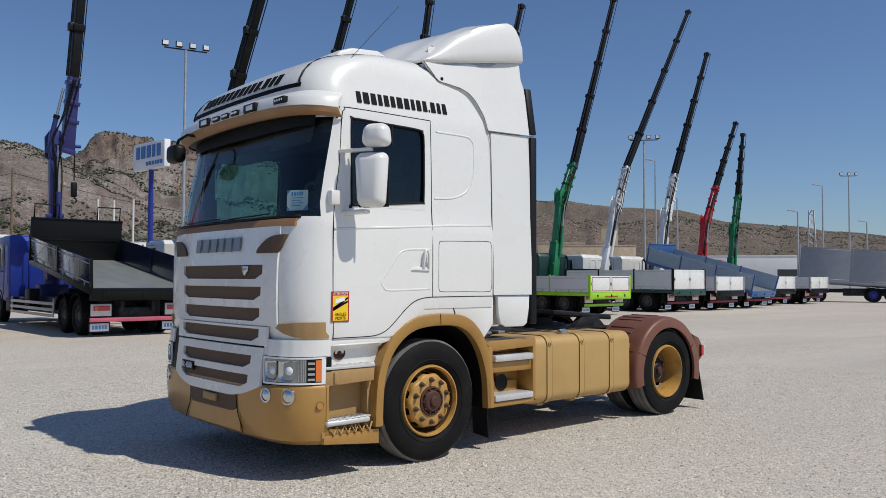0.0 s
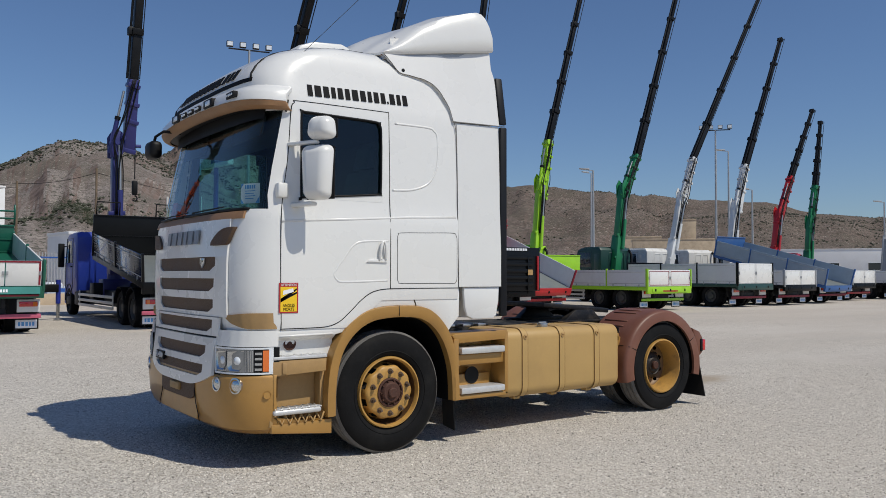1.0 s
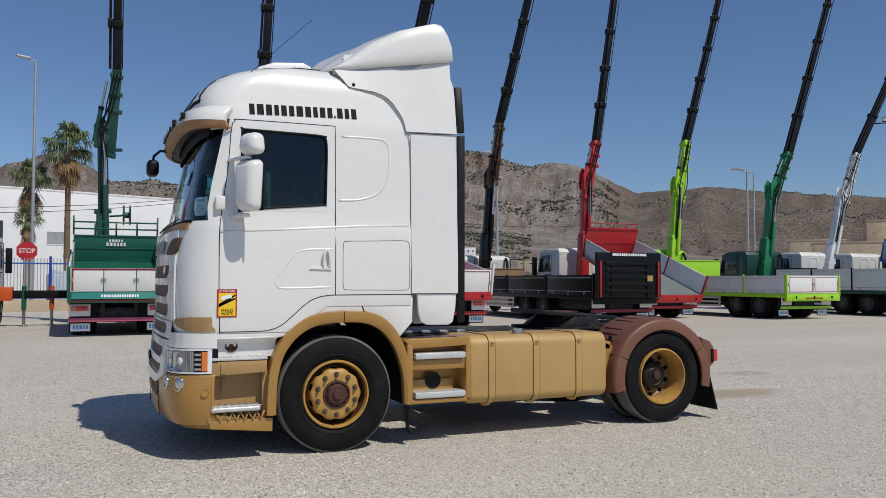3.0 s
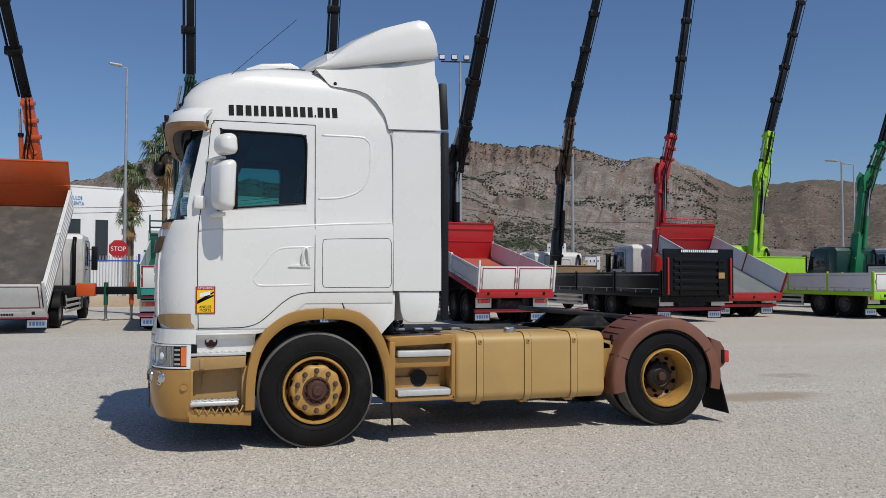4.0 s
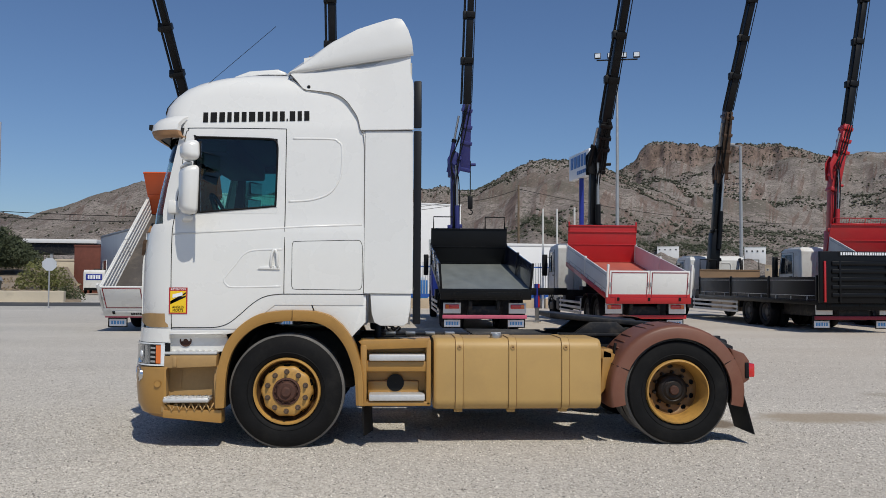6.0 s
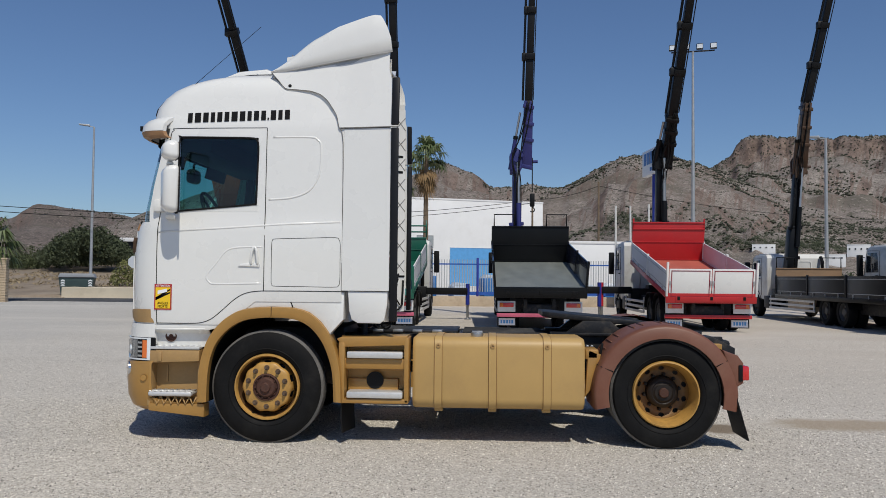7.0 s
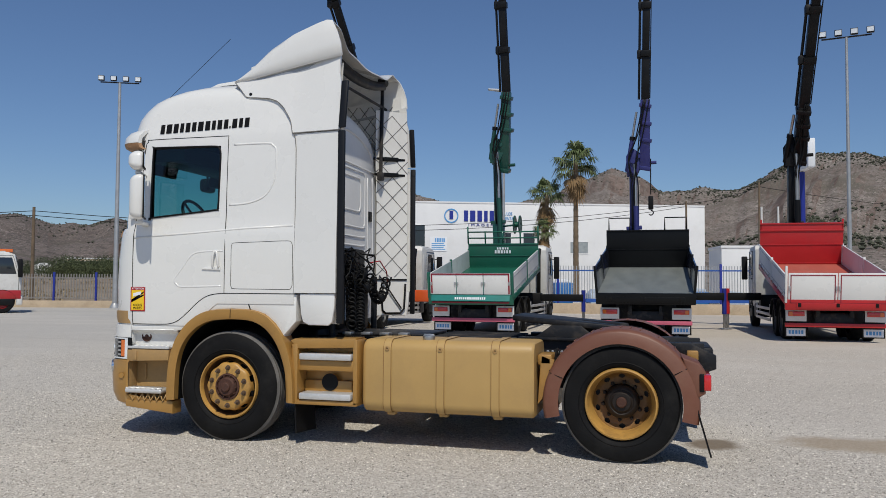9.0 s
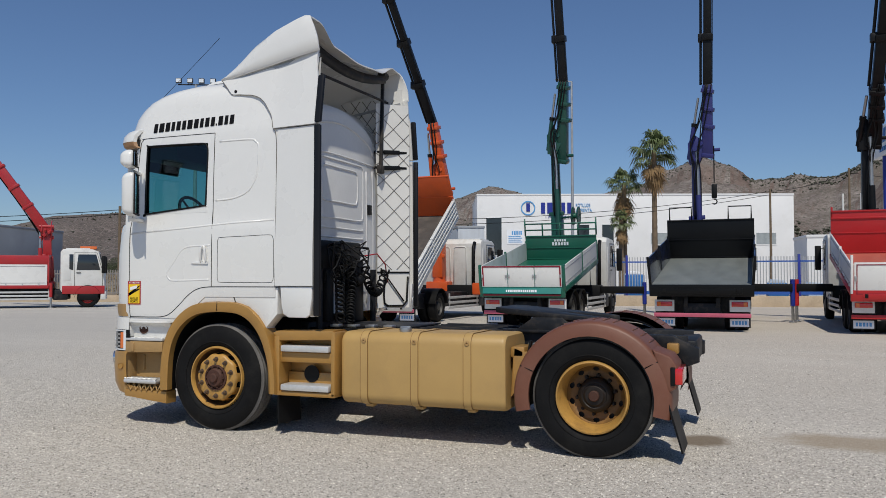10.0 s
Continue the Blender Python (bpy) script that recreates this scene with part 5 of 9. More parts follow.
grid_skin(bm, rows, lambda p: Vector((p[0] + .002, p[1] * .985, p[2] - .016)))
for v in bm.verts:
    v.co.y *= 1 + (.085 if v.co.y < 0 else .05) * max(0, min(1, v.co.x))
    if v.co.y > .6 and v.co.x > 0:
        v.co.x *= 1 - .10 * min(1, (v.co.y - .6) / .5)
part("roof_deflector", bm, WHITE, truck, "white roof wind deflector", smooth=45)
for sg in (-1, 1):
    bm = bm_new()
    grid_skin(bm, [[(-.02, sg * y, 3.485), (1.10 if sg < 0 else .95, sg * (y + (.07 if sg < 0 else .04)), 3.67 if sg < 0 else 3.65)] for y in (1.05, 1.115)], (0, 0, -.03))
    part("deflector_seal", bm, GALV, truck)
# quilted side linings above the cab roof
for sg in (-1, 1):
    def upper_side(x, z):
        return (x, sg * (1.075 + .10 * (x - .3) - .08 * max(0, z - 3.4)), z)
    bm = bm_new()
    grid_skin(bm, [[upper_side(x, z) for z in (3.12, 3.3, 3.5, 3.66 + .16 * x)] for x in (.10, .35, .6, .80, .97)], (0, sg * .006, 0))
    ul = part("upper_lining", bm, CLOTH, truck, "white quilted lining under the deflector")
    bm = bm_new()
    for k in range(6):
        for s2 in (1, -1):
            pts = []
            for q in range(13):
                z = 3.15 + .55 * q / 12
                x = .15 * k + (.42 * q / 12 if s2 > 0 else .42 * (1 - q / 12))
                if .12 < x < .96:
                    pts.append(Vector(upper_side(x, z)) - Vector((0, sg * .003, 0)))
            if len(pts) > 2:
                tube(bm, pts, .0045, 5)
    part("lining_seam", bm, SEAM, ul)
bm = bm_new()
pts = [(.80, y, 3.79 + .13 * (abs(y) / .95) ** 2) for y in (-.95, -.7, -.45, -.2, 0, .2, .45, .7, .95)]
grid_skin(bm, [[(x + dx, y, z + dz) for dx, dz in ((-.03, -.05), (.03, -.05), (.03, .05), (-.03, .05), (-.03, -.05))] for x, y, z in pts])
frame_part = part("deflector_frame", bm, CHASSIS, truck, "dark steel support frame")
for sg in (-1, 1):
    bm = bm_new()
    beam(bm, (.80, sg * .87, 2.78), (.785, sg * .96, 3.98), .04, .045, .008)
    rod(bm, (.79, sg * .90, 3.97), (.79, sg * 1.02, 3.97), .05, None, 12)
    box(bm, .77, .83, sg * .82, sg * .92, 2.76, 2.86, .01)
    part("frame_post", bm, CHASSIS, frame_part)
bm = bm_new()
rod(bm, (.79, -1.08, 3.62), (.79, 1.08, 3.66), .016, None, 8)
part("cross_rod", bm, CHASSIS, frame_part)

# rear wall of the cab: an arched panel with rounded shoulders and pressed ribs
BACK = [(-.94, 1.12), (-.94, 2.2), (-.925, 2.6), (-.885, 2.95), (-.86, 3.12), (-.80, 3.20), (-.72, 3.25), (-.58, 3.30), (-.41, 3.34), (-.2, 3.375), (0, 3.385)]
BACK = BACK + [(-y, z) for y, z in BACK[::-1][1:]]
bm = bm_new()
rows = []
for x, k, dz in ((.40, 1.0, .03), (.60, 1.0, .02), (.672, 1.0, .008), (.700, .985, -.008), (.716, .965, -.03)):
    rows.append([(x, y * k, z if z < 1.2 else 1.12 + (z - 1.12) * (1 + (k - 1) * .6) + dz * (1 if z > 2.9 else 0)) for y, z in BACK])
grid_skin(bm, rows)
bm.faces.new([v for v in bm.verts[-len(BACK):]])
bmesh.ops.recalc_face_normals(bm, faces=bm.faces[:])
back = part("cab_back_wall", bm, GREY_CAB, truck, "pressed grey-white cab back with an arched top")


def back_rib(pts, r=.012, n=4):
    bm = bm_new()
    tube(bm, [(.714, y, z) for y, z, _ in curve([(a, b, 0) for a, b in pts], n)], r, 8)
    part("pressed_rib", bm, GREY_CAB, back)


back_rib([(y * .955, z - .17) for y, z in BACK[4:-4]], .014, 2)
back_rib([(-.88, 2.84), (0, 2.86), (.88, 2.84)])
for h, z0, z1 in ((.56, 2.16, 2.80), (.42, 2.34, 2.72)):
    back_rib([(-h, z0 + .1), (-h, z1 - .08), (-h + .03, z1 - .02), (-h + .09, z1), (0, z1), (h - .09, z1), (h - .03, z1 - .02), (h, z1 - .08), (h, z0 + .1), (h - .02, z0 + .03), (h - .08, z0), (0, z0), (-h + .08, z0), (-h + .02, z0 + .03), (-h, z0 + .1)])
for z in (1.88, 1.95, 2.05):
    back_rib([(-.56, z), (0, z), (.50, z), (.55, z + .02)])
for sg in (-1, 1):
    back_rib([(sg * .66, 1.2), (sg * .66, 2.0), (sg * .64, 2.76)])
    back_rib([(sg * .83, 1.2), (sg * .83, 2.2), (sg * .80, 2.78)], .010)
bm = bm_new()
box(bm, .712, .735, .66, .77, 2.25, 2.37, .01)
part("vent", bm, BLACK, back)

# interior
bm = bm_new()
prism(bm, [(-1.30, 1.55), (-.95, 1.55), (-.93, 1.93), (-1.05, 2.03), (-1.28, 2.03)], -1.0, 1.0, "y", .03)
part("dashboard", bm, INTERIOR, truck)
bm = bm_new()
box(bm, -1.2, .66, -1.2, 1.2, 1.40, 1.50)
box(bm, .58, .62, -1.2, 1.2, 1.5, 2.95)
box(bm, -1.0, .6, -1.17, 1.17, 2.93, 2.96)
part("cab_lining", bm, INTERIOR, truck)
for sg in (-1, 1):
    for x0, x1, z0, z1 in ((-1.0, .6, 1.5, 2.16), (-1.0, .6, 2.85, 2.95), (-.115, .6, 2.16, 2.85)):
        bm = bm_new()
        box(bm, x0, x1, sg * 1.222, sg * 1.19, z0, z1)
        part("door_trim", bm, INTERIOR, truck)
    bm = bm_new()
    prism(bm, [(-1.02, 2.16), (-.875, 2.16), (-.875, 2.85), (-.93, 2.85)], sg * 1.222, sg * 1.19, "y")
    part("pillar_trim", bm, INTERIOR, truck)
bm = bm_new()
box(bm, -1.02, -.60, -1.1, 1.1, 2.74, 2.93, .03)
part("overhead_locker", bm, INTERIOR, truck)
for y in (-.75, .55):
    bm = bm_new()
    prism(bm, [(-1.10, 2.86), (-1.08, 2.86), (-1.13, 2.66), (-1.15, 2.66)], y - .32, y + .32, "y", .008)
    part("sun_blind", bm, INTERIOR, truck)
for y in (-.62, .62):
    bm = bm_new()
    box(bm, -.55, -.08, y - .26, y + .26, 1.75, 1.92, .05)
    st = part("seat", bm, SEAT, truck)
    bm = bm_new()
    prism(bm, [(-.15, 1.85), (.0, 1.85), (.13, 2.48), (.02, 2.50)], y - .25, y + .25, "y", .04)
    part("backrest", bm, SEAT, st)
    bm = bm_new()
    prism(bm, [(.02, 2.52), (.12, 2.52), (.15, 2.72), (.07, 2.73)], y - .14, y + .14, "y", .03)
    part("headrest", bm, SEAT, st)
    bm = bm_new()
    box(bm, -.48, -.15, y - .2, y + .2, 1.5, 1.76, .02)
    part("seat_base", bm, INTERIOR, st)
bm = bm_new()
pts = []
for k in range(24):
    a = 2 * math.pi * k / 24
    pts.append((-.74 - .10 * math.sin(a), -.62 + .235 * math.cos(a), 2.19 + .205 * math.sin(a)))
tube(bm, pts, .017, 8, True)
rod(bm, (-.74, -.62, 2.19), (-.95, -.62, 1.92), .035)
for a in (0, 2.1, 4.2):
    beam(bm, (-.75, -.62, 2.18), (-.74 - .10 * math.sin(a), -.62 + .23 * math.cos(a), 2.19 + .20 * math.sin(a)), .03, .015)
part("steering_wheel", bm, INTERIOR, truck, "black steering wheel")
bm = bm_new()
box(bm, -.11, .11, -.002, .002, -.095, .095)
sh = part("notice_sheet", bm, PAPER, truck, "white and blue sheet behind the windscreen")
sh.matrix_basis = pose(-1.165, -.92, 2.205, 0, 0, -62) @ Matrix.Diagonal((.88, 1, .86, 1))
marks(5, .05, pose(0, -.004, .062, 90), LIGHT_BLUE, sh, .001, .13)
for k in range(4):
    bm = bm_new()
    box(bm, -.06, .06 - .02 * (k % 2), -.004, -.002, .02 - k * .024, .027 - k * .024)
    part("print_bar", bm, LIGHT_BLUE, sh)
for pts in ([(-.11, -.095), (-.075, -.095), (-.11, -.045)], [(.11, -.095), (.06, -.095), (.11, -.03)], [(-.11, .095), (-.075, .095), (-.11, .05)]):
    bm = bm_new()
    prism(bm, pts, -.0035, -.002, "y")
    part("print_corner", bm, LIGHT_BLUE, sh)
bm = bm_new()
prism(bm, [(-1.28, 2.04), (-1.22, 2.04), (-1.2, 2.22), (-1.25, 2.24)], .72, .86, "y", .01)
part("red_folder", bm, RED_PAINT, truck)

# warning sticker on the door: red frame, yellow picture, two lines of words
def sticker(parent, x0, x1, z0, z1, y):
    bm = bm_new()
    box(bm, x0, x1, y - .002, y, z0, z1)
    st = part("warning_sticker", bm, RED_PAINT, parent, "red and yellow blind-spot warning sticker")
    w, h = x1 - x0, z1 - z0
    bm = bm_new()
    box(bm, x0 + .012, x1 - .012, y - .004, y - .002, z0 + .012, z1 - .032)
    part("sticker_field", bm, YELLOW, st)
    bm = bm_new()
    for s in ((.06, .50), (.06, .62), ):
        prism(bm, [(x0 + w * .08, z0 + h * s[0] * 6.0), (x0 + w * .92, z0 + h * (s[1] + .14)), (x0 + w * .92, z0 + h * (s[1] + .20)), (x0 + w * .08, z0 + h * (s[0] * 6.0 + .12))], y - .0052, y - .004)
    part("sticker_stripe", bm, INK, st)
    bm = bm_new()
    prism(bm, [(x0 + w * .2, z0 + h * .60), (x0 + w * .75, z0 + h * .70), (x0 + w * .72, z0 + h * .82), (x0 + w * .2, z0 + h * .74)], y - .0065, y - .005)
    part("sticker_truck", bm, PAPER, st)
    lettering("ATTENTION", .026, pose((x0 + x1) / 2, y - .003, z1 - .017, 90), PAPER, st, .001, w * .8)
    lettering("ANGLES", .034, pose((x0 + x1) / 2, y - .005, z0 + .060, 90), INK, st, .001, w * .62)
    lettering("MORTS", .034, pose((x0 + x1) / 2, y - .005, z0 + .030, 90), INK, st, .001, w * .56)


sticker(truck, -1.065, -.90, 1.235, 1.475, -1.274)

# mirrors: housings turned towards the driver
for sg in (-1, 1):
    for z0, z1, lw, cx, cy in ((2.115, 2.575, .30, -.850, 1.49), (2.595, 2.79, .27, -.832, 1.53)):
        h = z1 - z0
        place = Matrix.Translation((cx, sg * cy, (z0 + z1) / 2)) @ pose(0, 0, 0, 0, 0, -sg * 31)
        bm = bm_new()
        bmesh.ops.create_cube(bm, size=1, matrix=Matrix.LocRotScale((0, 0, 0), None, (.125, lw, h)))
        for v in bm.verts:
            if v.co.x < 0:
                v.co.y *= .74
                v.co.z *= .88
            if v.co.z < 0 and h > .3:
                v.co.y *= .90
            if v.co.z > 0 and h < .3:
                v.co.y *= .82
        bmesh.ops.bevel(bm, geom=bm.edges[:], offset=.058, segments=6, affect="EDGES", profile=.5)
        for v in bm.verts:
            # the shell bulges and its lower end narrows
            v.co.x -= .02 * (1 - (2 * v.co.z / h) ** 2) * (1 if v.co.x < 0 else 0)
            if h > .3:
                v.co.y *= 1 - .10 * max(0, -2 * v.co.z / h)
        bmesh.ops.transform(bm, matrix=place, verts=bm.verts[:])
        mi = part("mirror_housing", bm, WHITE, truck, "white mirror housing", smooth=60)
        bm = bm_new()
        box(bm, .052, .066, -lw / 2 + .022, lw / 2 - .022, -h / 2 + .022, h / 2 - .022, .004)
        bmesh.ops.transform(bm, matrix=place, verts=bm.verts[:])
        part("mirror_rim", bm, BLACK, mi)
        bm = bm_new()
        box(bm, .064, .069, -lw / 2 + .034, lw / 2 - .034, -h / 2 + .034, h / 2 - .034)
        bmesh.ops.transform(bm, matrix=place, verts=bm.verts[:])
        part("mirror_glass", bm, MIRROR, mi)
    bm = bm_new()
    beam(bm, (-.97, sg * 1.23, 2.585), (-.85, sg * 1.50, 2.585), .06, .03, .012)
    part("mirror_arm", bm, WHITE, truck)
    bm = bm_new()
    beam(bm, (-.93, sg * 1.24, 2.095), (-.86, sg * 1.46, 2.10), .085, .035, .014)
    part("mirror_arm", bm, WHITE, truck)
    bm = bm_new()
    box(bm, -1.09, -.99, sg * 1.30, sg * 1.20, 2.15, 2.27, .02)
    part("mirror_mount", bm, WHITE, truck)
# front kerb mirror on the far side
bm = bm_new()
bmesh.ops.create_cube(bm, size=1, matrix=Matrix.LocRotScale((-1.47, .77, 2.74), None, (.12, .23, .17)))
bmesh.ops.bevel(bm, geom=bm.edges[:], offset=.045, segments=3, affect="EDGES", profile=.5)
km = part("kerb_mirror", bm, BLACK, truck, "black ramp mirror on a bent arm")
bm = bm_new()
tube(bm, [(-1.26, .60, 2.90), (-1.40, .68, 2.92), (-1.46, .74, 2.87), (-1.47, .77, 2.80)], .014, 8)
part("mirror_stalk", bm, BLACK, km)


# ---- wheels
def wheel(name, x, y_face, sg, R, front, parent, twin=False):
    """Tyre, gold rim with bolts and hub; y_face: outer face of the tyre."""
    w = new(name)
    w.parent = parent
    w.matrix_basis = Matrix.Translation((x, y_face, R - .008)) @ (Matrix.Identity(4) if sg < 0 else pose(0, 0, 0, 0, 0, 180))
    tagged(w, "gold steel truck wheel with a black tyre")
    # along +y the wheel goes inwards
    W = .30
    for k in range(2 if twin else 1):
        o = k * .34
        bm = bm_new()
        lathe(bm, [(.315, .035 + o), (.335, .012 + o), (.37, .002 + o), (.43, .0 + o), (.475, .012 + o), (R - .026, .030 + o), (R - .020, .036 + o)], seg=64)
        lathe(bm, [(R - .006, W - .052 + o), (R - .03, W - .03 + o), (.44, W + o), (.33, W - .02 + o), (.30, W - .04 + o), (.30, .05 + o), (.315, .035 + o)], seg=64)
        lathe(bm, [(.352, .010 + o), (.356, .0 + o), (.362, .004 + o)], seg=64)
        ty = part("tyre", bm, RUBBER, w, "black truck tyre")
        bm = bm_new()
        prof = [(R - .020, .036 + o), (R - .006, .052 + o)]
        for g in (.085, .15, .215):
            prof += [(R, g - .028 + o), (R, g - .007 + o), (R - .014, g - .005 + o), (R - .014, g + .005 + o), (R, g + .007 + o)]
        prof += [(R - .006, W - .052 + o)]
        lathe(bm, prof, seg=72)
        part("tread", bm, TREAD, ty, "dusty grey tread")
    bm = bm_new()
    if front:
        lathe(bm, [(.312, .04), (.304, .012), (.292, .010), (.284, .026), (.280, .05)], seg=56)
        rim = part("rim", bm, GOLD_RIM, w, "gold steel rim")
        bm = bm_new()
        lathe(bm, [(.280, .05), (.272, .09), (.262, .14), (.245, .165)], seg=56)
        part("rim_well", bm, RIM_GRIME, rim, "brake-dusted brown rim well")
        # disc with vent holes, bulging outwards
        bm = bm_new()
        n = 60
        n = 120
        prof = [(.250, .155), (.240, .105), (.232, .050), (.224, .028), (.210, .018), (.17, .012), (.105, .012)]
        rings = [[bm.verts.new(((r + (.006 * math.cos(2 * math.pi * k / 12) if .2 < r < .235 else 0)) * math.cos(2 * math.pi * k / n), a, (r + (.006 * math.cos(2 * math.pi * k / 12) if .2 < r < .235 else 0)) * math.sin(2 * math.pi * k / n))) for k in range(n)] for r, a in prof]
        for i, (A, B) in enumerate(zip(rings, rings[1:])):
            for k in range(n):
                if i == 1 and k % 12 in (4, 5, 6, 7, 8):
                    continue
                bm.faces.new((A[k], A[(k + 1) % n], B[(k + 1) % n], B[k]))
        part("disc", bm, GOLD_RIM, rim)
        bm = bm_new()
        lathe(bm, [(.262, .165), (.14, .14), (.001, .14)], seg=40)
        part("brake_drum", bm, CHASSIS, rim)
        bm = bm_new()
        lathe(bm, [(.128, .014), (.126, .0), (.112, -.004), (.106, .010), (.098, .010), (.090, -.014), (.078, -.024), (.048, -.026), (.044, -.042), (.036, -.048), (.001, -.048)], seg=36)
        part("hub", bm, RUST, w, "rusty brown hub")
        for k in range(10):
            a = 2 * math.pi * (k + .5) / 10
            bm = bm_new()
            rod(bm, (.180 * math.cos(a), .016, .180 * math.sin(a)), (.180 * math.cos(a), -.016, .180 * math.sin(a)), .019, .016, 6)
            rod(bm, (.180 * math.cos(a), -.016, .180 * math.sin(a)), (.180 * math.cos(a), -.030, .180 * math.sin(a)), .011, .010, 8)
            lathe(bm, [(.026, .013), (.024, .009), (.018, .009)], (.180 * math.cos(a), 0, .180 * math.sin(a)), "y", 12)
            part("wheel_nut", bm, NUT, w)
        for k in range(10):
            a = 2 * math.pi * k / 10
            bm = bm_new()
            rod(bm, (.100 * math.cos(a), .01, .100 * math.sin(a)), (.100 * math.cos(a), -.014, .100 * math.sin(a)), .008, .008, 6)
            part("hub_bolt", bm, RUST, w)
    else:
        lathe(bm, [(.312, .045), (.302, .012), (.290, .008), (.280, .030), (.272, .07), (.262, .10), (.256, .155), (.250, .215)], seg=56)
        rim = part("rim", bm, GOLD_RIM, w, "deep gold steel rim")
        bm = bm_new()
        n = 240
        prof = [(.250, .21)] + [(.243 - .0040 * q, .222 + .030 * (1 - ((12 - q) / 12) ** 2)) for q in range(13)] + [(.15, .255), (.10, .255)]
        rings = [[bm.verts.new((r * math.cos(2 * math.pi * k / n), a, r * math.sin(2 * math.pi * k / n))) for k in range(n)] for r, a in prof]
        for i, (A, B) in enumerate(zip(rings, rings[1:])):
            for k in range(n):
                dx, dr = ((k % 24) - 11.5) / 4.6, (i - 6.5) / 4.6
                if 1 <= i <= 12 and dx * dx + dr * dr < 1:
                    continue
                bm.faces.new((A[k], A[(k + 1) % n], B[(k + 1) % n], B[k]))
        # disc colour already carries the rim's shade as well as grime
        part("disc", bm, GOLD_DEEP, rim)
        bm = bm_new()
        lathe(bm, [(.26, .285), (.14, .285), (.001, .285)], seg=40)
        part("brake_drum", bm, CHASSIS, rim)
        bm = bm_new()
        lathe(bm, [(.152, .256), (.146, .18), (.126, .156), (.108, .150), (.100, .156), (.088, .150), (.078, .140), (.045, .140)], seg=36)
        part("hub", bm, HUB_DARK, w, "dark greasy hub")
        bm = bm_new()
        lathe(bm, [(.047, .175), (.045, .115), (.038, .108), (.001, .108)], seg=24)
        part("hub_cap", bm, RUST, w, "brown hub cap")
        for k in range(10):
            a = 2 * math.pi * (k + .3) / 10
            bm = bm_new()
            rod(bm, (.166 * math.cos(a), .254, .166 * math.sin(a)), (.166 * math.cos(a), .215, .166 * math.sin(a)), .019, .016, 6)
            rod(bm, (.166 * math.cos(a), .215, .166 * math.sin(a)), (.166 * math.cos(a), .20, .166 * math.sin(a)), .010, .009, 8)
            part("wheel_nut", bm, HUB_DARK, w)
    return w


wheel("front_wheel", 0, -1.235, -1, .530, True, truck)
wheel("front_wheel", 0, 1.235, 1, .530, True, truck)
wheel("rear_wheel", 3.70, -1.17, -1, .510, False, truck, True)
wheel("rear_wheel", 3.70, 1.17, 1, .510, False, truck, True)
bm = bm_new()
rod(bm, (0, -1.0, .5), (0, 1.0, .5), .07)
part("front_axle", bm, CHASSIS, truck)
bm = bm_new()
rod(bm, (3.7, -1.0, .5), (3.7, 1.0, .5), .09)
lathe(bm, [(.05, -.25), (.2, -.18), (.24, 0), (.2, .18), (.05, .25)], (3.7, 0, .5), "y", 20)
part("rear_axle", bm, CHASSIS, truck)

# ---- chassis, tank, step box
for y in (-.385, .385):
    bm = bm_new()
    box(bm, -1.0, 4.42, y - .035, y + .035, .72, .985, .006)
    part("frame_rail", bm, CHASSIS, truck, "dark steel frame rail")
for x in (.9, 1.9, 2.7, 4.3):
    bm = bm_new()
    box(bm, x - .05, x + .05, -.36, .36, .74, .93, .01)
    part("cross_member", bm, CHASSIS, truck)
bm = bm_new()
rod(bm, (.6, 0, .62), (3.5, 0, .52), .06)
part("drive_shaft", bm, CHASSIS, truck)
bm = bm_new()
box(bm, -.9, .6, -.45, .45, .45, 1.05, .05)
part("engine_block", bm, CHASSIS, truck)
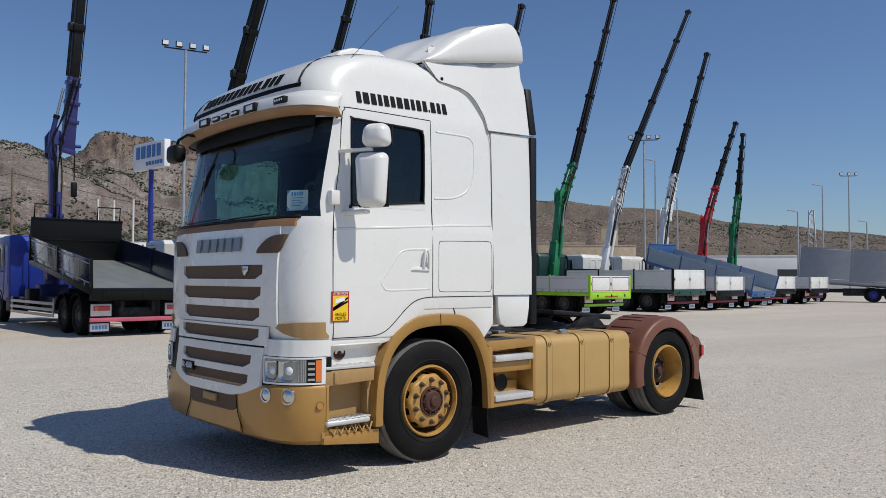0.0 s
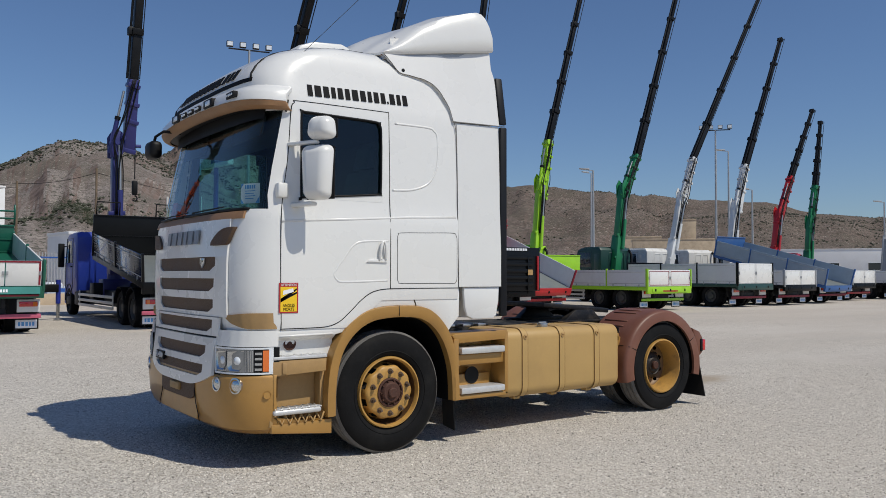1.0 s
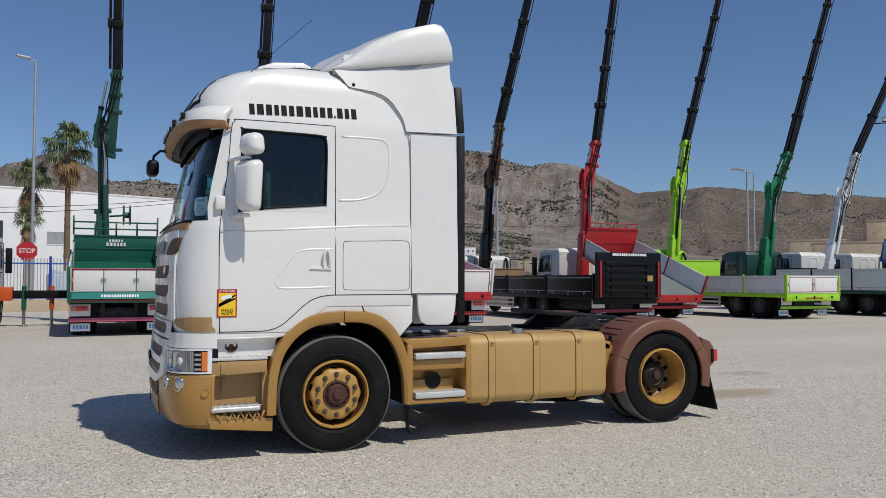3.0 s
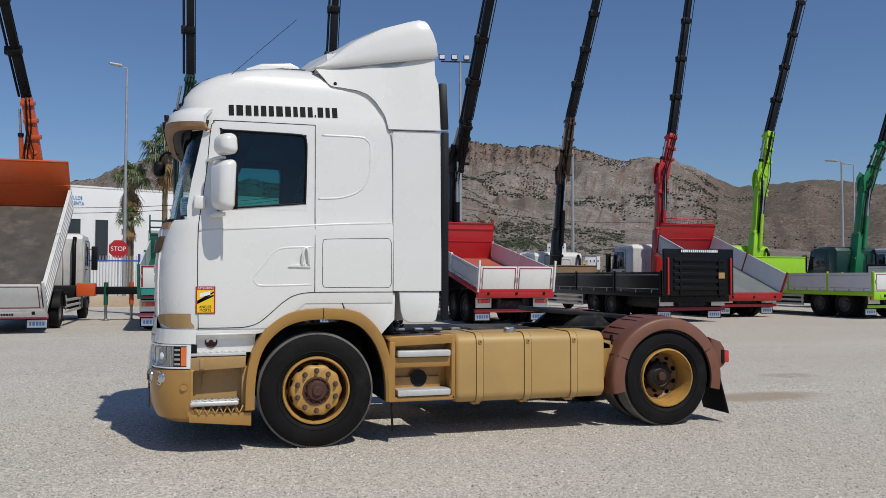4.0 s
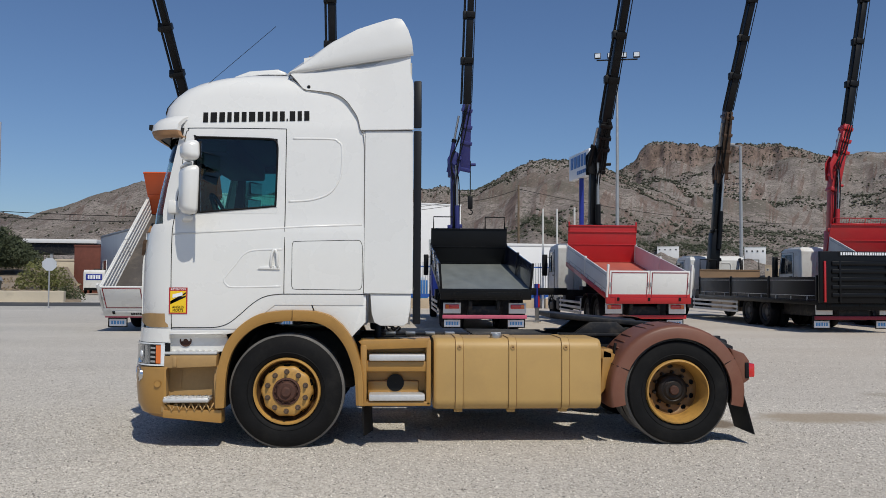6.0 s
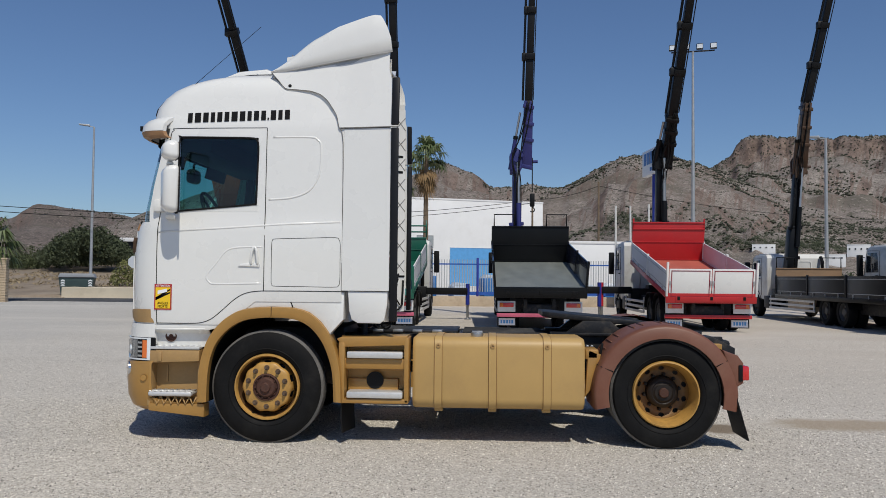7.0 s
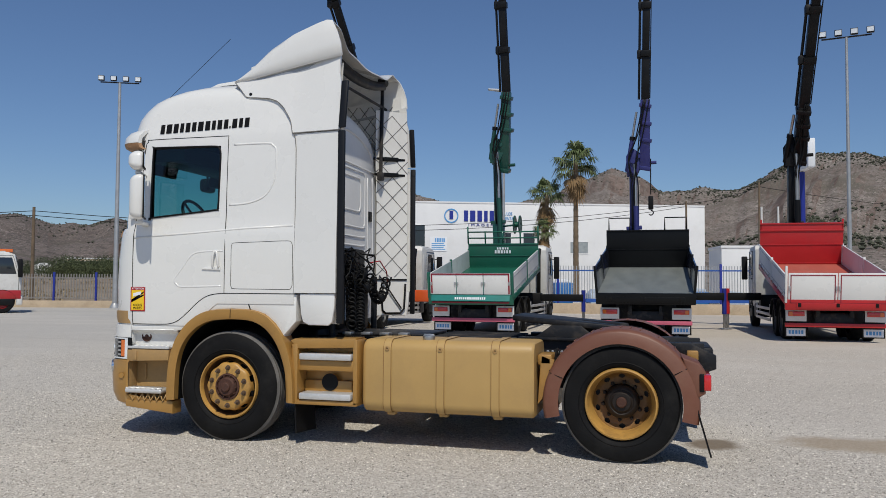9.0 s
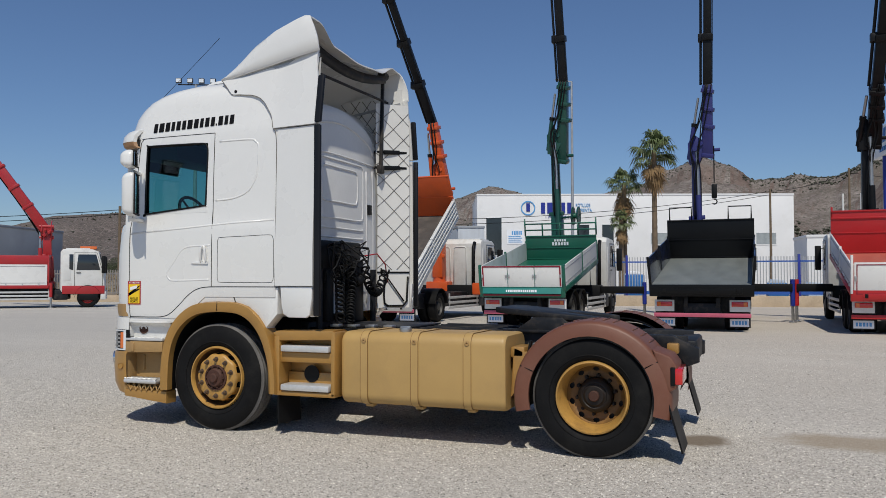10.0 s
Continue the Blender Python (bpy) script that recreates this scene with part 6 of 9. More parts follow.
for sg in (-1, 1):
    x1 = 1.33
    # recessed step box between arch and tank
    bm = bm_new()
    box(bm, .67, x1, sg * 1.02, sg * .99, .39, 1.0)
    sb = part("step_box", bm, GOLD, truck, "gold side step box")
    bm = bm_new()
    prism(bm, [(.655, .98), (.70, 1.0), (1.32, 1.015), (1.30, .925), (.72, .905)], sg * 1.235, sg * .99, bevel=.012)
    part("box_top", bm, GOLD, sb)
    for c, e in (((1.285, x1, sg * 1.235, sg * .99, .39, 1.0), .012), ((.675, .735, sg * 1.24, sg * .99, .385, .95), .012), ((.68, x1, sg * 1.235, sg * 1.0, .385, .43), .012), ((.72, x1 - .03, sg * 1.21, sg * 1.0, .70, .80), .014), ((.74, 1.22, sg * 1.08, sg * 1.0, .43, .60), .01)):
        bm = bm_new()
        box(bm, *c, e)
        part("box_panel", bm, GOLD, sb)
    for z in (.835, .467):
        bm = bm_new()
        box(bm, .755, 1.275, sg * 1.255, sg * 1.06, z - .03, z + .03, .012)
        part("step_tread", bm, ALU, sb, "pale aluminium step")
    bm = bm_new()
    lathe(bm, [(.082, sg * .0), (.082, sg * .004), (.001, sg * .004)], (1.0, sg * 1.083, .585), "y", 28)
    part("pipe_hole", bm, BLACK, sb)
    # tank with rounded corners and straps
    a0, a1 = 1.36, 2.955
    y0, y1, z0, z1, r = 1.165, .50, .335, 1.005, .10
    sec = []
    for cx, cz, st in ((y0 - r, z0 + r, -90), (y0 - r, z1 - r, 0), (y1 + r, z1 - r, 90), (y1 + r, z0 + r, 180)):
        for k in range(7):
            a = radians(st + 15 * k)
            sec.append((cx + r * math.cos(a), cz + r * math.sin(a)))
    bm = bm_new()
    rows = []
    for x, q in ((a0, .955), (a0 + .012, .985), (a0 + .035, 1), (a1 - .035, 1), (a1 - .012, .985), (a1, .955)):
        rows.append([(x, sg * ((y0 + y1) / 2 + (b - (y0 + y1) / 2) * q), (z0 + z1) / 2 + (c - (z0 + z1) / 2) * q) for b, c in sec + sec[:1]])
    grid_skin(bm, rows)
    bm.faces.new(bm.verts[0:len(sec)])
    bm.faces.new(bm.verts[-len(sec) - 1:-1])
    bmesh.ops.remove_doubles(bm, verts=bm.verts[:], dist=.0005)
    bmesh.ops.recalc_face_normals(bm, faces=bm.faces[:])
    tank = part("fuel_tank", bm, GOLD_TANK, truck, "gold painted fuel tank")
    for x in (1.60, 2.105, 2.61):
        bm = bm_new()
        rows = [[(x + d, sg * ((y0 + y1) / 2 + (b - (y0 + y1) / 2) * 1.025), (z0 + z1) / 2 + (c - (z0 + z1) / 2) * 1.02) for d in (-.034, -.02, .02, .034)] for b, c in sec + sec[:1]]
        grid_skin(bm, rows)
        box(bm, x - .04, x + .04, sg * .97, sg * 1.05, .30, .34, .008)
        sp = part("tank_strap", bm, GOLD_TANK, tank, "gold strap with dark rubber edges")
        bm = bm_new()
        for d in (-.036, .036):
            tube(bm, [(x + d, sg * ((y0 + y1) / 2 + (b - (y0 + y1) / 2) * 1.022), (z0 + z1) / 2 + (c - (z0 + z1) / 2) * 1.018) for b, c in sec[2:18]], .0026, 5)
        part("strap_edge", bm, GOLD_DEEP, sp)
        bm = bm_new()
        lathe(bm, [(.022, 0), (.022, sg * .012), (.010, sg * .014), (.009, sg * .004), (.001, sg * .004)], (x, sg * 1.168, .925), "y", 14)
        part("strap_bolt", bm, GOLD_MATT, sp)
    bm = bm_new()
    lathe(bm, [(.05, 0), (.058, .03), (.055, .05), (.02, .055), (.001, .055)], (1.96, sg * 1.03, .992), "z", 18)
    beam(bm, (1.91, sg * 1.03, 1.05), (2.01, sg * 1.03, 1.05), .02, .016, .004)
    part("filler_cap", bm, STEEL, tank, "steel filler cap")
    if sg > 0:
        # the off side hangs lower, hidden behind the frame
        sb.location.z = tank.location.z = -.15
    bm = bm_new()
    box(bm, 2.97, 3.10, sg * 1.05, sg * .75, .80, .90, .02)
    prism(bm, [(2.97, .45), (3.05, .55), (3.12, .85), (3.0, .90)], sg * 1.05, sg * .98, "y", .01)
    part("battery_bracket", bm, GOLD, truck)
    # front mud flap behind the front wheel
    bm = bm_new()
    grid_skin(bm, [[(.695 + .26 * q + .012 * (z < .2), sg * (1.205 - q), z) for z in (.11, .28, .47)] for q in (0, .14, .28)], (.012, 0, 0))
    part("mud_flap", bm, BLACK, truck)

    # rear wing: bowed brown shell with bracket ribs
    OUT = []
    C, RX, RZ = (3.69, .50), .665, .645
    for k in range(29):
        a = radians(193 - k * (206 / 28))
        OUT.append((C[0] + RX * math.cos(a), C[1] + RZ * math.sin(a)))
    bm = bm_new()
    rows = []
    for x, z in OUT:
        ix, iz = C[0] + (x - C[0]) * .785, C[1] + (z - C[1]) * .80
        rows.append([(x, sg * .60, z), (x, sg * 1.08, z), (C[0] + (x - C[0]) * .992, sg * 1.15, C[1] + (z - C[1]) * .992), (C[0] + (x - C[0]) * .975, sg * 1.178, C[1] + (z - C[1]) * .975), (C[0] + (x - C[0]) * .945, sg * 1.193, C[1] + (z - C[1]) * .945), (ix, sg * 1.195, iz), (ix, sg * 1.165, iz)])
    grid_skin(bm, rows)
    bmesh.ops.recalc_face_normals(bm, faces=bm.faces[:])
    wing = part("rear_wing", bm, BROWN, truck, "brown plastic rear wheel wing", smooth=45)
    # black sheet added inside the wing as the shade between it and the tyre
    bm = bm_new()
    grid_skin(bm, [[(C[0] + (x - C[0]) * .90, sg * y, C[1] + (z - C[1]) * .90) for y in (.55, .9, 1.16)] for x, z in OUT], (0, 0, .008))
    part("wing_liner", bm, BLACK, wing, "black sheet added to darken the gap over the tyre")
    bm = bm_new()
    for k in (7, 8, 9, 11, 12, 14, 15, 16, 18, 19, 20):
        x, z = OUT[k]
        tube(bm, [(C[0] + (x - C[0]) * 1.004, sg * y, C[1] + (z - C[1]) * 1.004) for y in (.66, .9, .99)], .007, 6)
    part("wing_rib", bm, BROWN, wing)
    for k in (5, 22):
        bm = bm_new()
        x, z = OUT[k]
        tube(bm, [(C[0] + (x - C[0]) * 1.002, sg * y, C[1] + (z - C[1]) * 1.002) for y in (.62, 1.09)] + [(C[0] + (x - C[0]) * .968, sg * 1.187, C[1] + (z - C[1]) * .968), (C[0] + (x - C[0]) * .79, sg * 1.198, C[1] + (z - C[1]) * .805)], .004, 5)
        part("wing_joint", bm, BLACK, wing)
    bm = bm_new()
    for k in (3, 6):
        x, z = OUT[k]
        beam(bm, (x - .012, sg * .98, z - .04), (x + .02, sg * .98, z + .12), .05, .02, .006)
    part("wing_clip", bm, BLACK, wing)
    # rear flap, lamp
    bm = bm_new()
    prism(bm, [(4.305, .52), (4.32, .52), (4.435, .10), (4.42, .10)], sg * 1.185, sg * .74)
    part("mud_flap", bm, BLACK, truck)
    bm = bm_new()
    prism(bm, [(4.20, .92), (4.34, .87), (4.39, .80), (4.39, .62), (4.33, .58), (4.29, .60)], sg * 1.185, sg * .72, "y", .02)
    lampb = part("lamp_bracket", bm, BROWN, truck, "brown plastic tail lamp carrier")
    bm = bm_new()
    box(bm, 4.372, 4.435, sg * 1.195, sg * .80, .645, .775, .012)
    part("tail_lamp", bm, RED_LENS, lampb, "red tail lamp")
    bm = bm_new()
    box(bm, 4.34, 4.378, sg * 1.198, sg * .79, .635, .785, .008)
    part("tail_lamp_frame", bm, BLACK, lampb)

# fifth wheel and deck
bm = bm_new()
prism(bm, [(2.62, -.34), (2.72, -.42), (3.25, -.44), (3.62, -.40), (3.72, -.30), (3.30, -.08), (3.18, 0), (3.30, .08), (3.72, .30), (3.62, .40), (3.25, .44), (2.72, .42), (2.62, .34)], 0, .055, "z", .012)
for v in bm.verts:
    v.co.z += 1.165 - (v.co.x - 2.62) * .085
fw = part("fifth_wheel_plate", bm, CHASSIS, truck, "dark greasy fifth-wheel plate")
for y in (-.40, .40):
    bm = bm_new()
    prism(bm, [(2.85, 1.005), (3.45, 1.005), (3.30, 1.13), (3.02, 1.13)], y - .05, y + .05, "y", .01)
    box(bm, 2.70, 3.60, y - .08, y + .08, .985, 1.012, .004)
    part("fifth_wheel_stand", bm, CHASSIS, truck)
bm = bm_new()
box(bm, .80, 1.75, -.42, .42, .99, 1.012, .004)
deck = part("deck_plate", bm, CHASSIS, truck, "dark chequered deck plate")
for x0 in (.9, 1.1, 1.3, 1.5):
    bm = bm_new()
    box(bm, x0, x0 + .1, -.55, -.45, 1.0, 1.03, .006)
    part("deck_clip", bm, STEEL, deck)
bm = bm_new()
box(bm, 1.76, 2.6, -.6, .6, .95, .975)
part("chassis_cover", bm, CHASSIS, truck)
for k in range(6):
    bm = bm_new()
    rod(bm, (1.8, -.5 + k * .2, .99), (2.65, -.45 + k * .18, .985), .012)
    part("air_pipe", bm, CHASSIS, truck)
bm = bm_new()
box(bm, 4.32, 4.50, -.42, .42, .74, .95, .03)
prism(bm, [(3.95, .99), (4.30, .99), (4.52, .88), (4.52, .76), (4.42, .72), (4.30, .85), (3.95, .93)], -.5, -.38, "y", .01)
prism(bm, [(3.95, .99), (4.30, .99), (4.52, .88), (4.52, .76), (4.42, .72), (4.30, .85), (3.95, .93)], .38, .5, "y", .01)
part("rear_crossbeam", bm, CHASSIS, truck, "dark sloping rear cross beam")
bm = bm_new()
box(bm, 4.26, 4.36, -.62, -.52, .84, .93, .012)
part("coupling_bracket", bm, GOLD, truck)
for k in range(8):
    bm = bm_new()
    lathe(bm, [(.018, 0), (.018, -.014), (.008, -.018), (.001, -.018)], (2.98 + (k % 4) * .045, -.422, .80 + (k // 4) * .07), "y", 10)
    part("frame_bolt", bm, STEEL, truck)

# air lines and coils behind the cab
bm = bm_new()
box(bm, .735, .83, -.66, .30, 1.55, 1.90, .03)
box(bm, .74, .90, -.60, -.45, 1.05, 1.6, .03)
box(bm, .74, .88, .05, .28, 1.02, 1.7, .03)
part("coupling_panel", bm, BLACK, truck, "black air coupling panel")


def coil(p, q, sag, r, turns, wire, n=12):
    bm = bm_new()
    pts = []
    m = int(turns * n)
    for k in range(m + 1):
        t = k / m
        c = Vector(p).lerp(Vector(q), t) + Vector((0, 0, -sag * 4 * t * (1 - t)))
        a = 2 * math.pi * turns * t
        pts.append(c + Vector((r * math.cos(a), r * .35 * math.cos(a + 1), r * math.sin(a))))
    tube(bm, pts, wire, 5)
    return bm


for p, q, sag in (((.90, -.35, 1.72), (.95, -.42, 1.06), -.02), ((.90, -.05, 1.70), (1.0, -.30, 1.06), .06), ((.90, .20, 1.68), (.98, .62, 1.60), .30), ((.88, -.15, 1.78), (.92, .1, 1.5), .15)):
    part("air_coil", coil(p, q, sag, .045, 15, .011), BLACK, truck, "black coiled air line", smooth=60)
random.seed(4)
for k in range(12):
    bm = bm_new()
    y0 = -.5 + random.random() * .7
    pts = [(.85, y0, 1.85)]
    for j in range(5):
        pts.append((.86 + random.random() * .14, y0 + (random.random() - .5) * .35, 1.80 - j * .10 + random.random() * .12))
    tube(bm, pts, .009, 5)
    part("cable", bm, BLACK, truck, smooth=60)
bm = bm_new()
tube(bm, [(.88, .25, 1.75), (.93, .50, 1.78), (.95, .68, 1.66), (.95, .75, 1.45)], .008, 5)
part("cable", bm, RED_PAINT, truck, "red air line")
for y in (-.62, .62):
    bm = bm_new()
    rod(bm, (.82, y, .9), (.82, y, 1.6), .035)
    part("cab_strut", bm, CHASSIS, truck)

# ---------------------------------------------------------------- parked crane trucks
def paint(name, col, rough=.42):
    dark = max(col) < .03
    return mat(name, col, rough, var=.08, coat=0 if dark else .2, spec=.2 if dark else .5, dirt=tuple(c * .6 + (.006 if dark else .02) for c in col), dirt_amount=.35, dirt_scale=1.6)


GREEN = paint("green paint", (.006, .105, .065))
CRANE_GREEN = paint("crane green paint", (.004, .062, .046))
DKGREEN = paint("deep green crane paint", (.012, .185, .070))
NAVY = mat("glossy navy paint", (.008, .013, .040), .22, var=.15, coat=.6, dirt=(.03, .03, .04), dirt_amount=.3)
BLUE = paint("cab blue paint", (.015, .045, .34))
CRANE_BLUE = paint("crane blue paint", (.022, .025, .15))
ORANGE = paint("orange paint", (.62, .088, .014))
LIME = paint("lime paint", (.32, .62, .02))
CRANE_WHITE = paint("crane white paint", (.68, .69, .69))
RED_BRIGHT = paint("bright red paint", (.46, .014, .018))
BLACK_BED = paint("black bed paint", (.0055, .006, .007), .35)
CRANE_BROWN = paint("brown crane paint", (.085, .045, .025))
TIP_BLUE = paint("tipper blue paint", (.035, .12, .33))
PALE_BLUE = paint("pale blue grey side", (.36, .43, .50))
PLANK = mat("weathered timber", (.24, .15, .085), .8, var=.25, stretch=(.4, 6, 1))
BODY_GREY = paint("tipper grey paint", (.27, .29, .33))
TEAL = paint("pale teal paint", (.02, .20, .17))
DKCAB = paint("dark green cab paint", (.010, .050, .042))


def make_wheel_meshes(rim_mat):
    bm = bm_new()
    lathe(bm, [(.30, .03), (.33, .0), (.46, .0), (.50, .04), (.515, .07), (.515, .24), (.50, .28), (.32, .30)], seg=32, axis="x")
    ty = finish(bm, "tyre")
    ty.materials.append(RUBBER)
    bm = bm_new()
    lathe(bm, [(.30, .03), (.285, .02), (.27, .06), (.25, .12), (.16, .12), (.13, .05), (.001, .05)], seg=28, axis="x")
    ri = finish(bm, "rim")
    ri.materials.append(rim_mat)
    return ty, ri


WHEEL_SETS = {}


def far_wheel(parent, x, y, sg, rim_mat):
    """A wheel with tyre and rim; its outer face looks along -x for sg < 0."""
    if rim_mat.name not in WHEEL_SETS:
        WHEEL_SETS[rim_mat.name] = make_wheel_meshes(rim_mat)
    ty, ri = WHEEL_SETS[rim_mat.name]
    w = new("wheel", ty)
    w.parent = parent
    w.matrix_basis = Matrix.Translation((x, y, .515)) @ (Matrix.Identity(4) if sg < 0 else pose(0, 0, 0, 0, 0, 180))
    r = new("rim", ri)
    r.parent = w


def far_cab(t, y, col, z0=.75, h=2.25, w=2.45, d=2.1, intake=True):
    """A cab, from y to y+d, facing +y, with glass on the sides, rear quarter and front."""
    bm = bm_new()
    prof = [(y, z0 + .15), (y, z0 + h - .15), (y + .12, z0 + h), (y + d * .72, z0 + h), (y + d * .86, z0 + h - .12), (y + d * .98, z0 + h * .48), (y + d, z0 + h * .42), (y + d, z0), (y + .1, z0)]
    prism(bm, prof, -w / 2, w / 2, "x", .07)
    cab = part("cab", bm, col, t)
    for sg in (-1, 1):
        bm = bm_new()
        prism(bm, [(y + d * .36, z0 + h * .52), (y + d * .40, z0 + h * .88), (y + d * .80, z0 + h * .88), (y + d * .90, z0 + h * .52)], sg * (w / 2 - .01), sg * (w / 2 + .008), "x", .004)
        part("window", bm, GLASS_FAR, cab)
        bm = bm_new()
        tube(bm, [(sg * (w / 2 + .003), y + d * a, z0 + h * b) for a, b in ((.32, .1), (.32, .92), (.82, .92), (.95, .5), (.95, .1))], .010, 5)
        part("door_gap", bm, BLACK, cab)
        bm = bm_new()
        box(bm, sg * (w / 2 + .05), sg * (w / 2 + .26), y + d * .93, y + d * 1.02, z0 + h * .45, z0 + h * .85, .03)
        beam(bm, (sg * w / 2, y + d * .9, z0 + h * .8), (sg * (w / 2 + .15), y + d * .97, z0 + h * .8), .03, .03)
        part("mirror", bm, BLACK, cab)
    for x in (-.34, .34):
        bm = bm_new()
        tube(bm, [(x - .26, y - .004, z0 + .35), (x - .26, y - .004, z0 + h - .35), (x - .2, y - .004, z0 + h - .28), (x + .2, y - .004, z0 + h - .28), (x + .26, y - .004, z0 + h - .35), (x + .26, y - .004, z0 + .35)], .022, 6)
        part("pressed_rib", bm, col, cab)
    bm = bm_new()
    box(bm, -w / 2 + .12, w / 2 - .12, y + .25, y + d * .66, z0 + h - .01, z0 + h + .05, .025)
    part("roof_panel", bm, col, cab)
    for sg in (-1, 1):
        bm = bm_new()
        box(bm, sg * (w / 2 - .02), sg * (w / 2 + .012), y + .14, y + .50, z0 + .62, z0 + h - .34, .01)
        part("side_panel", bm, col, cab)
        bm = bm_new()
        box(bm, sg * (w / 2 - .25), sg * (w / 2 + .01), y + d * .42, y + d * .86, z0 - .38, z0 - .06, .03)
        part("step_box", bm, BLACK, cab)
        bm = bm_new()
        tube(bm, [(sg * (w / 2 + .03), y + d * .36, z0 + h * .46), (sg * (w / 2 + .03), y + d * .46, z0 + h * .46)], .022, 6)
        part("door_handle", bm, BLACK, cab)
    if intake:
        bm = bm_new()
        tube(bm, [(w / 2 - .25, y - .22, z0 - .1), (w / 2 - .25, y - .22, z0 + h * .85), (w / 2 - .25, y - .05, z0 + h * .95)], .07, 8)
        part("air_intake", bm, BLACK, cab)
    else:
        for sg in (-1, 1):
            bm = bm_new()
            prism(bm, [(y + d * .20, z0 + h * .54), (y + d * .20, z0 + h * .88), (y + d * .29, z0 + h * .88), (y + d * .29, z0 + h * .52)], sg * (w / 2 - .01), sg * (w / 2 + .014), "x", .004)
            part("window", bm, GLASS_FAR, cab)
    bm = bm_new()
    prism(bm, [(y + d * .875, z0 + h * .90), (y + d * .99, z0 + h * .50), (y + d * 1.0, z0 + h * .50), (y + d * .885, z0 + h * .90)], -w / 2 + .12, w / 2 - .12, "x")
    part("windscreen", bm, GLASS_FAR, cab)
    bm = bm_new()
    box(bm, -w / 2, w / 2, y + d - .2, y + d + .06, z0 - .35, z0 + .1, .04)
    part("front_bumper", bm, col, cab)
    for sg in (-1, 1):
        bm = bm_new()
        rows = []
        for k in range(13):
            a = radians(180 - 15 * k)
            rows.append([(sg * x, y + d * .62 + .62 * math.cos(a), .52 + .60 * math.sin(a)) for x in (w / 2 - .35, w / 2 + .02)])
        grid_skin(bm, rows, (0, 0, .03))
        part("front_wing", bm, BLACK, cab)
    return cab


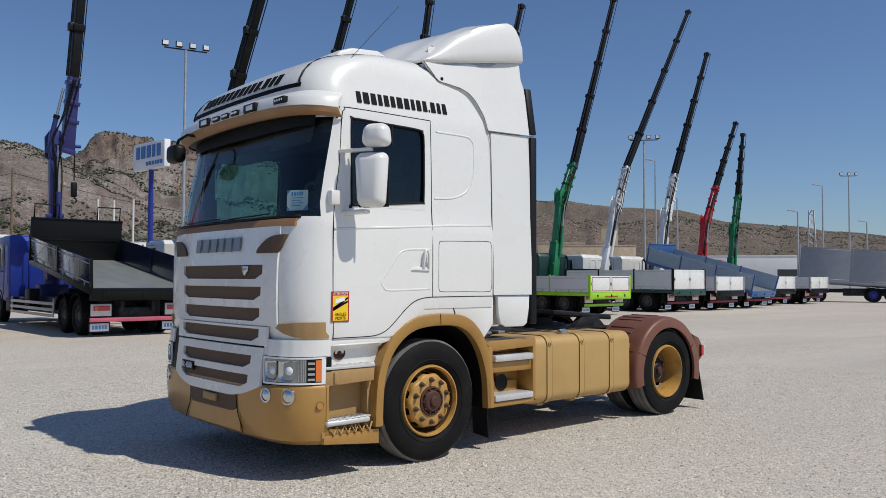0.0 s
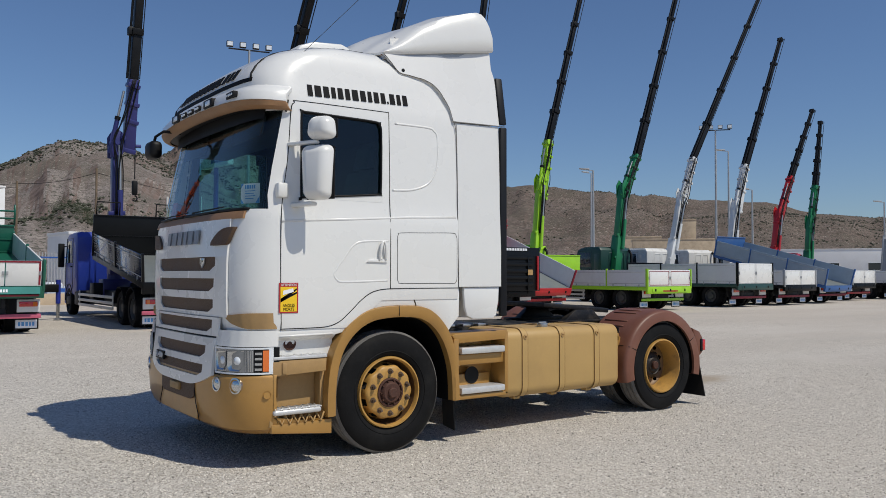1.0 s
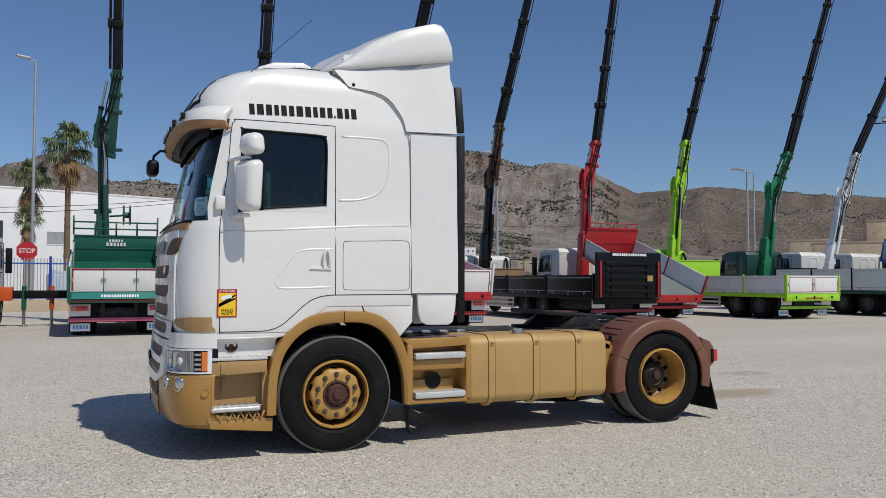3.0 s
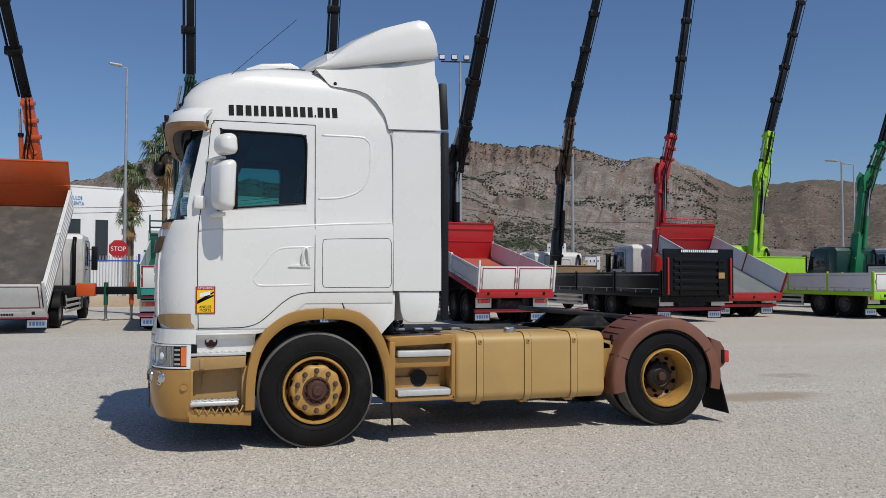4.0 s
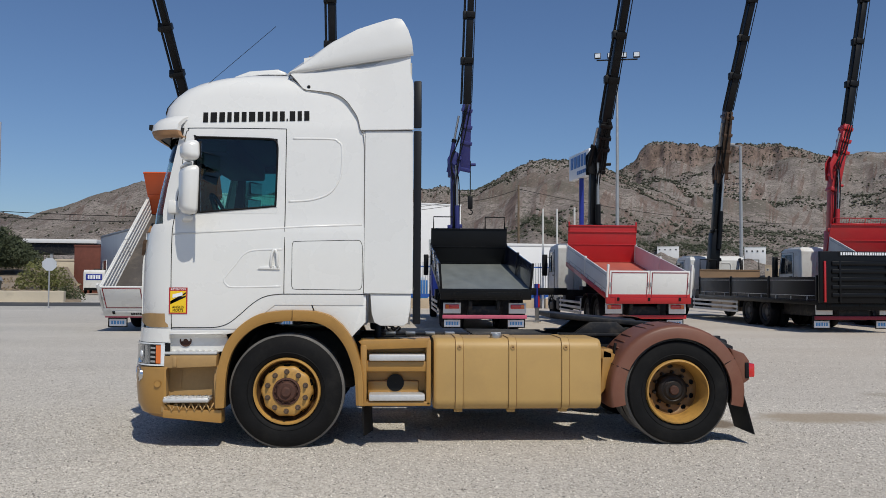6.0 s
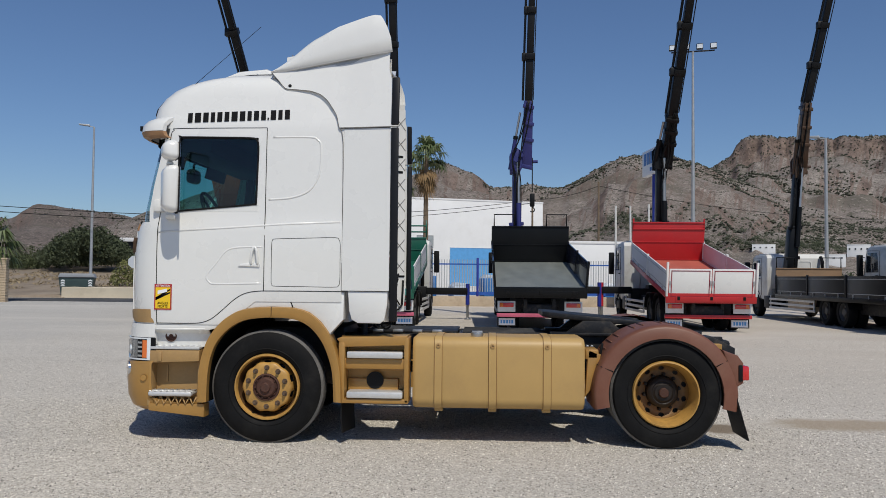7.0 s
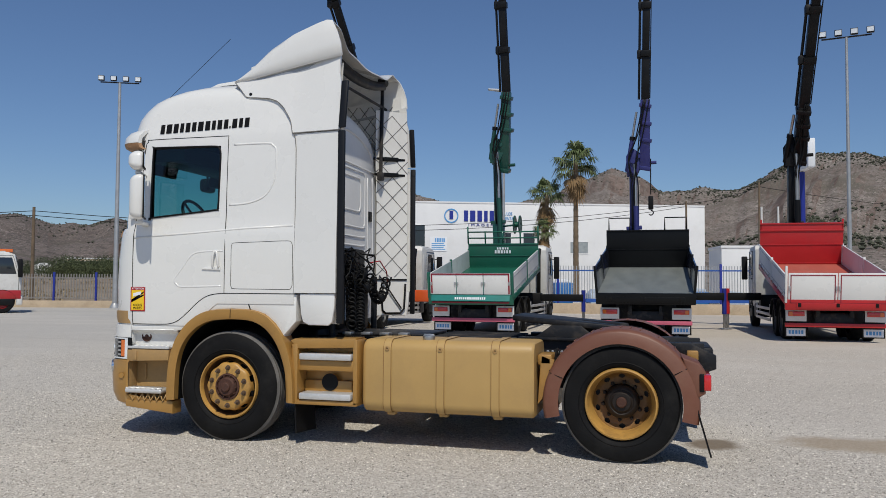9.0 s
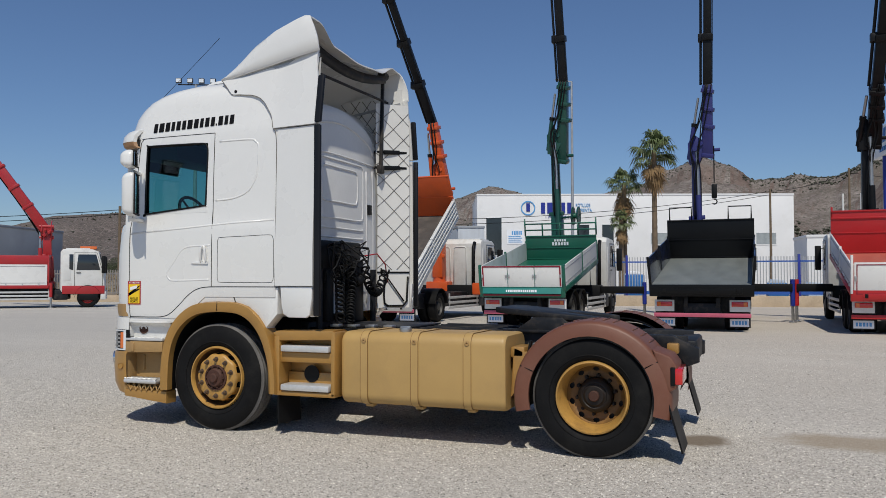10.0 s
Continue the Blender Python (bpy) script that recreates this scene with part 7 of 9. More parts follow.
def bed(t, hinge_y, z, length, w, tilt, wall, head, floor_mat, side_mat, head_mat, gate_mat, gate=True, gate_h=.62, posts=None, sill_mat=None, flare=0.0, gate_frame=None, guard=None, ribbed=False, gate_drop=None, sill_sign=None, head_sign=None, panels=2):
    """An open load bed, hinged at its rear end and tipped up by tilt degrees."""
    g = new("load_bed")
    g.parent = t
    g.matrix_basis = Matrix.Translation((0, hinge_y, z)) @ pose(0, 0, 0, tilt)
    sill_mat = sill_mat or head_mat
    bm = bm_new()
    box(bm, -w / 2, w / 2, 0, length, -.03, 0)
    part("floor", bm, floor_mat, g)
    for x in (-.42, .42):
        bm = bm_new()
        box(bm, x - .06, x + .06, .0, length, -.27, -.03)
        part("subframe_rail", bm, sill_mat, g)
    for k in range(int(length / .6)):
        bm = bm_new()
        box(bm, -w / 2, w / 2, .1 + k * .6, .18 + k * .6, -.13, -.03)
        part("cross_bearer", bm, sill_mat, g)
    for sg in (-1, 1):
        bm = bm_new()
        box(bm, sg * (w / 2 - .05), sg * (w / 2 + .03), 0, length, -.16, .0, .01)
        part("sill", bm, sill_mat, g)
        nseg = 3 if length > 6.5 else 2 if length > 4.5 else 1
        for k in range(nseg):
            a, b = .06 + (length - .1) * k / nseg, .06 + (length - .1) * (k + 1) / nseg - .05
            bm = bm_new()
            prism(bm, [(sg * (w / 2 - .035), .005), (sg * (w / 2 + .005), .005), (sg * (w / 2 + .005 + flare), wall), (sg * (w / 2 - .035 + flare), wall)], a, b, "y", .008)
            sw = part("side_wall", bm, side_mat, g)
            if ribbed:
                for q in (.0, .25, .5, .75, .98):
                    for off, wd in ((.02, .05), (-.045, .03)):
                        bm = bm_new()
                        beam(bm, (sg * (w / 2 + off + flare * q), a, wall * q), (sg * (w / 2 + off + flare * q), b, wall * q), wd, .07, .012)
                        part("side_rib", bm, side_mat, g)
            for z2 in (.12, wall - .1):
                bm = bm_new()
                beam(bm, (sg * (w / 2 + .008 + flare * z2 / wall), a + .1, z2), (sg * (w / 2 + .008 + flare * z2 / wall), b - .1, z2), .012, .02)
                part("groove", bm, GALV, sw)
            for j in range(3):
                yy = a + (b - a) * (j + .5) / 3
                bm = bm_new()
                box(bm, sg * (w / 2), sg * (w / 2 + .03), yy - .02, yy + .02, -.04, .09)
                part("hinge", bm, GALV, sw)
        for k in range(nseg + 1):
            yy = .03 + (length - .06) * k / nseg
            bm = bm_new()
            beam(bm, (sg * (w / 2 - .01), yy, -.05), (sg * (w / 2 - .01 + flare), yy, wall + .05), .07, .07, .008, up=(0, 1, 0))
            part("stanchion", bm, posts or head_mat, g)
    bm = bm_new()
    box(bm, -w / 2 - flare, w / 2 + flare, length - .06, length, -.05, head, .015)
    for k in range(3):
        box(bm, -w / 2 - flare, w / 2 + flare, length - .085, length - .05, head * (.02 + .45 * k) if k < 2 else head - .05, head * (.02 + .45 * k) + .03 if k < 2 else head, .008)
    hb = part("headboard", bm, head_mat, g)
    if guard == "loops":
        for sg in (-1, 1):
            bm = bm_new()
            tube(bm, [(sg * x, length - .03, z2) for x, z2 in ((w / 2 - .03, head), (w / 2 - .03, head + .42), (w / 2 - .75, head + .42), (w / 2 - .75, head))], .025, 6)
            part("guard_loop", bm, BLACK, hb)
    elif guard == "rails":
        bm = bm_new()
        for z2 in (.20, .42):
            tube(bm, [(-w / 2, length - .03, head + z2), (w / 2, length - .03, head + z2)], .028, 6)
        for x in (-w / 2, -w / 4, 0, w / 4, w / 2):
            tube(bm, [(x, length - .03, head), (x, length - .03, head + (.62 if abs(x) > w / 2 - .1 else .45))], .028, 6)
        part("guard_rail", bm, head_mat, hb)
    elif guard == "mesh":
        bm = bm_new()
        for z2 in (.02, .24):
            tube(bm, [(-w / 2, length - .03, head + z2), (w / 2, length - .03, head + z2)], .02, 6)
        for k in range(25):
            x = -w / 2 + w * k / 24
            tube(bm, [(x, length - .03, head), (x, length - .03, head + .24)], .006 if k % 6 else .02, 4)
        part("guard_mesh", bm, head_mat, hb)
    elif guard == "horns":
        bm = bm_new()
        for sg in (-1, 1):
            box(bm, sg * (w / 2 - .06), sg * w / 2, length - .06, length, head - .3, head + .12, .01)
        box(bm, -w / 2, w / 2, length - .09, length - .05, head - .28, head - .22, .01)
        part("headboard_horn", bm, head_mat, hb)
    # rear sill and tailgate
    bm = bm_new()
    box(bm, -w / 2 - .02, w / 2 + .02, -.05, .06, -.30 if gate else -.32, -.0, .015)
    box(bm, -w * .40, w * .40, -.07, -.04, -.26, -.10, .01)
    rs = part("rear_sill", bm, sill_mat, g)
    if sill_sign:
        marks(15, .10, pose(0, -.074, -.19, 90), sill_sign, g, .003, .95, "sign_mark")
    if head_sign:
        marks(5, .11, pose(0, length - .09, head * .80, 90), head_sign, g, .003, .45, "sign_mark")
        marks(6, .16, pose(0, length - .09, head * .66, 90), head_sign, g, .003, .62, "sign_mark")
    for x in (-.95, 0, .95):
        bm = bm_new()
        box(bm, x - .04, x + .04, -.085, -.04, -.2, -.1, .008)
        part("latch", bm, BLACK, rs)
    if gate:
        gz = 0 if gate_drop is None else gate_drop
        pitch = (w - .10) / panels
        for k in range(panels):
            bm = bm_new()
            x0, x1 = -w / 2 + .055 + k * pitch, -w / 2 + .035 + (k + 1) * pitch
            box(bm, x0, x1, -.045, .0, gz + .01, gz + gate_h, .012)
            tg = part("tailgate", bm, gate_mat, g)
            if gate_frame:
                bm = bm_new()
                for (a, b, c, d) in ((x0 + .05, x1 - .05, gz + gate_h - .07, gz + gate_h - .045), (x0 + .05, x1 - .05, gz + .05, gz + .075), (x0 + .05, x0 + .075, gz + .05, gz + gate_h - .05), (x1 - .075, x1 - .05, gz + .05, gz + gate_h - .05)):
                    box(bm, a, b, -.052, -.044, c, d)
                part("marking", bm, gate_frame, tg)
            if gate_mat is not WHITE:
                for q in (.33, .66):
                    bm = bm_new()
                    box(bm, x0 + .1, x1 - .1, -.053, -.043, gz + gate_h * q, gz + gate_h * q + .03, .006)
                    part("gate_rib", bm, gate_mat, tg)
            for xx in (x0 + .03, x1 - .03):
                bm = bm_new()
                box(bm, xx - .025, xx + .025, -.075, -.04, gz + gate_h * .45, gz + gate_h * .6, .006)
                part("gate_catch", bm, GALV, tg)
        for sg in (-1, 1):
            bm = bm_new()
            box(bm, sg * (w / 2 - .03), sg * (w / 2 + .03), -.06, .03, -.1, max(wall, gate_h) + .03, .01)
            part("rear_stanchion", bm, posts or head_mat, g)
    return g


def rear_end(t, w, bar_mat, plate=True, bar_z=.46):
    """Bumper bar, lamp carriers, mud flaps with plates that cannot be read."""
    bm = bm_new()
    box(bm, -w / 2, w / 2, .30, .36, bar_z - .055, bar_z + .055, .01)
    part("rear_bumper", bm, bar_mat, t, "underrun bumper bar")
    for sg in (-1, 1):
        bm = bm_new()
        box(bm, sg * (w / 2 - .55), sg * (w / 2 - .02), .30, .34, bar_z + .10, bar_z + .42, .01)
        c = part("lamp_carrier", bm, WHITE_OLD, t)
        bm = bm_new()
        box(bm, sg * (w / 2 - .50), sg * (w / 2 - .08), .26, .30, bar_z + .24, bar_z + .37, .012)
        part("tail_lamp", bm, RED_LENS, c, "red tail lamp")
        bm = bm_new()
        box(bm, sg * (w / 2 - .19), sg * (w / 2 - .10), .254, .262, bar_z + .25, bar_z + .36)
        part("indicator", bm, ORANGE_LENS, c)
        bm = bm_new()
        box(bm, sg * (w / 2 - .58), sg * (w / 2 - .02), .50, .515, .12, .55, .004)
        f = part("mud_flap", bm, BLACK, t)
        if plate:
            bm = bm_new()
            box(bm, sg * (w / 2 - .55), sg * (w / 2 - .06), .488, .50, .15, .36, .004)
            p = part("flap_plate", bm, PAPER, f, "white flap plate with blue letters")
            marks(5, .14, Matrix.Translation((sg * (w / 2 - .305), .485, .255)) @ pose(0, 0, 0, 90), LIGHT_BLUE, p, .002, .40)


def knuckle_crane(t, base, joint, tip, col, boom_col, s=1.0, elbow=None, hook=False, ped=None, over=.8, side=.24, column_col=None):
    """A knuckle-boom crane standing up: pedestal, column, cheeks, rams, hoses, coloured first boom, black extensions."""
    c = new("crane")
    c.parent = t
    s *= 1.10
    base, joint, tip = Vector(base), Vector(joint), Vector(tip)
    bm = bm_new()
    box(bm, base.x - .45, base.x + .45, base.y - .32, base.y + .32, .75, 1.35, .04)
    rod(bm, (base.x, base.y, 1.3), (base.x, base.y, 1.7), .26, .22, 16)
    part("pedestal", bm, ped or col, c)
    bm = bm_new()
    box(bm, -1.2, 1.2, base.y - .30, base.y + .30, .62, 1.22, .03)
    part("stabiliser_beam", bm, BLACK, c)
    low = Vector((base.x, base.y, 1.5))
    mid = elbow and Vector(elbow) or low.lerp(joint, .52)
    ccol = column_col or col
    bm = bm_new()
    beam(bm, low, low.lerp(mid, .46), .40 * s, .46 * s, .05, up=(0, 1, 0), w2=.36 * s, h2=.42 * s)
    part("column", bm, ccol, c)
    bm = bm_new()
    beam(bm, low.lerp(mid, .40), mid + Vector((0, 0, .25)), .26 * s, .34 * s, .04, up=(0, 1, 0), w2=.24 * s, h2=.30 * s)
    part("inner_boom", bm, ccol, c)
    for z in (.2, .46):
        p = low.lerp(mid, z)
        bm = bm_new()
        beam(bm, p + Vector((-.24 * s, -.14, 0)), p + Vector((.26 * s, -.14, .04)), .18, .14, .02)
        part("column_lug", bm, ccol, c)
    # the column's lift ram, its bright rod in front
    p, q = low.lerp(mid, .30) + Vector((.10 * s, -.27 * s, 0)), mid + Vector((.06 * s, -.24 * s, -.10))
    bm = bm_new()
    rod(bm, p, p.lerp(q, .5), .085 * s, None, 12)
    part("ram", bm, ccol, c)
    bm = bm_new()
    rod(bm, p.lerp(q, .48), q, .05 * s, None, 10)
    part("ram_rod", bm, STEEL, c)
    # two cheek plates and a pin make the knuckle
    for sg in (-1, 1):
        bm = bm_new()
        prism(bm, [(mid.x - .20 * s, mid.z - .50), (mid.x + .10 * s, mid.z - .55), (mid.x + .30 * s, mid.z - .05), (mid.x + .24 * s, mid.z + .30), (mid.x - .04 * s, mid.z + .52), (mid.x - .22 * s, mid.z + .2)], mid.y + sg * .20 * s, mid.y + sg * .16 * s, "y", .015)
        part("cheek_plate", bm, col, c)
    for dx, dz in ((0, 0), (.17, .18), (.05, -.38)):
        bm = bm_new()
        rod(bm, mid + Vector((dx * s, -.27 * s, dz)), mid + Vector((dx * s, .27 * s, dz)), .075 * s, None, 14)
        part("pin", bm, col, c)
    bm = bm_new()
    d = (joint - mid).normalized()
    shift = Vector((side * s, -.04, 0))
    beam(bm, mid - d * over + shift, joint, .34 * s, .40 * s, .03, up=(0, 1, 0), w2=.30 * s, h2=.34 * s)
    fb = part("first_boom", bm, col, c)
    bm = bm_new()
    beam(bm, mid - d * (over + .06) + shift, mid - d * (over - .10) + shift, .38 * s, .44 * s, .03, up=(0, 1, 0))
    rod(bm, mid - d * (over - .2) + shift, mid - d * (over - .2) + shift + Vector((.34 * s, 0, .02)), .06, None, 10)
    part("boom_foot", bm, col, fb)
    L = (joint - mid).length
    for q in (.35, .62, .9):
        p = mid + shift * (1 - q) + d * L * q
        bm = bm_new()
        beam(bm, p - d * .07, p + d * .07, .38 * s, .45 * s, .02, up=(0, 1, 0))
        part("boom_band", bm, col, c)
    # folding ram along the boom
    a, b = mid + Vector((-.20 * s, -.1, -.35)), mid.lerp(joint, .80) + Vector((-.20 * s, -.1, 0))
    r = .07
    bm = bm_new()
    rod(bm, a, a.lerp(b, .58), r * s, None, 12)
    part("ram", bm, col, c)
    bm = bm_new()
    rod(bm, a.lerp(b, .56), b, r * .55 * s, None, 10)
    part("ram_rod", bm, STEEL, c)
    bm = bm_new()
    q = a.lerp(b, .58)
    dd = (b - a).normalized()
    rod(bm, q - dd * .10, q + dd * .02, r * 1.25 * s, None, 12)
    part("ram_gland", bm, BLACK, c)
    # slack hoses round the knuckle and up the boom
    random.seed(int(abs(base.x * 100) + 7))
    for k in range(4):
        o = Vector((random.uniform(-.16, .16) * s, -.24 * s - random.uniform(0, .05), 0))
        bulge = Vector((random.uniform(.08, .24) * random.choice((-1, 1)), -.12, random.uniform(-.2, .15)))
        pts = [low.lerp(mid, .45) + o, low.lerp(mid, .8) + o * 1.05, mid + o + bulge * .8, mid.lerp(joint, .25) + o + bulge * .35, mid.lerp(joint, .5) + o, mid.lerp(joint, .98) + o * .9]
        bm = bm_new()
        tube(bm, curve([tuple(p) for p in pts], 4), .020 * s, 5)
        part("hose", bm, BLACK, c, smooth=60)
    # telescoping extensions, each thinner
    n = 5
    for k in range(n):
        p, q = joint.lerp(tip, k / n), joint.lerp(tip, (k + 1) / n)
        wd = (.26 - .026 * k) * s
        dd = (q - p).normalized()
        bm = bm_new()
        beam(bm, p - (q - p) * (.12 if k == 0 else .0), q, wd, wd * 1.2, .02, up=(0, 1, 0))
        e = part("boom_section", bm, boom_col, c)
        bm = bm_new()
        beam(bm, q - dd * .18, q + dd * .04, wd + .08, wd * 1.2 + .10, .015, up=(0, 1, 0))
        part("boom_collar", bm, boom_col, e)
        bm = bm_new()
        box(bm, q.x - wd * .9 - .05, q.x - wd * .3, q.y - .14, q.y + .10, q.z - .22, q.z + .05, .02)
        part("collar_lug", bm, boom_col, e)
        for o, r in ((Vector((-.20 * s, -.06, 0)), .040), (Vector((.15 * s, -.16 * s, 0)), .016)):
            bm = bm_new()
            rod(bm, p + o, q + o, r * s, None, 8)
            part("extension_ram" if r > .03 else "boom_hose", bm, boom_col if r > .03 else BLACK, e)
    if hook:
        bm = bm_new()
        h = mid + Vector((.62, -.1, 0))
        rod(bm, h + Vector((0, 0, .1)), h + Vector((0, 0, -1.2)), .02, None, 8)
        box(bm, h.x - .09, h.x + .09, h.y - .08, h.y + .08, h.z - 1.75, h.z - 1.25, .04)
        tube(bm, [h + Vector((.09 * math.sin(a), 0, -1.86 + .09 * math.cos(a))) for a in (0, .8, 1.6, 2.4, 3.2, 4.0)], .025, 6)
        part("hook_block", bm, BLACK, c)
    return c


def outrigger(t, x0, x1, y, z, col, leg_col):
    bm = bm_new()
    beam(bm, (x0, y, z), (x1, y, z), .22, .26, .02)
    o = part("outrigger", bm, BLACK, t)
    bm = bm_new()
    rod(bm, (x1, y, z + .28), (x1, y, .55), .075, None, 12)
    part("leg", bm, leg_col, o)
    bm = bm_new()
    rod(bm, (x1, y, .6), (x1, y, .06), .05, None, 10)
    lathe(bm, [(.001, 0), (.13, 0), (.13, .04), (.05, .07), (.001, .07)], (x1, y, 0), "z", 14)
    part("foot", bm, STEEL, o)


def running_gear(t, w, length, rim_mat, front_y, axles, guard=True):
    for x in (-.42, .42):
        bm = bm_new()
        box(bm, x - .05, x + .05, .35, length - .3, .68, .95, .01)
        part("frame_rail", bm, CHASSIS, t)
    # plain dark block added for the shade and clutter under the truck
    bm = bm_new()
    box(bm, -.85, .85, .95, length - 2.6, .46, .98, .03)
    part("underbody", bm, CHASSIS, t)
    bm = bm_new()
    box(bm, -.5, .5, .42, .9, .38, .80, .06)
    part("air_tank", bm, CHASSIS, t)
    for y in axles:
        for sg in (-1, 1):
            far_wheel(t, sg * (w / 2 - .06), y, sg, rim_mat)
            far_wheel(t, sg * (w / 2 - .42), y, sg, rim_mat)
        bm = bm_new()
        rod(bm, (-w / 2 + .3, y, .515), (w / 2 - .3, y, .515), .09)
        part("axle", bm, CHASSIS, t)
        for sg in (-1, 1):
            bm = bm_new()
            rows = []
            for k in range(11):
                a = radians(170 - 16 * k)
                rows.append([(sg * x, y + .60 * math.cos(a), .52 + .60 * math.sin(a)) for x in (w / 2 - .62, w / 2 + .0)])
            grid_skin(bm, rows, (0, 0, .02))
            part("wheel_wing", bm, BLACK, t)
    for sg in (-1, 1):
        far_wheel(t, sg * (w / 2 - .04), front_y, sg, rim_mat)
    if guard:
        for sg in (-1, 1):
            a, b = max(axles) + .8, front_y - 1.0
            bm = bm_new()
            for z in (.45, .62, .80):
                beam(bm, (sg * (w / 2 - .04), a, z), (sg * (w / 2 - .04), b - .7, z), .03, .09, .008)
            for y in (a + .1, b - .8):
                box(bm, sg * (w / 2 - .07), sg * (w / 2 - .04), y - .04, y + .04, .42, .95)
            part("side_guard", bm, ALU, t)
            bm = bm_new()
            box(bm, sg * (w / 2 - .62), sg * (w / 2 - .05), b - .62, b + .05, .40, .92, .05)
            part("side_tank", bm, CHASSIS, t)


def crane_truck(label, x, y, w=2.55, length=10.6, cab_h=2.25, rim=RIM_FAR, cab_col=WHITE_OLD, axles=(1.55, 2.85), cab_y=None, bar=PINK, guard=True, plate=True, intake=True):
    t = thing("crane_truck", label, "truck", "parked crane trucks", Matrix.Translation((x, y, 0)))
    cy = cab_y or length - 2.2
    far_cab(t, cy, cab_col, h=cab_h, intake=intake)
    running_gear(t, w, length, rim, cy + 1.3, axles, guard)
    rear_end(t, w, bar, plate)
    return t


# 1: orange tipper, steeply tipped
t = crane_truck("orange crane truck with a steeply tipped dirty load bed", -6.20, 15.0, length=9.4, axles=(2.75,))
bed(t, .05, .72, 5.35, 2.50, 35.0, .62, 1.62, BED_DIRT, WHITE_OLD, ORANGE, WHITE, True, .80, WHITE_OLD, WHITE_OLD, .0, DKRED, None, True, -.05, sill_sign=INK)
knuckle_crane(t, (-.42, 6.9, 0), (-.50, 6.4, 7.6), (-1.40, 1.6, 14.5), ORANGE, BOOM, elbow=(-.45, 6.9, 5.6))
outrigger(t, 1.2, 2.9, 6.6, 1.05, ORANGE, ORANGE)
bm = bm_new()
box(bm, 1.15, 1.75, 6.3, 6.9, .85, 1.3, .04)
part("outrigger_case", bm, ORANGE, t)
# 2: green tipper
t = crane_truck("green crane truck with a white dropside bed", -1.37, 15.1, cab_col=WHITE_OLD, length=9.8)
g = bed(t, .0, 1.22, 5.4, 2.55, 10, .62, .86, GREEN, WHITE_OLD, GREEN, WHITE, True, .64, GREEN, GREEN, 0, None, "rails", head_sign=PAPER, panels=3)
bm = bm_new()
for x in (-1.17, 1.17):
    box(bm, x - .022, x + .022, -.056, -.044, .04, .64)
box(bm, -1.17, 1.17, -.056, -.044, .60, .64)
part("marking", bm, DKRED, g, "dark red reflective border")
bm = bm_new()
prism(bm, [(-.13, -.17), (-.06, -.01), (-.03, -.01), (-.03, -.17)], -1.19, 1.19, "x", .008)
part("gate_ledge", bm, TEAL, g, "paler green sloping ledge")
bm = bm_new()
box(bm, -1.17, 1.17, -.10, -.06, -.24, -.20)
part("marking", bm, DKRED, g, "dark red reflective border")
marks(15, .10, Matrix.Translation((0, -.104, -.095)) @ pose(0, 0, 0, 66), PAPER, g, .003, .95, "sign_mark")
knuckle_crane(t, (-.35, 6.55, 0), (-.04, 6.0, 8.7), (-.12, 4.2, 16.5), CRANE_GREEN, BOOM, elbow=(-.50, 6.5, 6.6), side=.40)
outrigger(t, 1.2, 2.75, 6.4, 1.05, BLACK, BLUE_POST)
outrigger(t, -1.2, -2.75, 6.4, 1.05, BLACK, GREEN)
bm = bm_new()
lathe(bm, [(.10, -.08), (.10, .08)], (.35, 6.2, 3.75), "x", 12)
reel = part("hose_reel", bm, GREEN, t, "green hose reel")
for dx in (-.10, .10):
    bm = bm_new()
    lathe(bm, [(.08, -.02), (.33, -.025), (.35, 0), (.33, .025), (.08, .02)], (.35 + dx, 6.2, 3.75), "x", 24, True)
    part("reel_flange", bm, CRANE_GREEN, reel)
bm = bm_new()
beam(bm, (-.2, 6.3, 3.7), (.35, 6.2, 3.75), .06, .06)
part("reel_arm", bm, CRANE_GREEN, reel)
# 3: navy tipper, no tailgate
t = crane_truck("navy and black crane truck with an open tipper bed", 3.66, 15.05, cab_col=BLUE, length=11.2)
bed(t, .0, 1.30, 5.95, 2.68, 8.3, .72, 1.32, BED_FLOOR, NAVY, BLACK_BED, NAVY, False, .6, BLACK_BED, BLACK_BED, .06, None, "loops")
knuckle_crane(t, (-.46, 6.75, 0), (-.05, 6.3, 8.2), (.12, 5.0, 16.5), CRANE_BLUE, BOOM, elbow=(-.50, 6.7, 6.0), s=1.0, hook=True, over=.25, side=.42)
outrigger(t, 1.2, 2.55, 6.0, 1.15, BLACK, BLUE_POST)
# 4: red tipper with a white tailgate
FADED_RED = mat("faded red floor", (.43, .105, .075), .6, var=.2, scale=1.5, dirt=(.45, .25, .2), dirt_amount=.4, stretch=(1, .3, 1))
t = crane_truck("red crane truck with a red tipper bed and white tailgate", 8.65, 15.3, cab_col=WHITE_OLD, length=9.9, bar=RED_BRIGHT)
bed(t, .0, 1.17, 5.85, 2.58, 10.8, .64, 1.40, FADED_RED, PALE_GREY, RED_BRIGHT, WHITE, True, .88, WHITE, RED_BRIGHT, .0, DKRED, "horns", gate_drop=-.16)
knuckle_crane(t, (-.10, 6.6, 0), (.10, 5.3, 7.55), (.42, 1.5, 14.6), BOOM, BOOM, elbow=(-.12, 6.3, 6.15), over=.35, side=.22, s=1.12)
outrigger(t, -1.2, -2.3, 6.2, 1.15, BLACK, RED_BRIGHT)
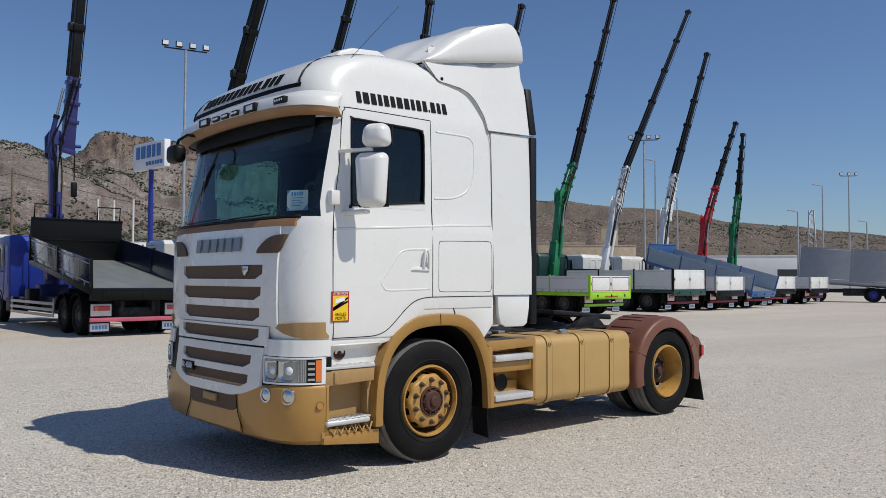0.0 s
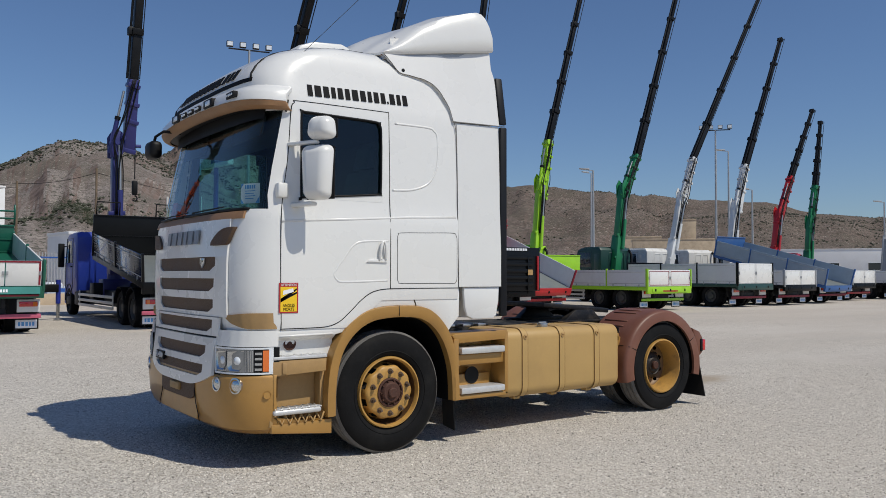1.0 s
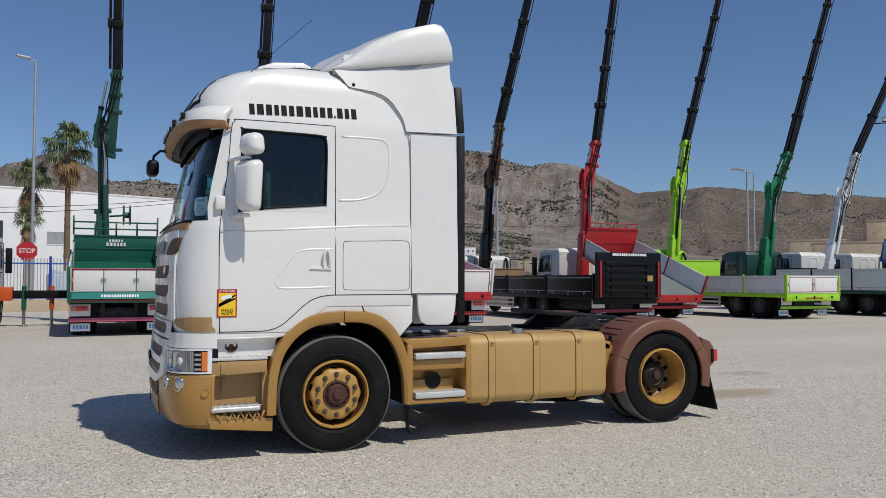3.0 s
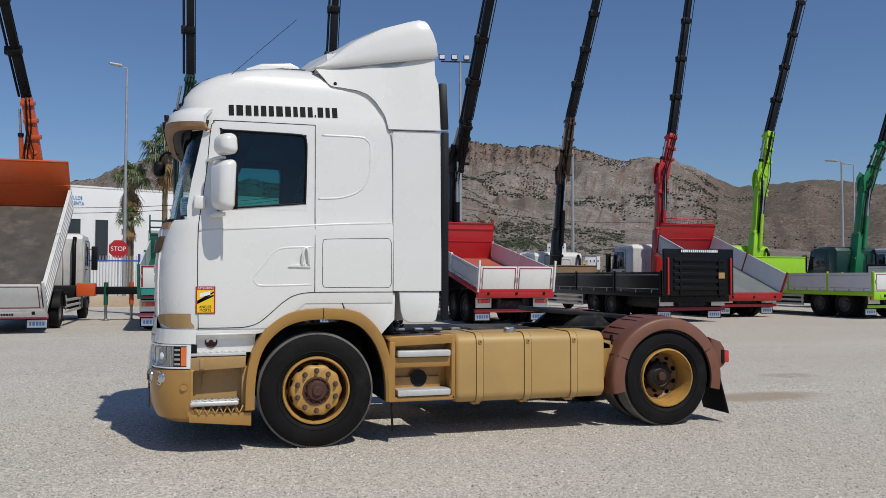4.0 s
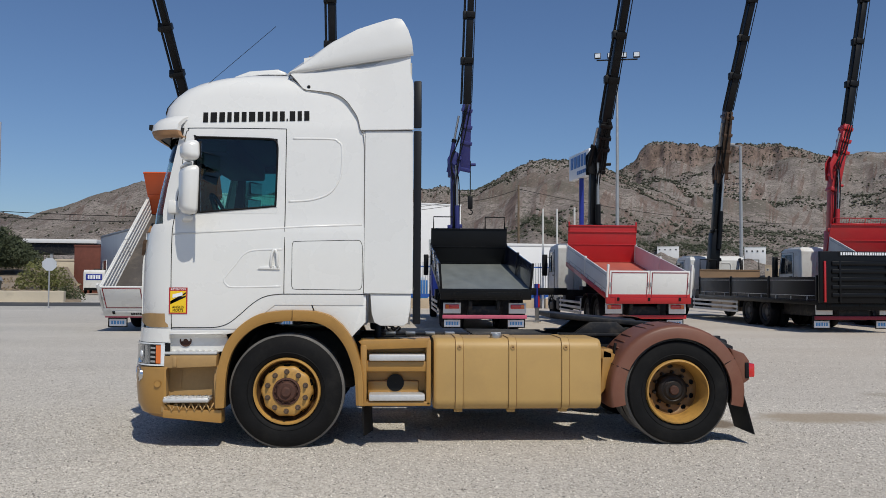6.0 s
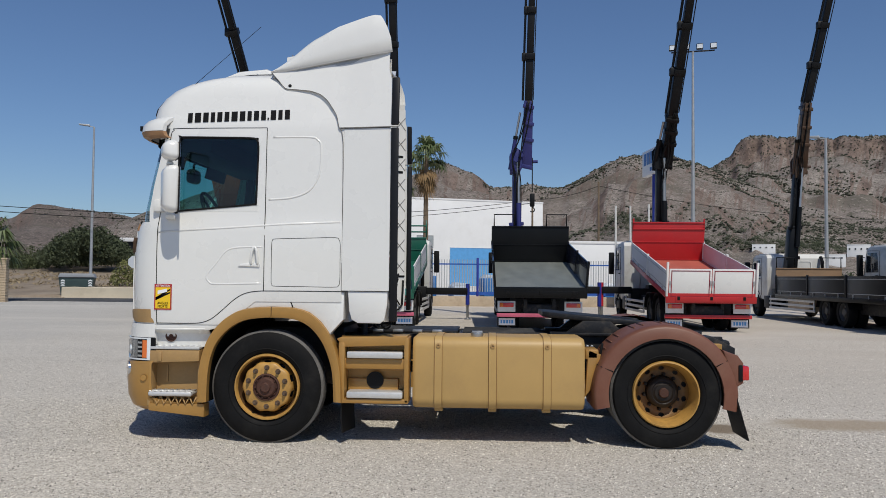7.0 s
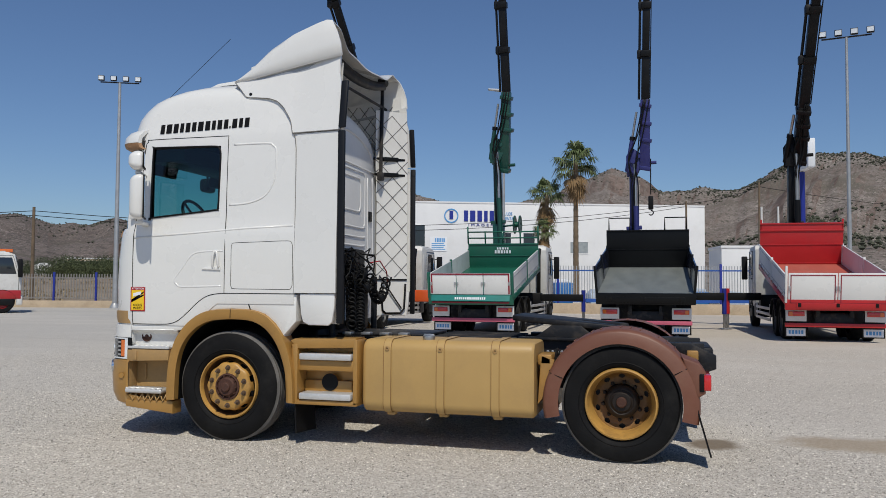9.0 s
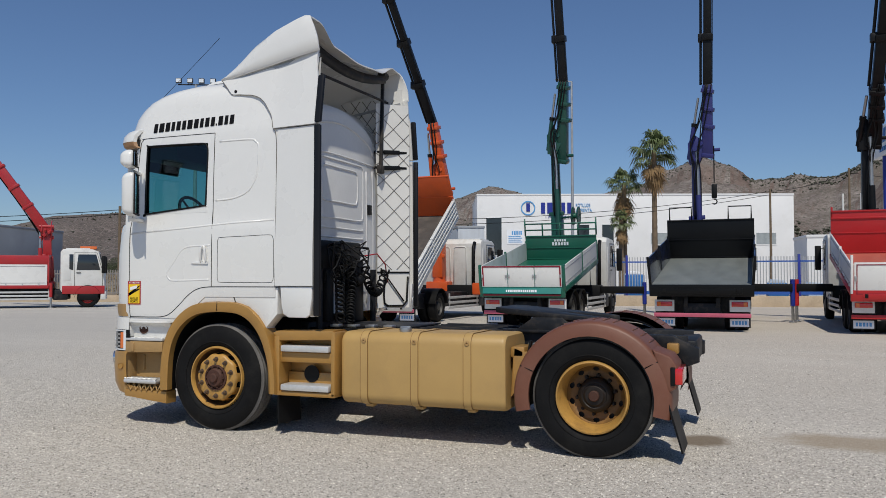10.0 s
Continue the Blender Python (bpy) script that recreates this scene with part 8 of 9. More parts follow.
# 5: long black flat bed with tail lift
t = crane_truck("black crane truck with a flat dropside bed and raised tail lift", 15.15, 15.0, w=2.6, cab_col=WHITE_OLD, length=13.2, bar=DKRED, axles=(3.8, 5.2), cab_h=1.9)
bed(t, .15, 1.02, 9.6, 2.62, 0, .70, 1.05, BLACK_BED, BLACK_BED, PLANK, BLACK_BED, False, .6, BLACK_BED, BLACK_BED, 0, None, "loops")
for k in range(2):
    bm = bm_new()
    box(bm, -1.27, -.75, 6.5 + k * 1.05, 7.5 + k * 1.05, .42, .92, .03)
    part("tool_box", bm, BEIGE, t, "rusty cream tool box")
knuckle_crane(t, (-.60, 10.2, 0), (-.25, 9.2, 8.75), (.55, 6.8, 16.0), CRANE_BROWN, BOOM, elbow=(-.22, 10.2, 6.3), ped=BLACK_BED, over=.25, side=.12, column_col=BLACK_BED)
bm = bm_new()
box(bm, -1.36, 1.36, -.10, .02, .92, 2.50, .02)
lift = part("tail_lift", bm, BLACK_BED, t, "raised black tail lift with a red frame")
for k in range(5):
    bm = bm_new()
    box(bm, -1.0, 1.0, -.15, -.10, 1.10 + k * .24, 1.24 + k * .24, .03)
    part("lift_rib", bm, BLACK_BED, lift)
for x in (-1.22, 1.22, -.75, .75):
    bm = bm_new()
    box(bm, x - .03, x + .03, -.16, -.10, .95, 2.2, .01)
    part("lift_post", bm, RED_BRIGHT if abs(x) > 1 else BLACK_BED, lift)
bm = bm_new()
box(bm, -.78, .78, -.112, -.10, 2.36, 2.49)
sgn = part("sign_strip", bm, BLACK_BED, lift)
marks(19, .12, pose(0, -.116, 2.425, 90), PAPER, sgn, .002, 1.45)
bm = bm_new()
box(bm, .72, .95, -.17, -.15, 1.50, 1.70)
part("warning_label", bm, GOLD_MATT, lift)
# 6: red tipper with grey sides
t = crane_truck("red crane truck with a grey-sided tipper bed", 19.2, 17.3, cab_col=WHITE_OLD, length=9.0, bar=RED_BRIGHT)
bed(t, .0, .95, 5.0, 2.55, 20, .75, 1.25, BED_FLOOR, PALE_GREY, RED_BRIGHT, RED_BRIGHT, False, .5, DKRED, RED_BRIGHT, .08, None, "mesh")
knuckle_crane(t, (-.35, 6.2, 0), (.45, 6.2, 8.1), (1.75, 6.0, 17.0), RED_BRIGHT, BOOM, elbow=(-.14, 6.2, 6.3), over=1.0)
# 7: lime
t = crane_truck("lime crane truck with white dropsides", 23.98, 15.0, w=2.7, cab_col=LIME, length=11.0, bar=LIME)
bed(t, .0, 1.02, 6.7, 2.82, 0, .70, 1.45, BED_FLOOR, PALE_GREY, LIME, WHITE, True, .70, LIME, LIME, 0, DKRED, sill_sign=RED_PAINT)
knuckle_crane(t, (-.05, 8.5, 0), (1.0, 8.5, 8.5), (3.45, 8.5, 16.6), LIME, BOOM, elbow=(.42, 8.5, 6.2))
# 8: deep green crane, grey sides
t = crane_truck("dark green crane truck with tall grey dropsides", 30.2, 15.0, w=2.7, cab_col=DKCAB, length=10.8, bar=DKRED)
bed(t, .0, 1.10, 6.6, 2.78, 0, .95, 1.05, BED_FLOOR, PALE_GREY, BLACK_BED, WHITE, True, .95, BLACK_BED, DKCAB, 0, WHITE)
knuckle_crane(t, (-.3, 8.5, 0), (1.6, 8.5, 8.3), (5.5, 8.5, 18.9), DKGREEN, BOOM, elbow=(.42, 8.5, 6.3), s=1.1, over=.4)
# 9: white crane
t = crane_truck("white crane truck with white dropsides", 34.0, 15.0, w=2.7, cab_col=WHITE_OLD, length=10.8, bar=DKRED)
bed(t, .0, 1.02, 6.6, 2.78, 0, .72, 1.05, BED_FLOOR, PALE_GREY, GALV, WHITE, True, .72, GALV, BLACK_BED, 0, WHITE)
knuckle_crane(t, (.4, 8.5, 0), (2.9, 8.5, 8.6), (10.05, 8.5, 20.0), CRANE_WHITE, BOOM, elbow=(1.75, 8.5, 6.2), over=.4)
# 10: blue tipper
t = crane_truck("pale blue crane truck with a tipped bed", 38.2, 15.3, w=2.6, cab_col=WHITE_OLD, length=10.8, bar=DKRED)
bed(t, .0, .95, 7.0, 2.6, 14.5, .85, 1.1, BED_FLOOR, PALE_BLUE, TIP_BLUE, TIP_BLUE, False, .72, TIP_BLUE, TIP_BLUE, .06)
knuckle_crane(t, (2.0, 8.2, 0), (4.0, 8.2, 8.6), (8.2, 8.2, 17.5), CRANE_WHITE, BOOM, elbow=(2.9, 8.2, 5.9), s=1.1, over=.4)
# 11, 12: the far end
t = crane_truck("white crane truck with red crane and white dropsides", 44.2, 17.0, w=2.6, cab_col=WHITE_OLD, length=9.5, bar=RED_BRIGHT)
bed(t, .0, 1.02, 5.6, 2.6, 0, .75, 1.05, BED_FLOOR, PALE_GREY, GALV, WHITE, True, .75, GALV, BLACK_BED, 0, WHITE)
knuckle_crane(t, (.8, 6.5, 0), (3.25, 6.5, 8.2), (6.05, 6.5, 13.1), RED_BRIGHT, BOOM, elbow=(1.7, 6.5, 5.6))
t = crane_truck("white crane truck with green crane and white dropsides", 48.9, 17.0, w=2.6, cab_col=RED_PAINT, length=9.5, bar=DKRED)
bed(t, .0, 1.02, 5.6, 2.6, 0, .75, 1.05, BED_FLOOR, PALE_GREY, GALV, WHITE, True, .75, GALV, BLACK_BED, 0, WHITE)
knuckle_crane(t, (.35, 6.5, 0), (1.6, 6.5, 7.8), (2.4, 6.5, 12.4), DKGREEN, BOOM, elbow=(.8, 6.5, 5.2))
# 13: big grey tipper seen from its flank
t = thing("tipper_trailer", "grey tipper trailer with a long raised body", "trailer", m=pose(58.9, 11.6, 0, 0, 0, 24))
running_gear(t, 2.6, 10.0, BLUE_POST, 9.0, (4.2, 5.5), False)
rear_end(t, 2.6, WHITE_OLD)
bed(t, .0, .95, 10.4, 2.6, 4.0, 2.35, 2.6, BED_FLOOR, BODY_GREY, BODY_GREY, BODY_GREY, False, .75, BODY_GREY, BODY_GREY, 0)
# red and white truck across the yard
t = crane_truck("white and dark red crane truck with white dropsides", -33.9, 19.9, w=2.5, cab_col=WHITE_OLD, length=9.6, rim=RED_PAINT, axles=(2.4,), bar=RED_PAINT, intake=False)
t.matrix_basis = pose(-34.25, 19.35, 0, 0, 0, -48)
bed(t, .0, 1.15, 6.9, 2.5, 0, 1.05, 1.55, BED_FLOOR, WHITE, RED_PAINT, WHITE, True, 1.05, RED_PAINT, RED_PAINT, 0)
knuckle_crane(t, (0, 6.75, 0), (.2, 4.2, 7.5), (.2, 1.3, 11.6), RED_PAINT, RED_PAINT, elbow=(0, 6.65, 4.0), s=1.15, over=.2, side=.05)
for sg in (-1, 1):
    bm = bm_new()
    box(bm, sg * 1.21, sg * 1.25, 4.6, 6.85, 2.22, 2.66, .02)
    part("side_extension", bm, RED_PAINT, t, "dark red upper side board")
outrigger(t, .8, 1.35, 7.0, 1.0, RED_PAINT, RED_PAINT)
for sg in (-1, 1):
    bm = bm_new()
    box(bm, sg * 1.22, sg * 1.245, 7.5, 9.5, .70, 1.12, .02)
    part("lower_panel", bm, RED_PAINT, t, "dark red lower cab panel")
bm = bm_new()
box(bm, -1.0, 1.0, 8.3, 9.1, 3.0, 3.16, .03)
part("light_bar", bm, ORANGE_LENS, t, "orange roof light bar")

# ---------------------------------------------------------------- buildings, fence, palms, lamps
def house(name, x, y, yaw, w, d, h, wall_mat, label, wins=(), roof=None, z=0.0):
    """A plain block with a parapet and windows let into its front (local -y)."""
    t = thing(name, label, "building", m=pose(x, y, z, 0, 0, yaw))
    bm = bm_new()
    box(bm, 0, w, 0, d, -.3 if not z else -4, h, .02)
    part("wall", bm, wall_mat, t)
    bm = bm_new()
    box(bm, -.06, w + .06, -.06, d + .06, h - .05, h + .18, .03)
    part("roof", bm, roof or wall_mat, t)
    for x0, z0, ww, hh, mt in wins:
        bm = bm_new()
        box(bm, x0, x0 + ww, -.03, .06, z0, z0 + hh)
        p = part("window", bm, GLASS_FAR if mt is None else mt, t)
        bm = bm_new()
        for a, b, c, e in ((x0 - .06, x0 + ww + .06, z0 - .08, z0), (x0 - .06, x0 + ww + .06, z0 + hh, z0 + hh + .06), (x0 - .06, x0, z0, z0 + hh), (x0 + ww, x0 + ww + .06, z0, z0 + hh)):
            box(bm, a, b, -.07, .02, c, e)
        if ww > 1.2 and hh < 1.5:
            for k in range(1, 6):
                box(bm, x0 + ww * k / 6 - .02, x0 + ww * k / 6 + .02, -.06, -.03, z0, z0 + hh)
        part("window_frame", bm, BUILDING, p)
    return t


BW = 41.6
WINDOW_GREY = mat("grey barred window", (.30, .33, .34), .4, var=.2, scale=2)
office = house("office_building", -28.6, 92.1, 21.0, BW, 16, 12.3, BUILDING, "white rendered flat-roofed office building",
              [(1.2, 4.4, 2.0, 4.9, None), (36.6, 5.8, 2.6, 1.5, WINDOW_GREY), (22.8, 5.8, 2.4, 1.5, WINDOW_GREY), (13.2, 3.4, 1.5, 5.0, None), (16.4, 3.4, 1.5, 5.0, None), (27.6, .4, 6.8, 5.3, LIGHT_BLUE)])
# its sign: round blue mark and words
bm = bm_new()
lathe(bm, [(.95, 0), (.95, -.05), (.80, -.05), (.80, 0)], (6.7, -.02, 10.6), "y", 32)
part("sign_ring", bm, LIGHT_BLUE, office)
marks(1, 1.5, pose(6.7, -.06, 10.7, 90), BLUE_POST, office, .02, .75, "sign_letter")
marks(5, 2.0, pose(10.4, -.06, 10.6, 90), BLUE_POST, office, .02, 4.3, "sign_letter", "dark blue sign letters")
lettering("I M A G E N", .5, pose(10.7, -.06, 9.4, 90), BLUE_POST, office, .02, 3.4, "sign_letter")
lettering("RÓTULOS", .6, pose(13.9, -.06, 10.95, 90), LIGHT_BLUE, office, .02, 1.9, "sign_letter")
lettering("IMPRENTA", .6, pose(14.0, -.06, 10.3, 90), LIGHT_BLUE, office, .02, 2.1, "sign_letter")
bm = bm_new()
box(bm, 3.9, 6.1, -.06, -.02, 5.9, 7.8)
bd = part("sign_board", bm, PAPER, office)
marks(5, .7, pose(5.2, -.08, 7.35, 90), LIGHT_BLUE, bd, .01, 1.4)
bm = bm_new()
for k in range(4):
    box(bm, 4.1, 5.9 - .2 * (k % 2), -.08, -.06, 6.1 + k * .25, 6.2 + k * .25)
part("print_bar", bm, LIGHT_BLUE, bd)

# sheds and far blocks
house("warehouse", -32.9, 85.6, -61.6, 25.5, 2.5, 6.2, PALE_WALL, "pale blue-grey sheet warehouse with a dark parapet line", [(2, .3, 2.2, 3.2, None), (9, 2.3, 2.2, 1.6, None), (16, 2.3, 2.2, 1.6, None)], ROOF_GREY)
brick = house("brick_lodge", -36.2, 86.5, -8, 3.2, 6, 5.2, RED_BRICK, "small red brick building beside the warehouse")
bm = bm_new()
box(bm, 3.2, 5.6, -1.6, .2, 2.5, 2.62, .02)
part("porch_roof", bm, CHASSIS, brick)
cano = thing("canopy", "dark open canopy with a white roof edge", "canopy", m=pose(-52.6, 93, 0, 0, 0, 6))
bm = bm_new()
box(bm, 0, 16, 0, 8, 5.9, 6.4, .03)
part("roof", bm, BUILDING, cano)
bm = bm_new()
box(bm, 0, 16, .4, 8, 4.6, 5.9)
part("shaded_beam", bm, CHASSIS, cano)
for k in range(4):
    bm = bm_new()
    box(bm, .4 + k * 5, .7 + k * 5, .5, .8, 0, 4.7)
    part("post", bm, GALV, cano)
house("yard_wall", -53.0, 88, 6, 16.5, .4, 3.6, CREAM, "long cream rendered yard wall")
house("warehouse", -80.0, 30.0, 17.3, 28.0, 14, 5.9, ROOF_GREY, "long grey sheet-metal clad warehouse")
house("bungalow", -89.5, 122.5, 34, 5.0, 6, 2.1, CREAM, "small cream bungalow among trees below the hill", [(1.0, .7, .9, .8, None), (3.0, .7, .9, .8, None)], ROOF_GREY, z=3.6)
house("shed", -96.0, 110.5, 37, 8.5, 5, 1.8, BEIGE, "long low shed with a pale roof edge", [(.8, .5, 6.8, .9, None)], BUILDING, z=3.9)
tent = thing("dome_tent", "white dome-shaped plastic cover", "tent", m=pose(-68.8, 74.5, 2.2, 0, 0, 42))
bm = bm_new()
lathe(bm, [(1.55, 0), (1.5, .5), (1.3, 1.0), (.95, 1.4), (.5, 1.62), (.001, 1.68)], axis="z", seg=20)
part("cover", bm, WHITE_OLD, tent)
for k in range(5):
    a = math.pi * k / 5
    bm = bm_new()
    tube(bm, [(q * math.cos(a), q * math.sin(a), z) for q, z in ((1.57, 0), (1.52, .5), (1.31, 1.01), (.96, 1.41), (.5, 1.64), (0, 1.70), (-.5, 1.64), (-.96, 1.41), (-1.31, 1.01), (-1.52, .5), (-1.57, 0))], .03, 5)
    part("hoop", bm, PALE_GREY, tent)
house("shed", 9.0, 60.5, 8, 9.5, 5, 4.6, BUILDING, "low white shed behind the fence")
random.seed(12)
for az, dist, w, h, mt in ((19, 205, 14, 5, BUILDING), (21.5, 210, 10, 6, BEIGE), (23.0, 200, 16, 5, BUILDING), (24.8, 212, 13, 7, BUILDING), (26.3, 200, 12, 6, BEIGE), (27.6, 206, 9, 7, BUILDING), (29.3, 200, 22, 6, BEIGE),
                           (31.5, 195, 18, 7, BEIGE), (33.6, 205, 18, 6, BUILDING), (36, 190, 26, 8, BEIGE), (39.5, 185, 24, 7, BEIGE), (43, 180, 12, 7, BEIGE), (48.6, 150, 9, 8.5, BEIGE), (50.0, 150, 15, 8, BEIGE), (53.2, 155, 3.2, 12, BEIGE),
                           (58, 190, 60, 7, BUILDING), (66, 200, 60, 7, BUILDING)):
    a = radians(az)
    ws = [(w * (k + .3) / 6, h * .35, w / 14, h * .22, None) for k in range(6)] if h < 9 else []
    up = 0.0
    if 17 < az < 46:
        w, h = w * .50, h * .36
        ws = [(w * (k + .3) / 4, h * .40, w / 14, h * .22, None) for k in range(4)]
        dist += 22 + (az * 7) % 45
        up = hill_point(NEAR_LINE, az, (dist - NEAR_ARGS[0]) / (NEAR_ARGS[1] - NEAR_ARGS[0]), *NEAR_ARGS[:2], *NEAR_ARGS[2:]).z + 1.2
    house("distant_building", dist * math.sin(a), dist * math.cos(a), -az, w, 8, h, mt, "small pale flat-roofed building at the foot of the hills", ws, z=up)


def palisade(p, q, h, step, mat_bar, wall_h, label, post_every=12, mat_rail=None, half=.012):
    """A railing fence on a low wall, from p to q."""
    p, q = Vector((*p, 0)), Vector((*q, 0))
    L = (q - p).length
    yaw = math.degrees(math.atan2(q.y - p.y, q.x - p.x))
    t = thing("fence", label, "fence", m=Matrix.Translation(p) @ pose(0, 0, 0, 0, 0, yaw))
    bm = bm_new()
    box(bm, 0, L, -.12, .12, -.2, wall_h, .02)
    part("low_wall", bm, BEIGE, t, "rough beige low wall")
    bm = bm_new()
    for z, q in ((wall_h + .16, .09 if mat_rail else .03), (wall_h + h - .25, .035)):
        box(bm, 0, L, -.02, .02, z - q, z + q)
    part("rail", bm, mat_rail or mat_bar, t)
    bm = bm_new()
    box(bm, -half, half, -.012, .012, wall_h + .08, wall_h + h)
    first = part("bar", bm, mat_bar, t)
    n = int(L / step)
    for k in range(1, n):
        same("bar", first, t, Matrix.Translation((k * step, 0, 0)))
    bm = bm_new()
    box(bm, -.06, .06, -.06, .06, 0, wall_h + h + .1, .01)
    fp = part("post", bm, BLUE_POST, t)
    for k in range(1, int(L / (step * post_every)) + 1):
        same("post", fp, t, Matrix.Translation((k * step * post_every, 0, 0)))
    return t


PICKET = mat("weathered grey pickets", (.23, .215, .20), .7, var=.2, scale=1, fine=10)
palisade((-9.5, 34.0), (11.0, 36.5), 2.0, .14, GALV, .55, "pale steel railing with blue rails and posts on a low wall", 20, BLUE_FENCE, .02)
palisade((-46.15, 28.88), (-25.38, 34.47), 1.62, .17, PICKET, .42, "grey steel railing with blue posts on a low wall", 15, None, .032)


LEAF = mat("palm leaf", (.098, .128, .044), .5, var=.35, scale=3, fine=20)
DEAD_LEAF = mat("dry palm leaf", (.22, .135, .06), .8, var=.35, scale=3, fine=20)
BARK = mat("palm bark", (.16, .115, .075), .95, var=.35, scale=2, fine=14, bump=.6)
SCRUB = mat("scrub leaves", (.060, .075, .028), .8, var=.4, scale=1, fine=6)
PINE = mat("pine leaves", (.052, .066, .030), .8, var=.4, scale=1, fine=6)

# ---- wrapped goods stacked behind the yard fence
WRAP = mat("pale plastic wrap", (0.50, 0.57, 0.66), .35, var=.2, scale=3, fine=12, bump=.3)
BLUE_DRUM = mat("blue drum plastic", (0.03, 0.16, 0.42), .4, var=.15)
random.seed(17)
for k, (x, y) in enumerate(((-1.6, 41.0), (.4, 41.6), (2.3, 40.9), (4.6, 41.4), (6.3, 41.8), (8.2, 41.2), (9.8, 42.0), (-3.8, 41.5))):
    t = thing("wrapped_pallet", "pallet of goods wrapped in pale plastic" if k % 2 else "stack of blue plastic tubs on a pallet", "pallet", "pallets behind the fence", pose(x, y, .0, 0, 0, 7 + 20 * random.random()))
    bm = bm_new()
    for q in (-.5, 0, .5):
        box(bm, q - .06, q + .06, -.5, .5, 0, .1)
    box(bm, -.6, .6, -.5, .5, .1, .14)
    part("base", bm, BARK, t)
    h = .7 + 1.2 * random.random()
    bm = bm_new()
    box(bm, -.55, .55, -.45, .45, .14, h, .07)
    part("load", bm, WRAP if k % 2 else BLUE_DRUM, t)
    bm = bm_new()
    prism(bm, [(-.5, h - .01), (.42, h - .01), (.35, h + .16), (-.3, h + .22)], -.4, .4, "y", .04)
    part("cover", bm, WRAP if k % 3 else PAPER, t)

# ---- palms
def palm(x, y, h, crown, rt, label, skirt=1.0, seed=1, leaves=66):
    """A fan palm: ringed trunk, skirt of dead leaves, fan leaves on stalks."""
    random.seed(seed)
    t = thing("palm_tree", label, "palm tree", "palms", Matrix.Translation((x, y, 0)))
    bm = bm_new()
    prof = []
    n = max(6, int(h / .35))
    for k in range(n + 1):
        z = h * k / n
        prof += [(rt * (1.25 - .4 * k / n) + .02 * (k % 2), z)]
    lathe(bm, prof, axis="z", seg=14)
    part("trunk", bm, BARK, t)
    for name, material, count, lo, hi, droop in (("crown", LEAF, leaves, -34, 82, 1.5), ("dead_leaves", DEAD_LEAF, int(15 * skirt), -86, -52, .6)):
        bm = bm_new()
        for k in range(count):
            az = random.random() * 2 * math.pi
            el = radians(lo + (hi - lo) * random.random())
            d = Vector((math.cos(az) * math.cos(el), math.sin(az) * math.cos(el), math.sin(el)))
            L = crown * (.38 + .34 * random.random())
            base = Vector((0, 0, h - (.0 if name == "crown" else random.random() * skirt * crown * .5)))
            tip = base + d * L + Vector((0, 0, -droop * .12 * L))
            side = d.cross(Vector((0, 0, 1)))
            side = side.normalized() if side.length > .1 else Vector((1, 0, 0))
            up = side.cross(d).normalized()
            rod(bm, base, tip, .02, .012, 4, False)
            for j in range(13):
                f = (j - 6) / 6 * 1.45
                dd = (d * math.cos(f) + side * math.sin(f) + up * (.10 * random.random())).normalized()
                ln = crown * (.54 - .12 * abs(f)) * (.85 + .3 * random.random())
                wv = dd.cross(up).normalized() * (crown * .030)
                m1 = tip + dd * ln * .55
                e = tip + dd * ln + Vector((0, 0, -droop * ln * (.26 + .34 * random.random())))
                v = [bm.verts.new(p) for p in (tip, m1 + wv, e, m1 - wv)]
                bm.faces.new(v)
        part(name, bm, material, t, smooth=0)
    return t


palm(-4.5, 79.0, 14.9, 2.7, .25, "tall fan palm with a skirt of dry leaves", 1.2, 3, 44)
palm(-7.8, 80.0, 11.6, 2.3, .25, "fan palm with a skirt of dry leaves", 1.6, 4, 40)
palm(-8.0, 79.0, 7.6, 1.5, .25, "short fan palm with dry leaves", 1.4, 6, 36)
palm(-26.18, 35.1, 3.45, 2.1, .30, "low spreading fan palm beside a brick gate post", 2.2, 5, 50)


def bushes(name, spots, material, label, seed, leaf=.045, per=420):
    """Low scrub as many small leaves with uneven outlines."""
    random.seed(seed)
    vs, fs = [], []
    for x, y, r, h, *base in spots:
        ground_z = base[0] if base else 0.0
        for k in range(per):
            a, q = random.random() * 6.283, math.sqrt(random.random())
            z = h * random.random() ** .7 * (1.15 - q * q * .8)
            c = Vector((x + r * q * math.cos(a), y + r * q * math.sin(a), z + ground_z))
            s = leaf * (.6 + .9 * random.random()) * (r + h)
            d1 = Vector((random.uniform(-1, 1), random.uniform(-1, 1), random.uniform(-1, 1))).normalized() * s
            d2 = Vector((random.uniform(-1, 1), random.uniform(-1, 1), random.uniform(-1, 1))).normalized() * s
            i = len(vs)
            vs += [c - d1, c + d2, c + d1]
            fs.append((i, i + 1, i + 2))
    me = bpy.data.meshes.new(name)
    me.from_pydata([tuple(v) for v in vs], [], fs)
    ob = new(name, me)
    me.materials.append(material)
    return tagged(ob, label, "bushes", kind="stuff")


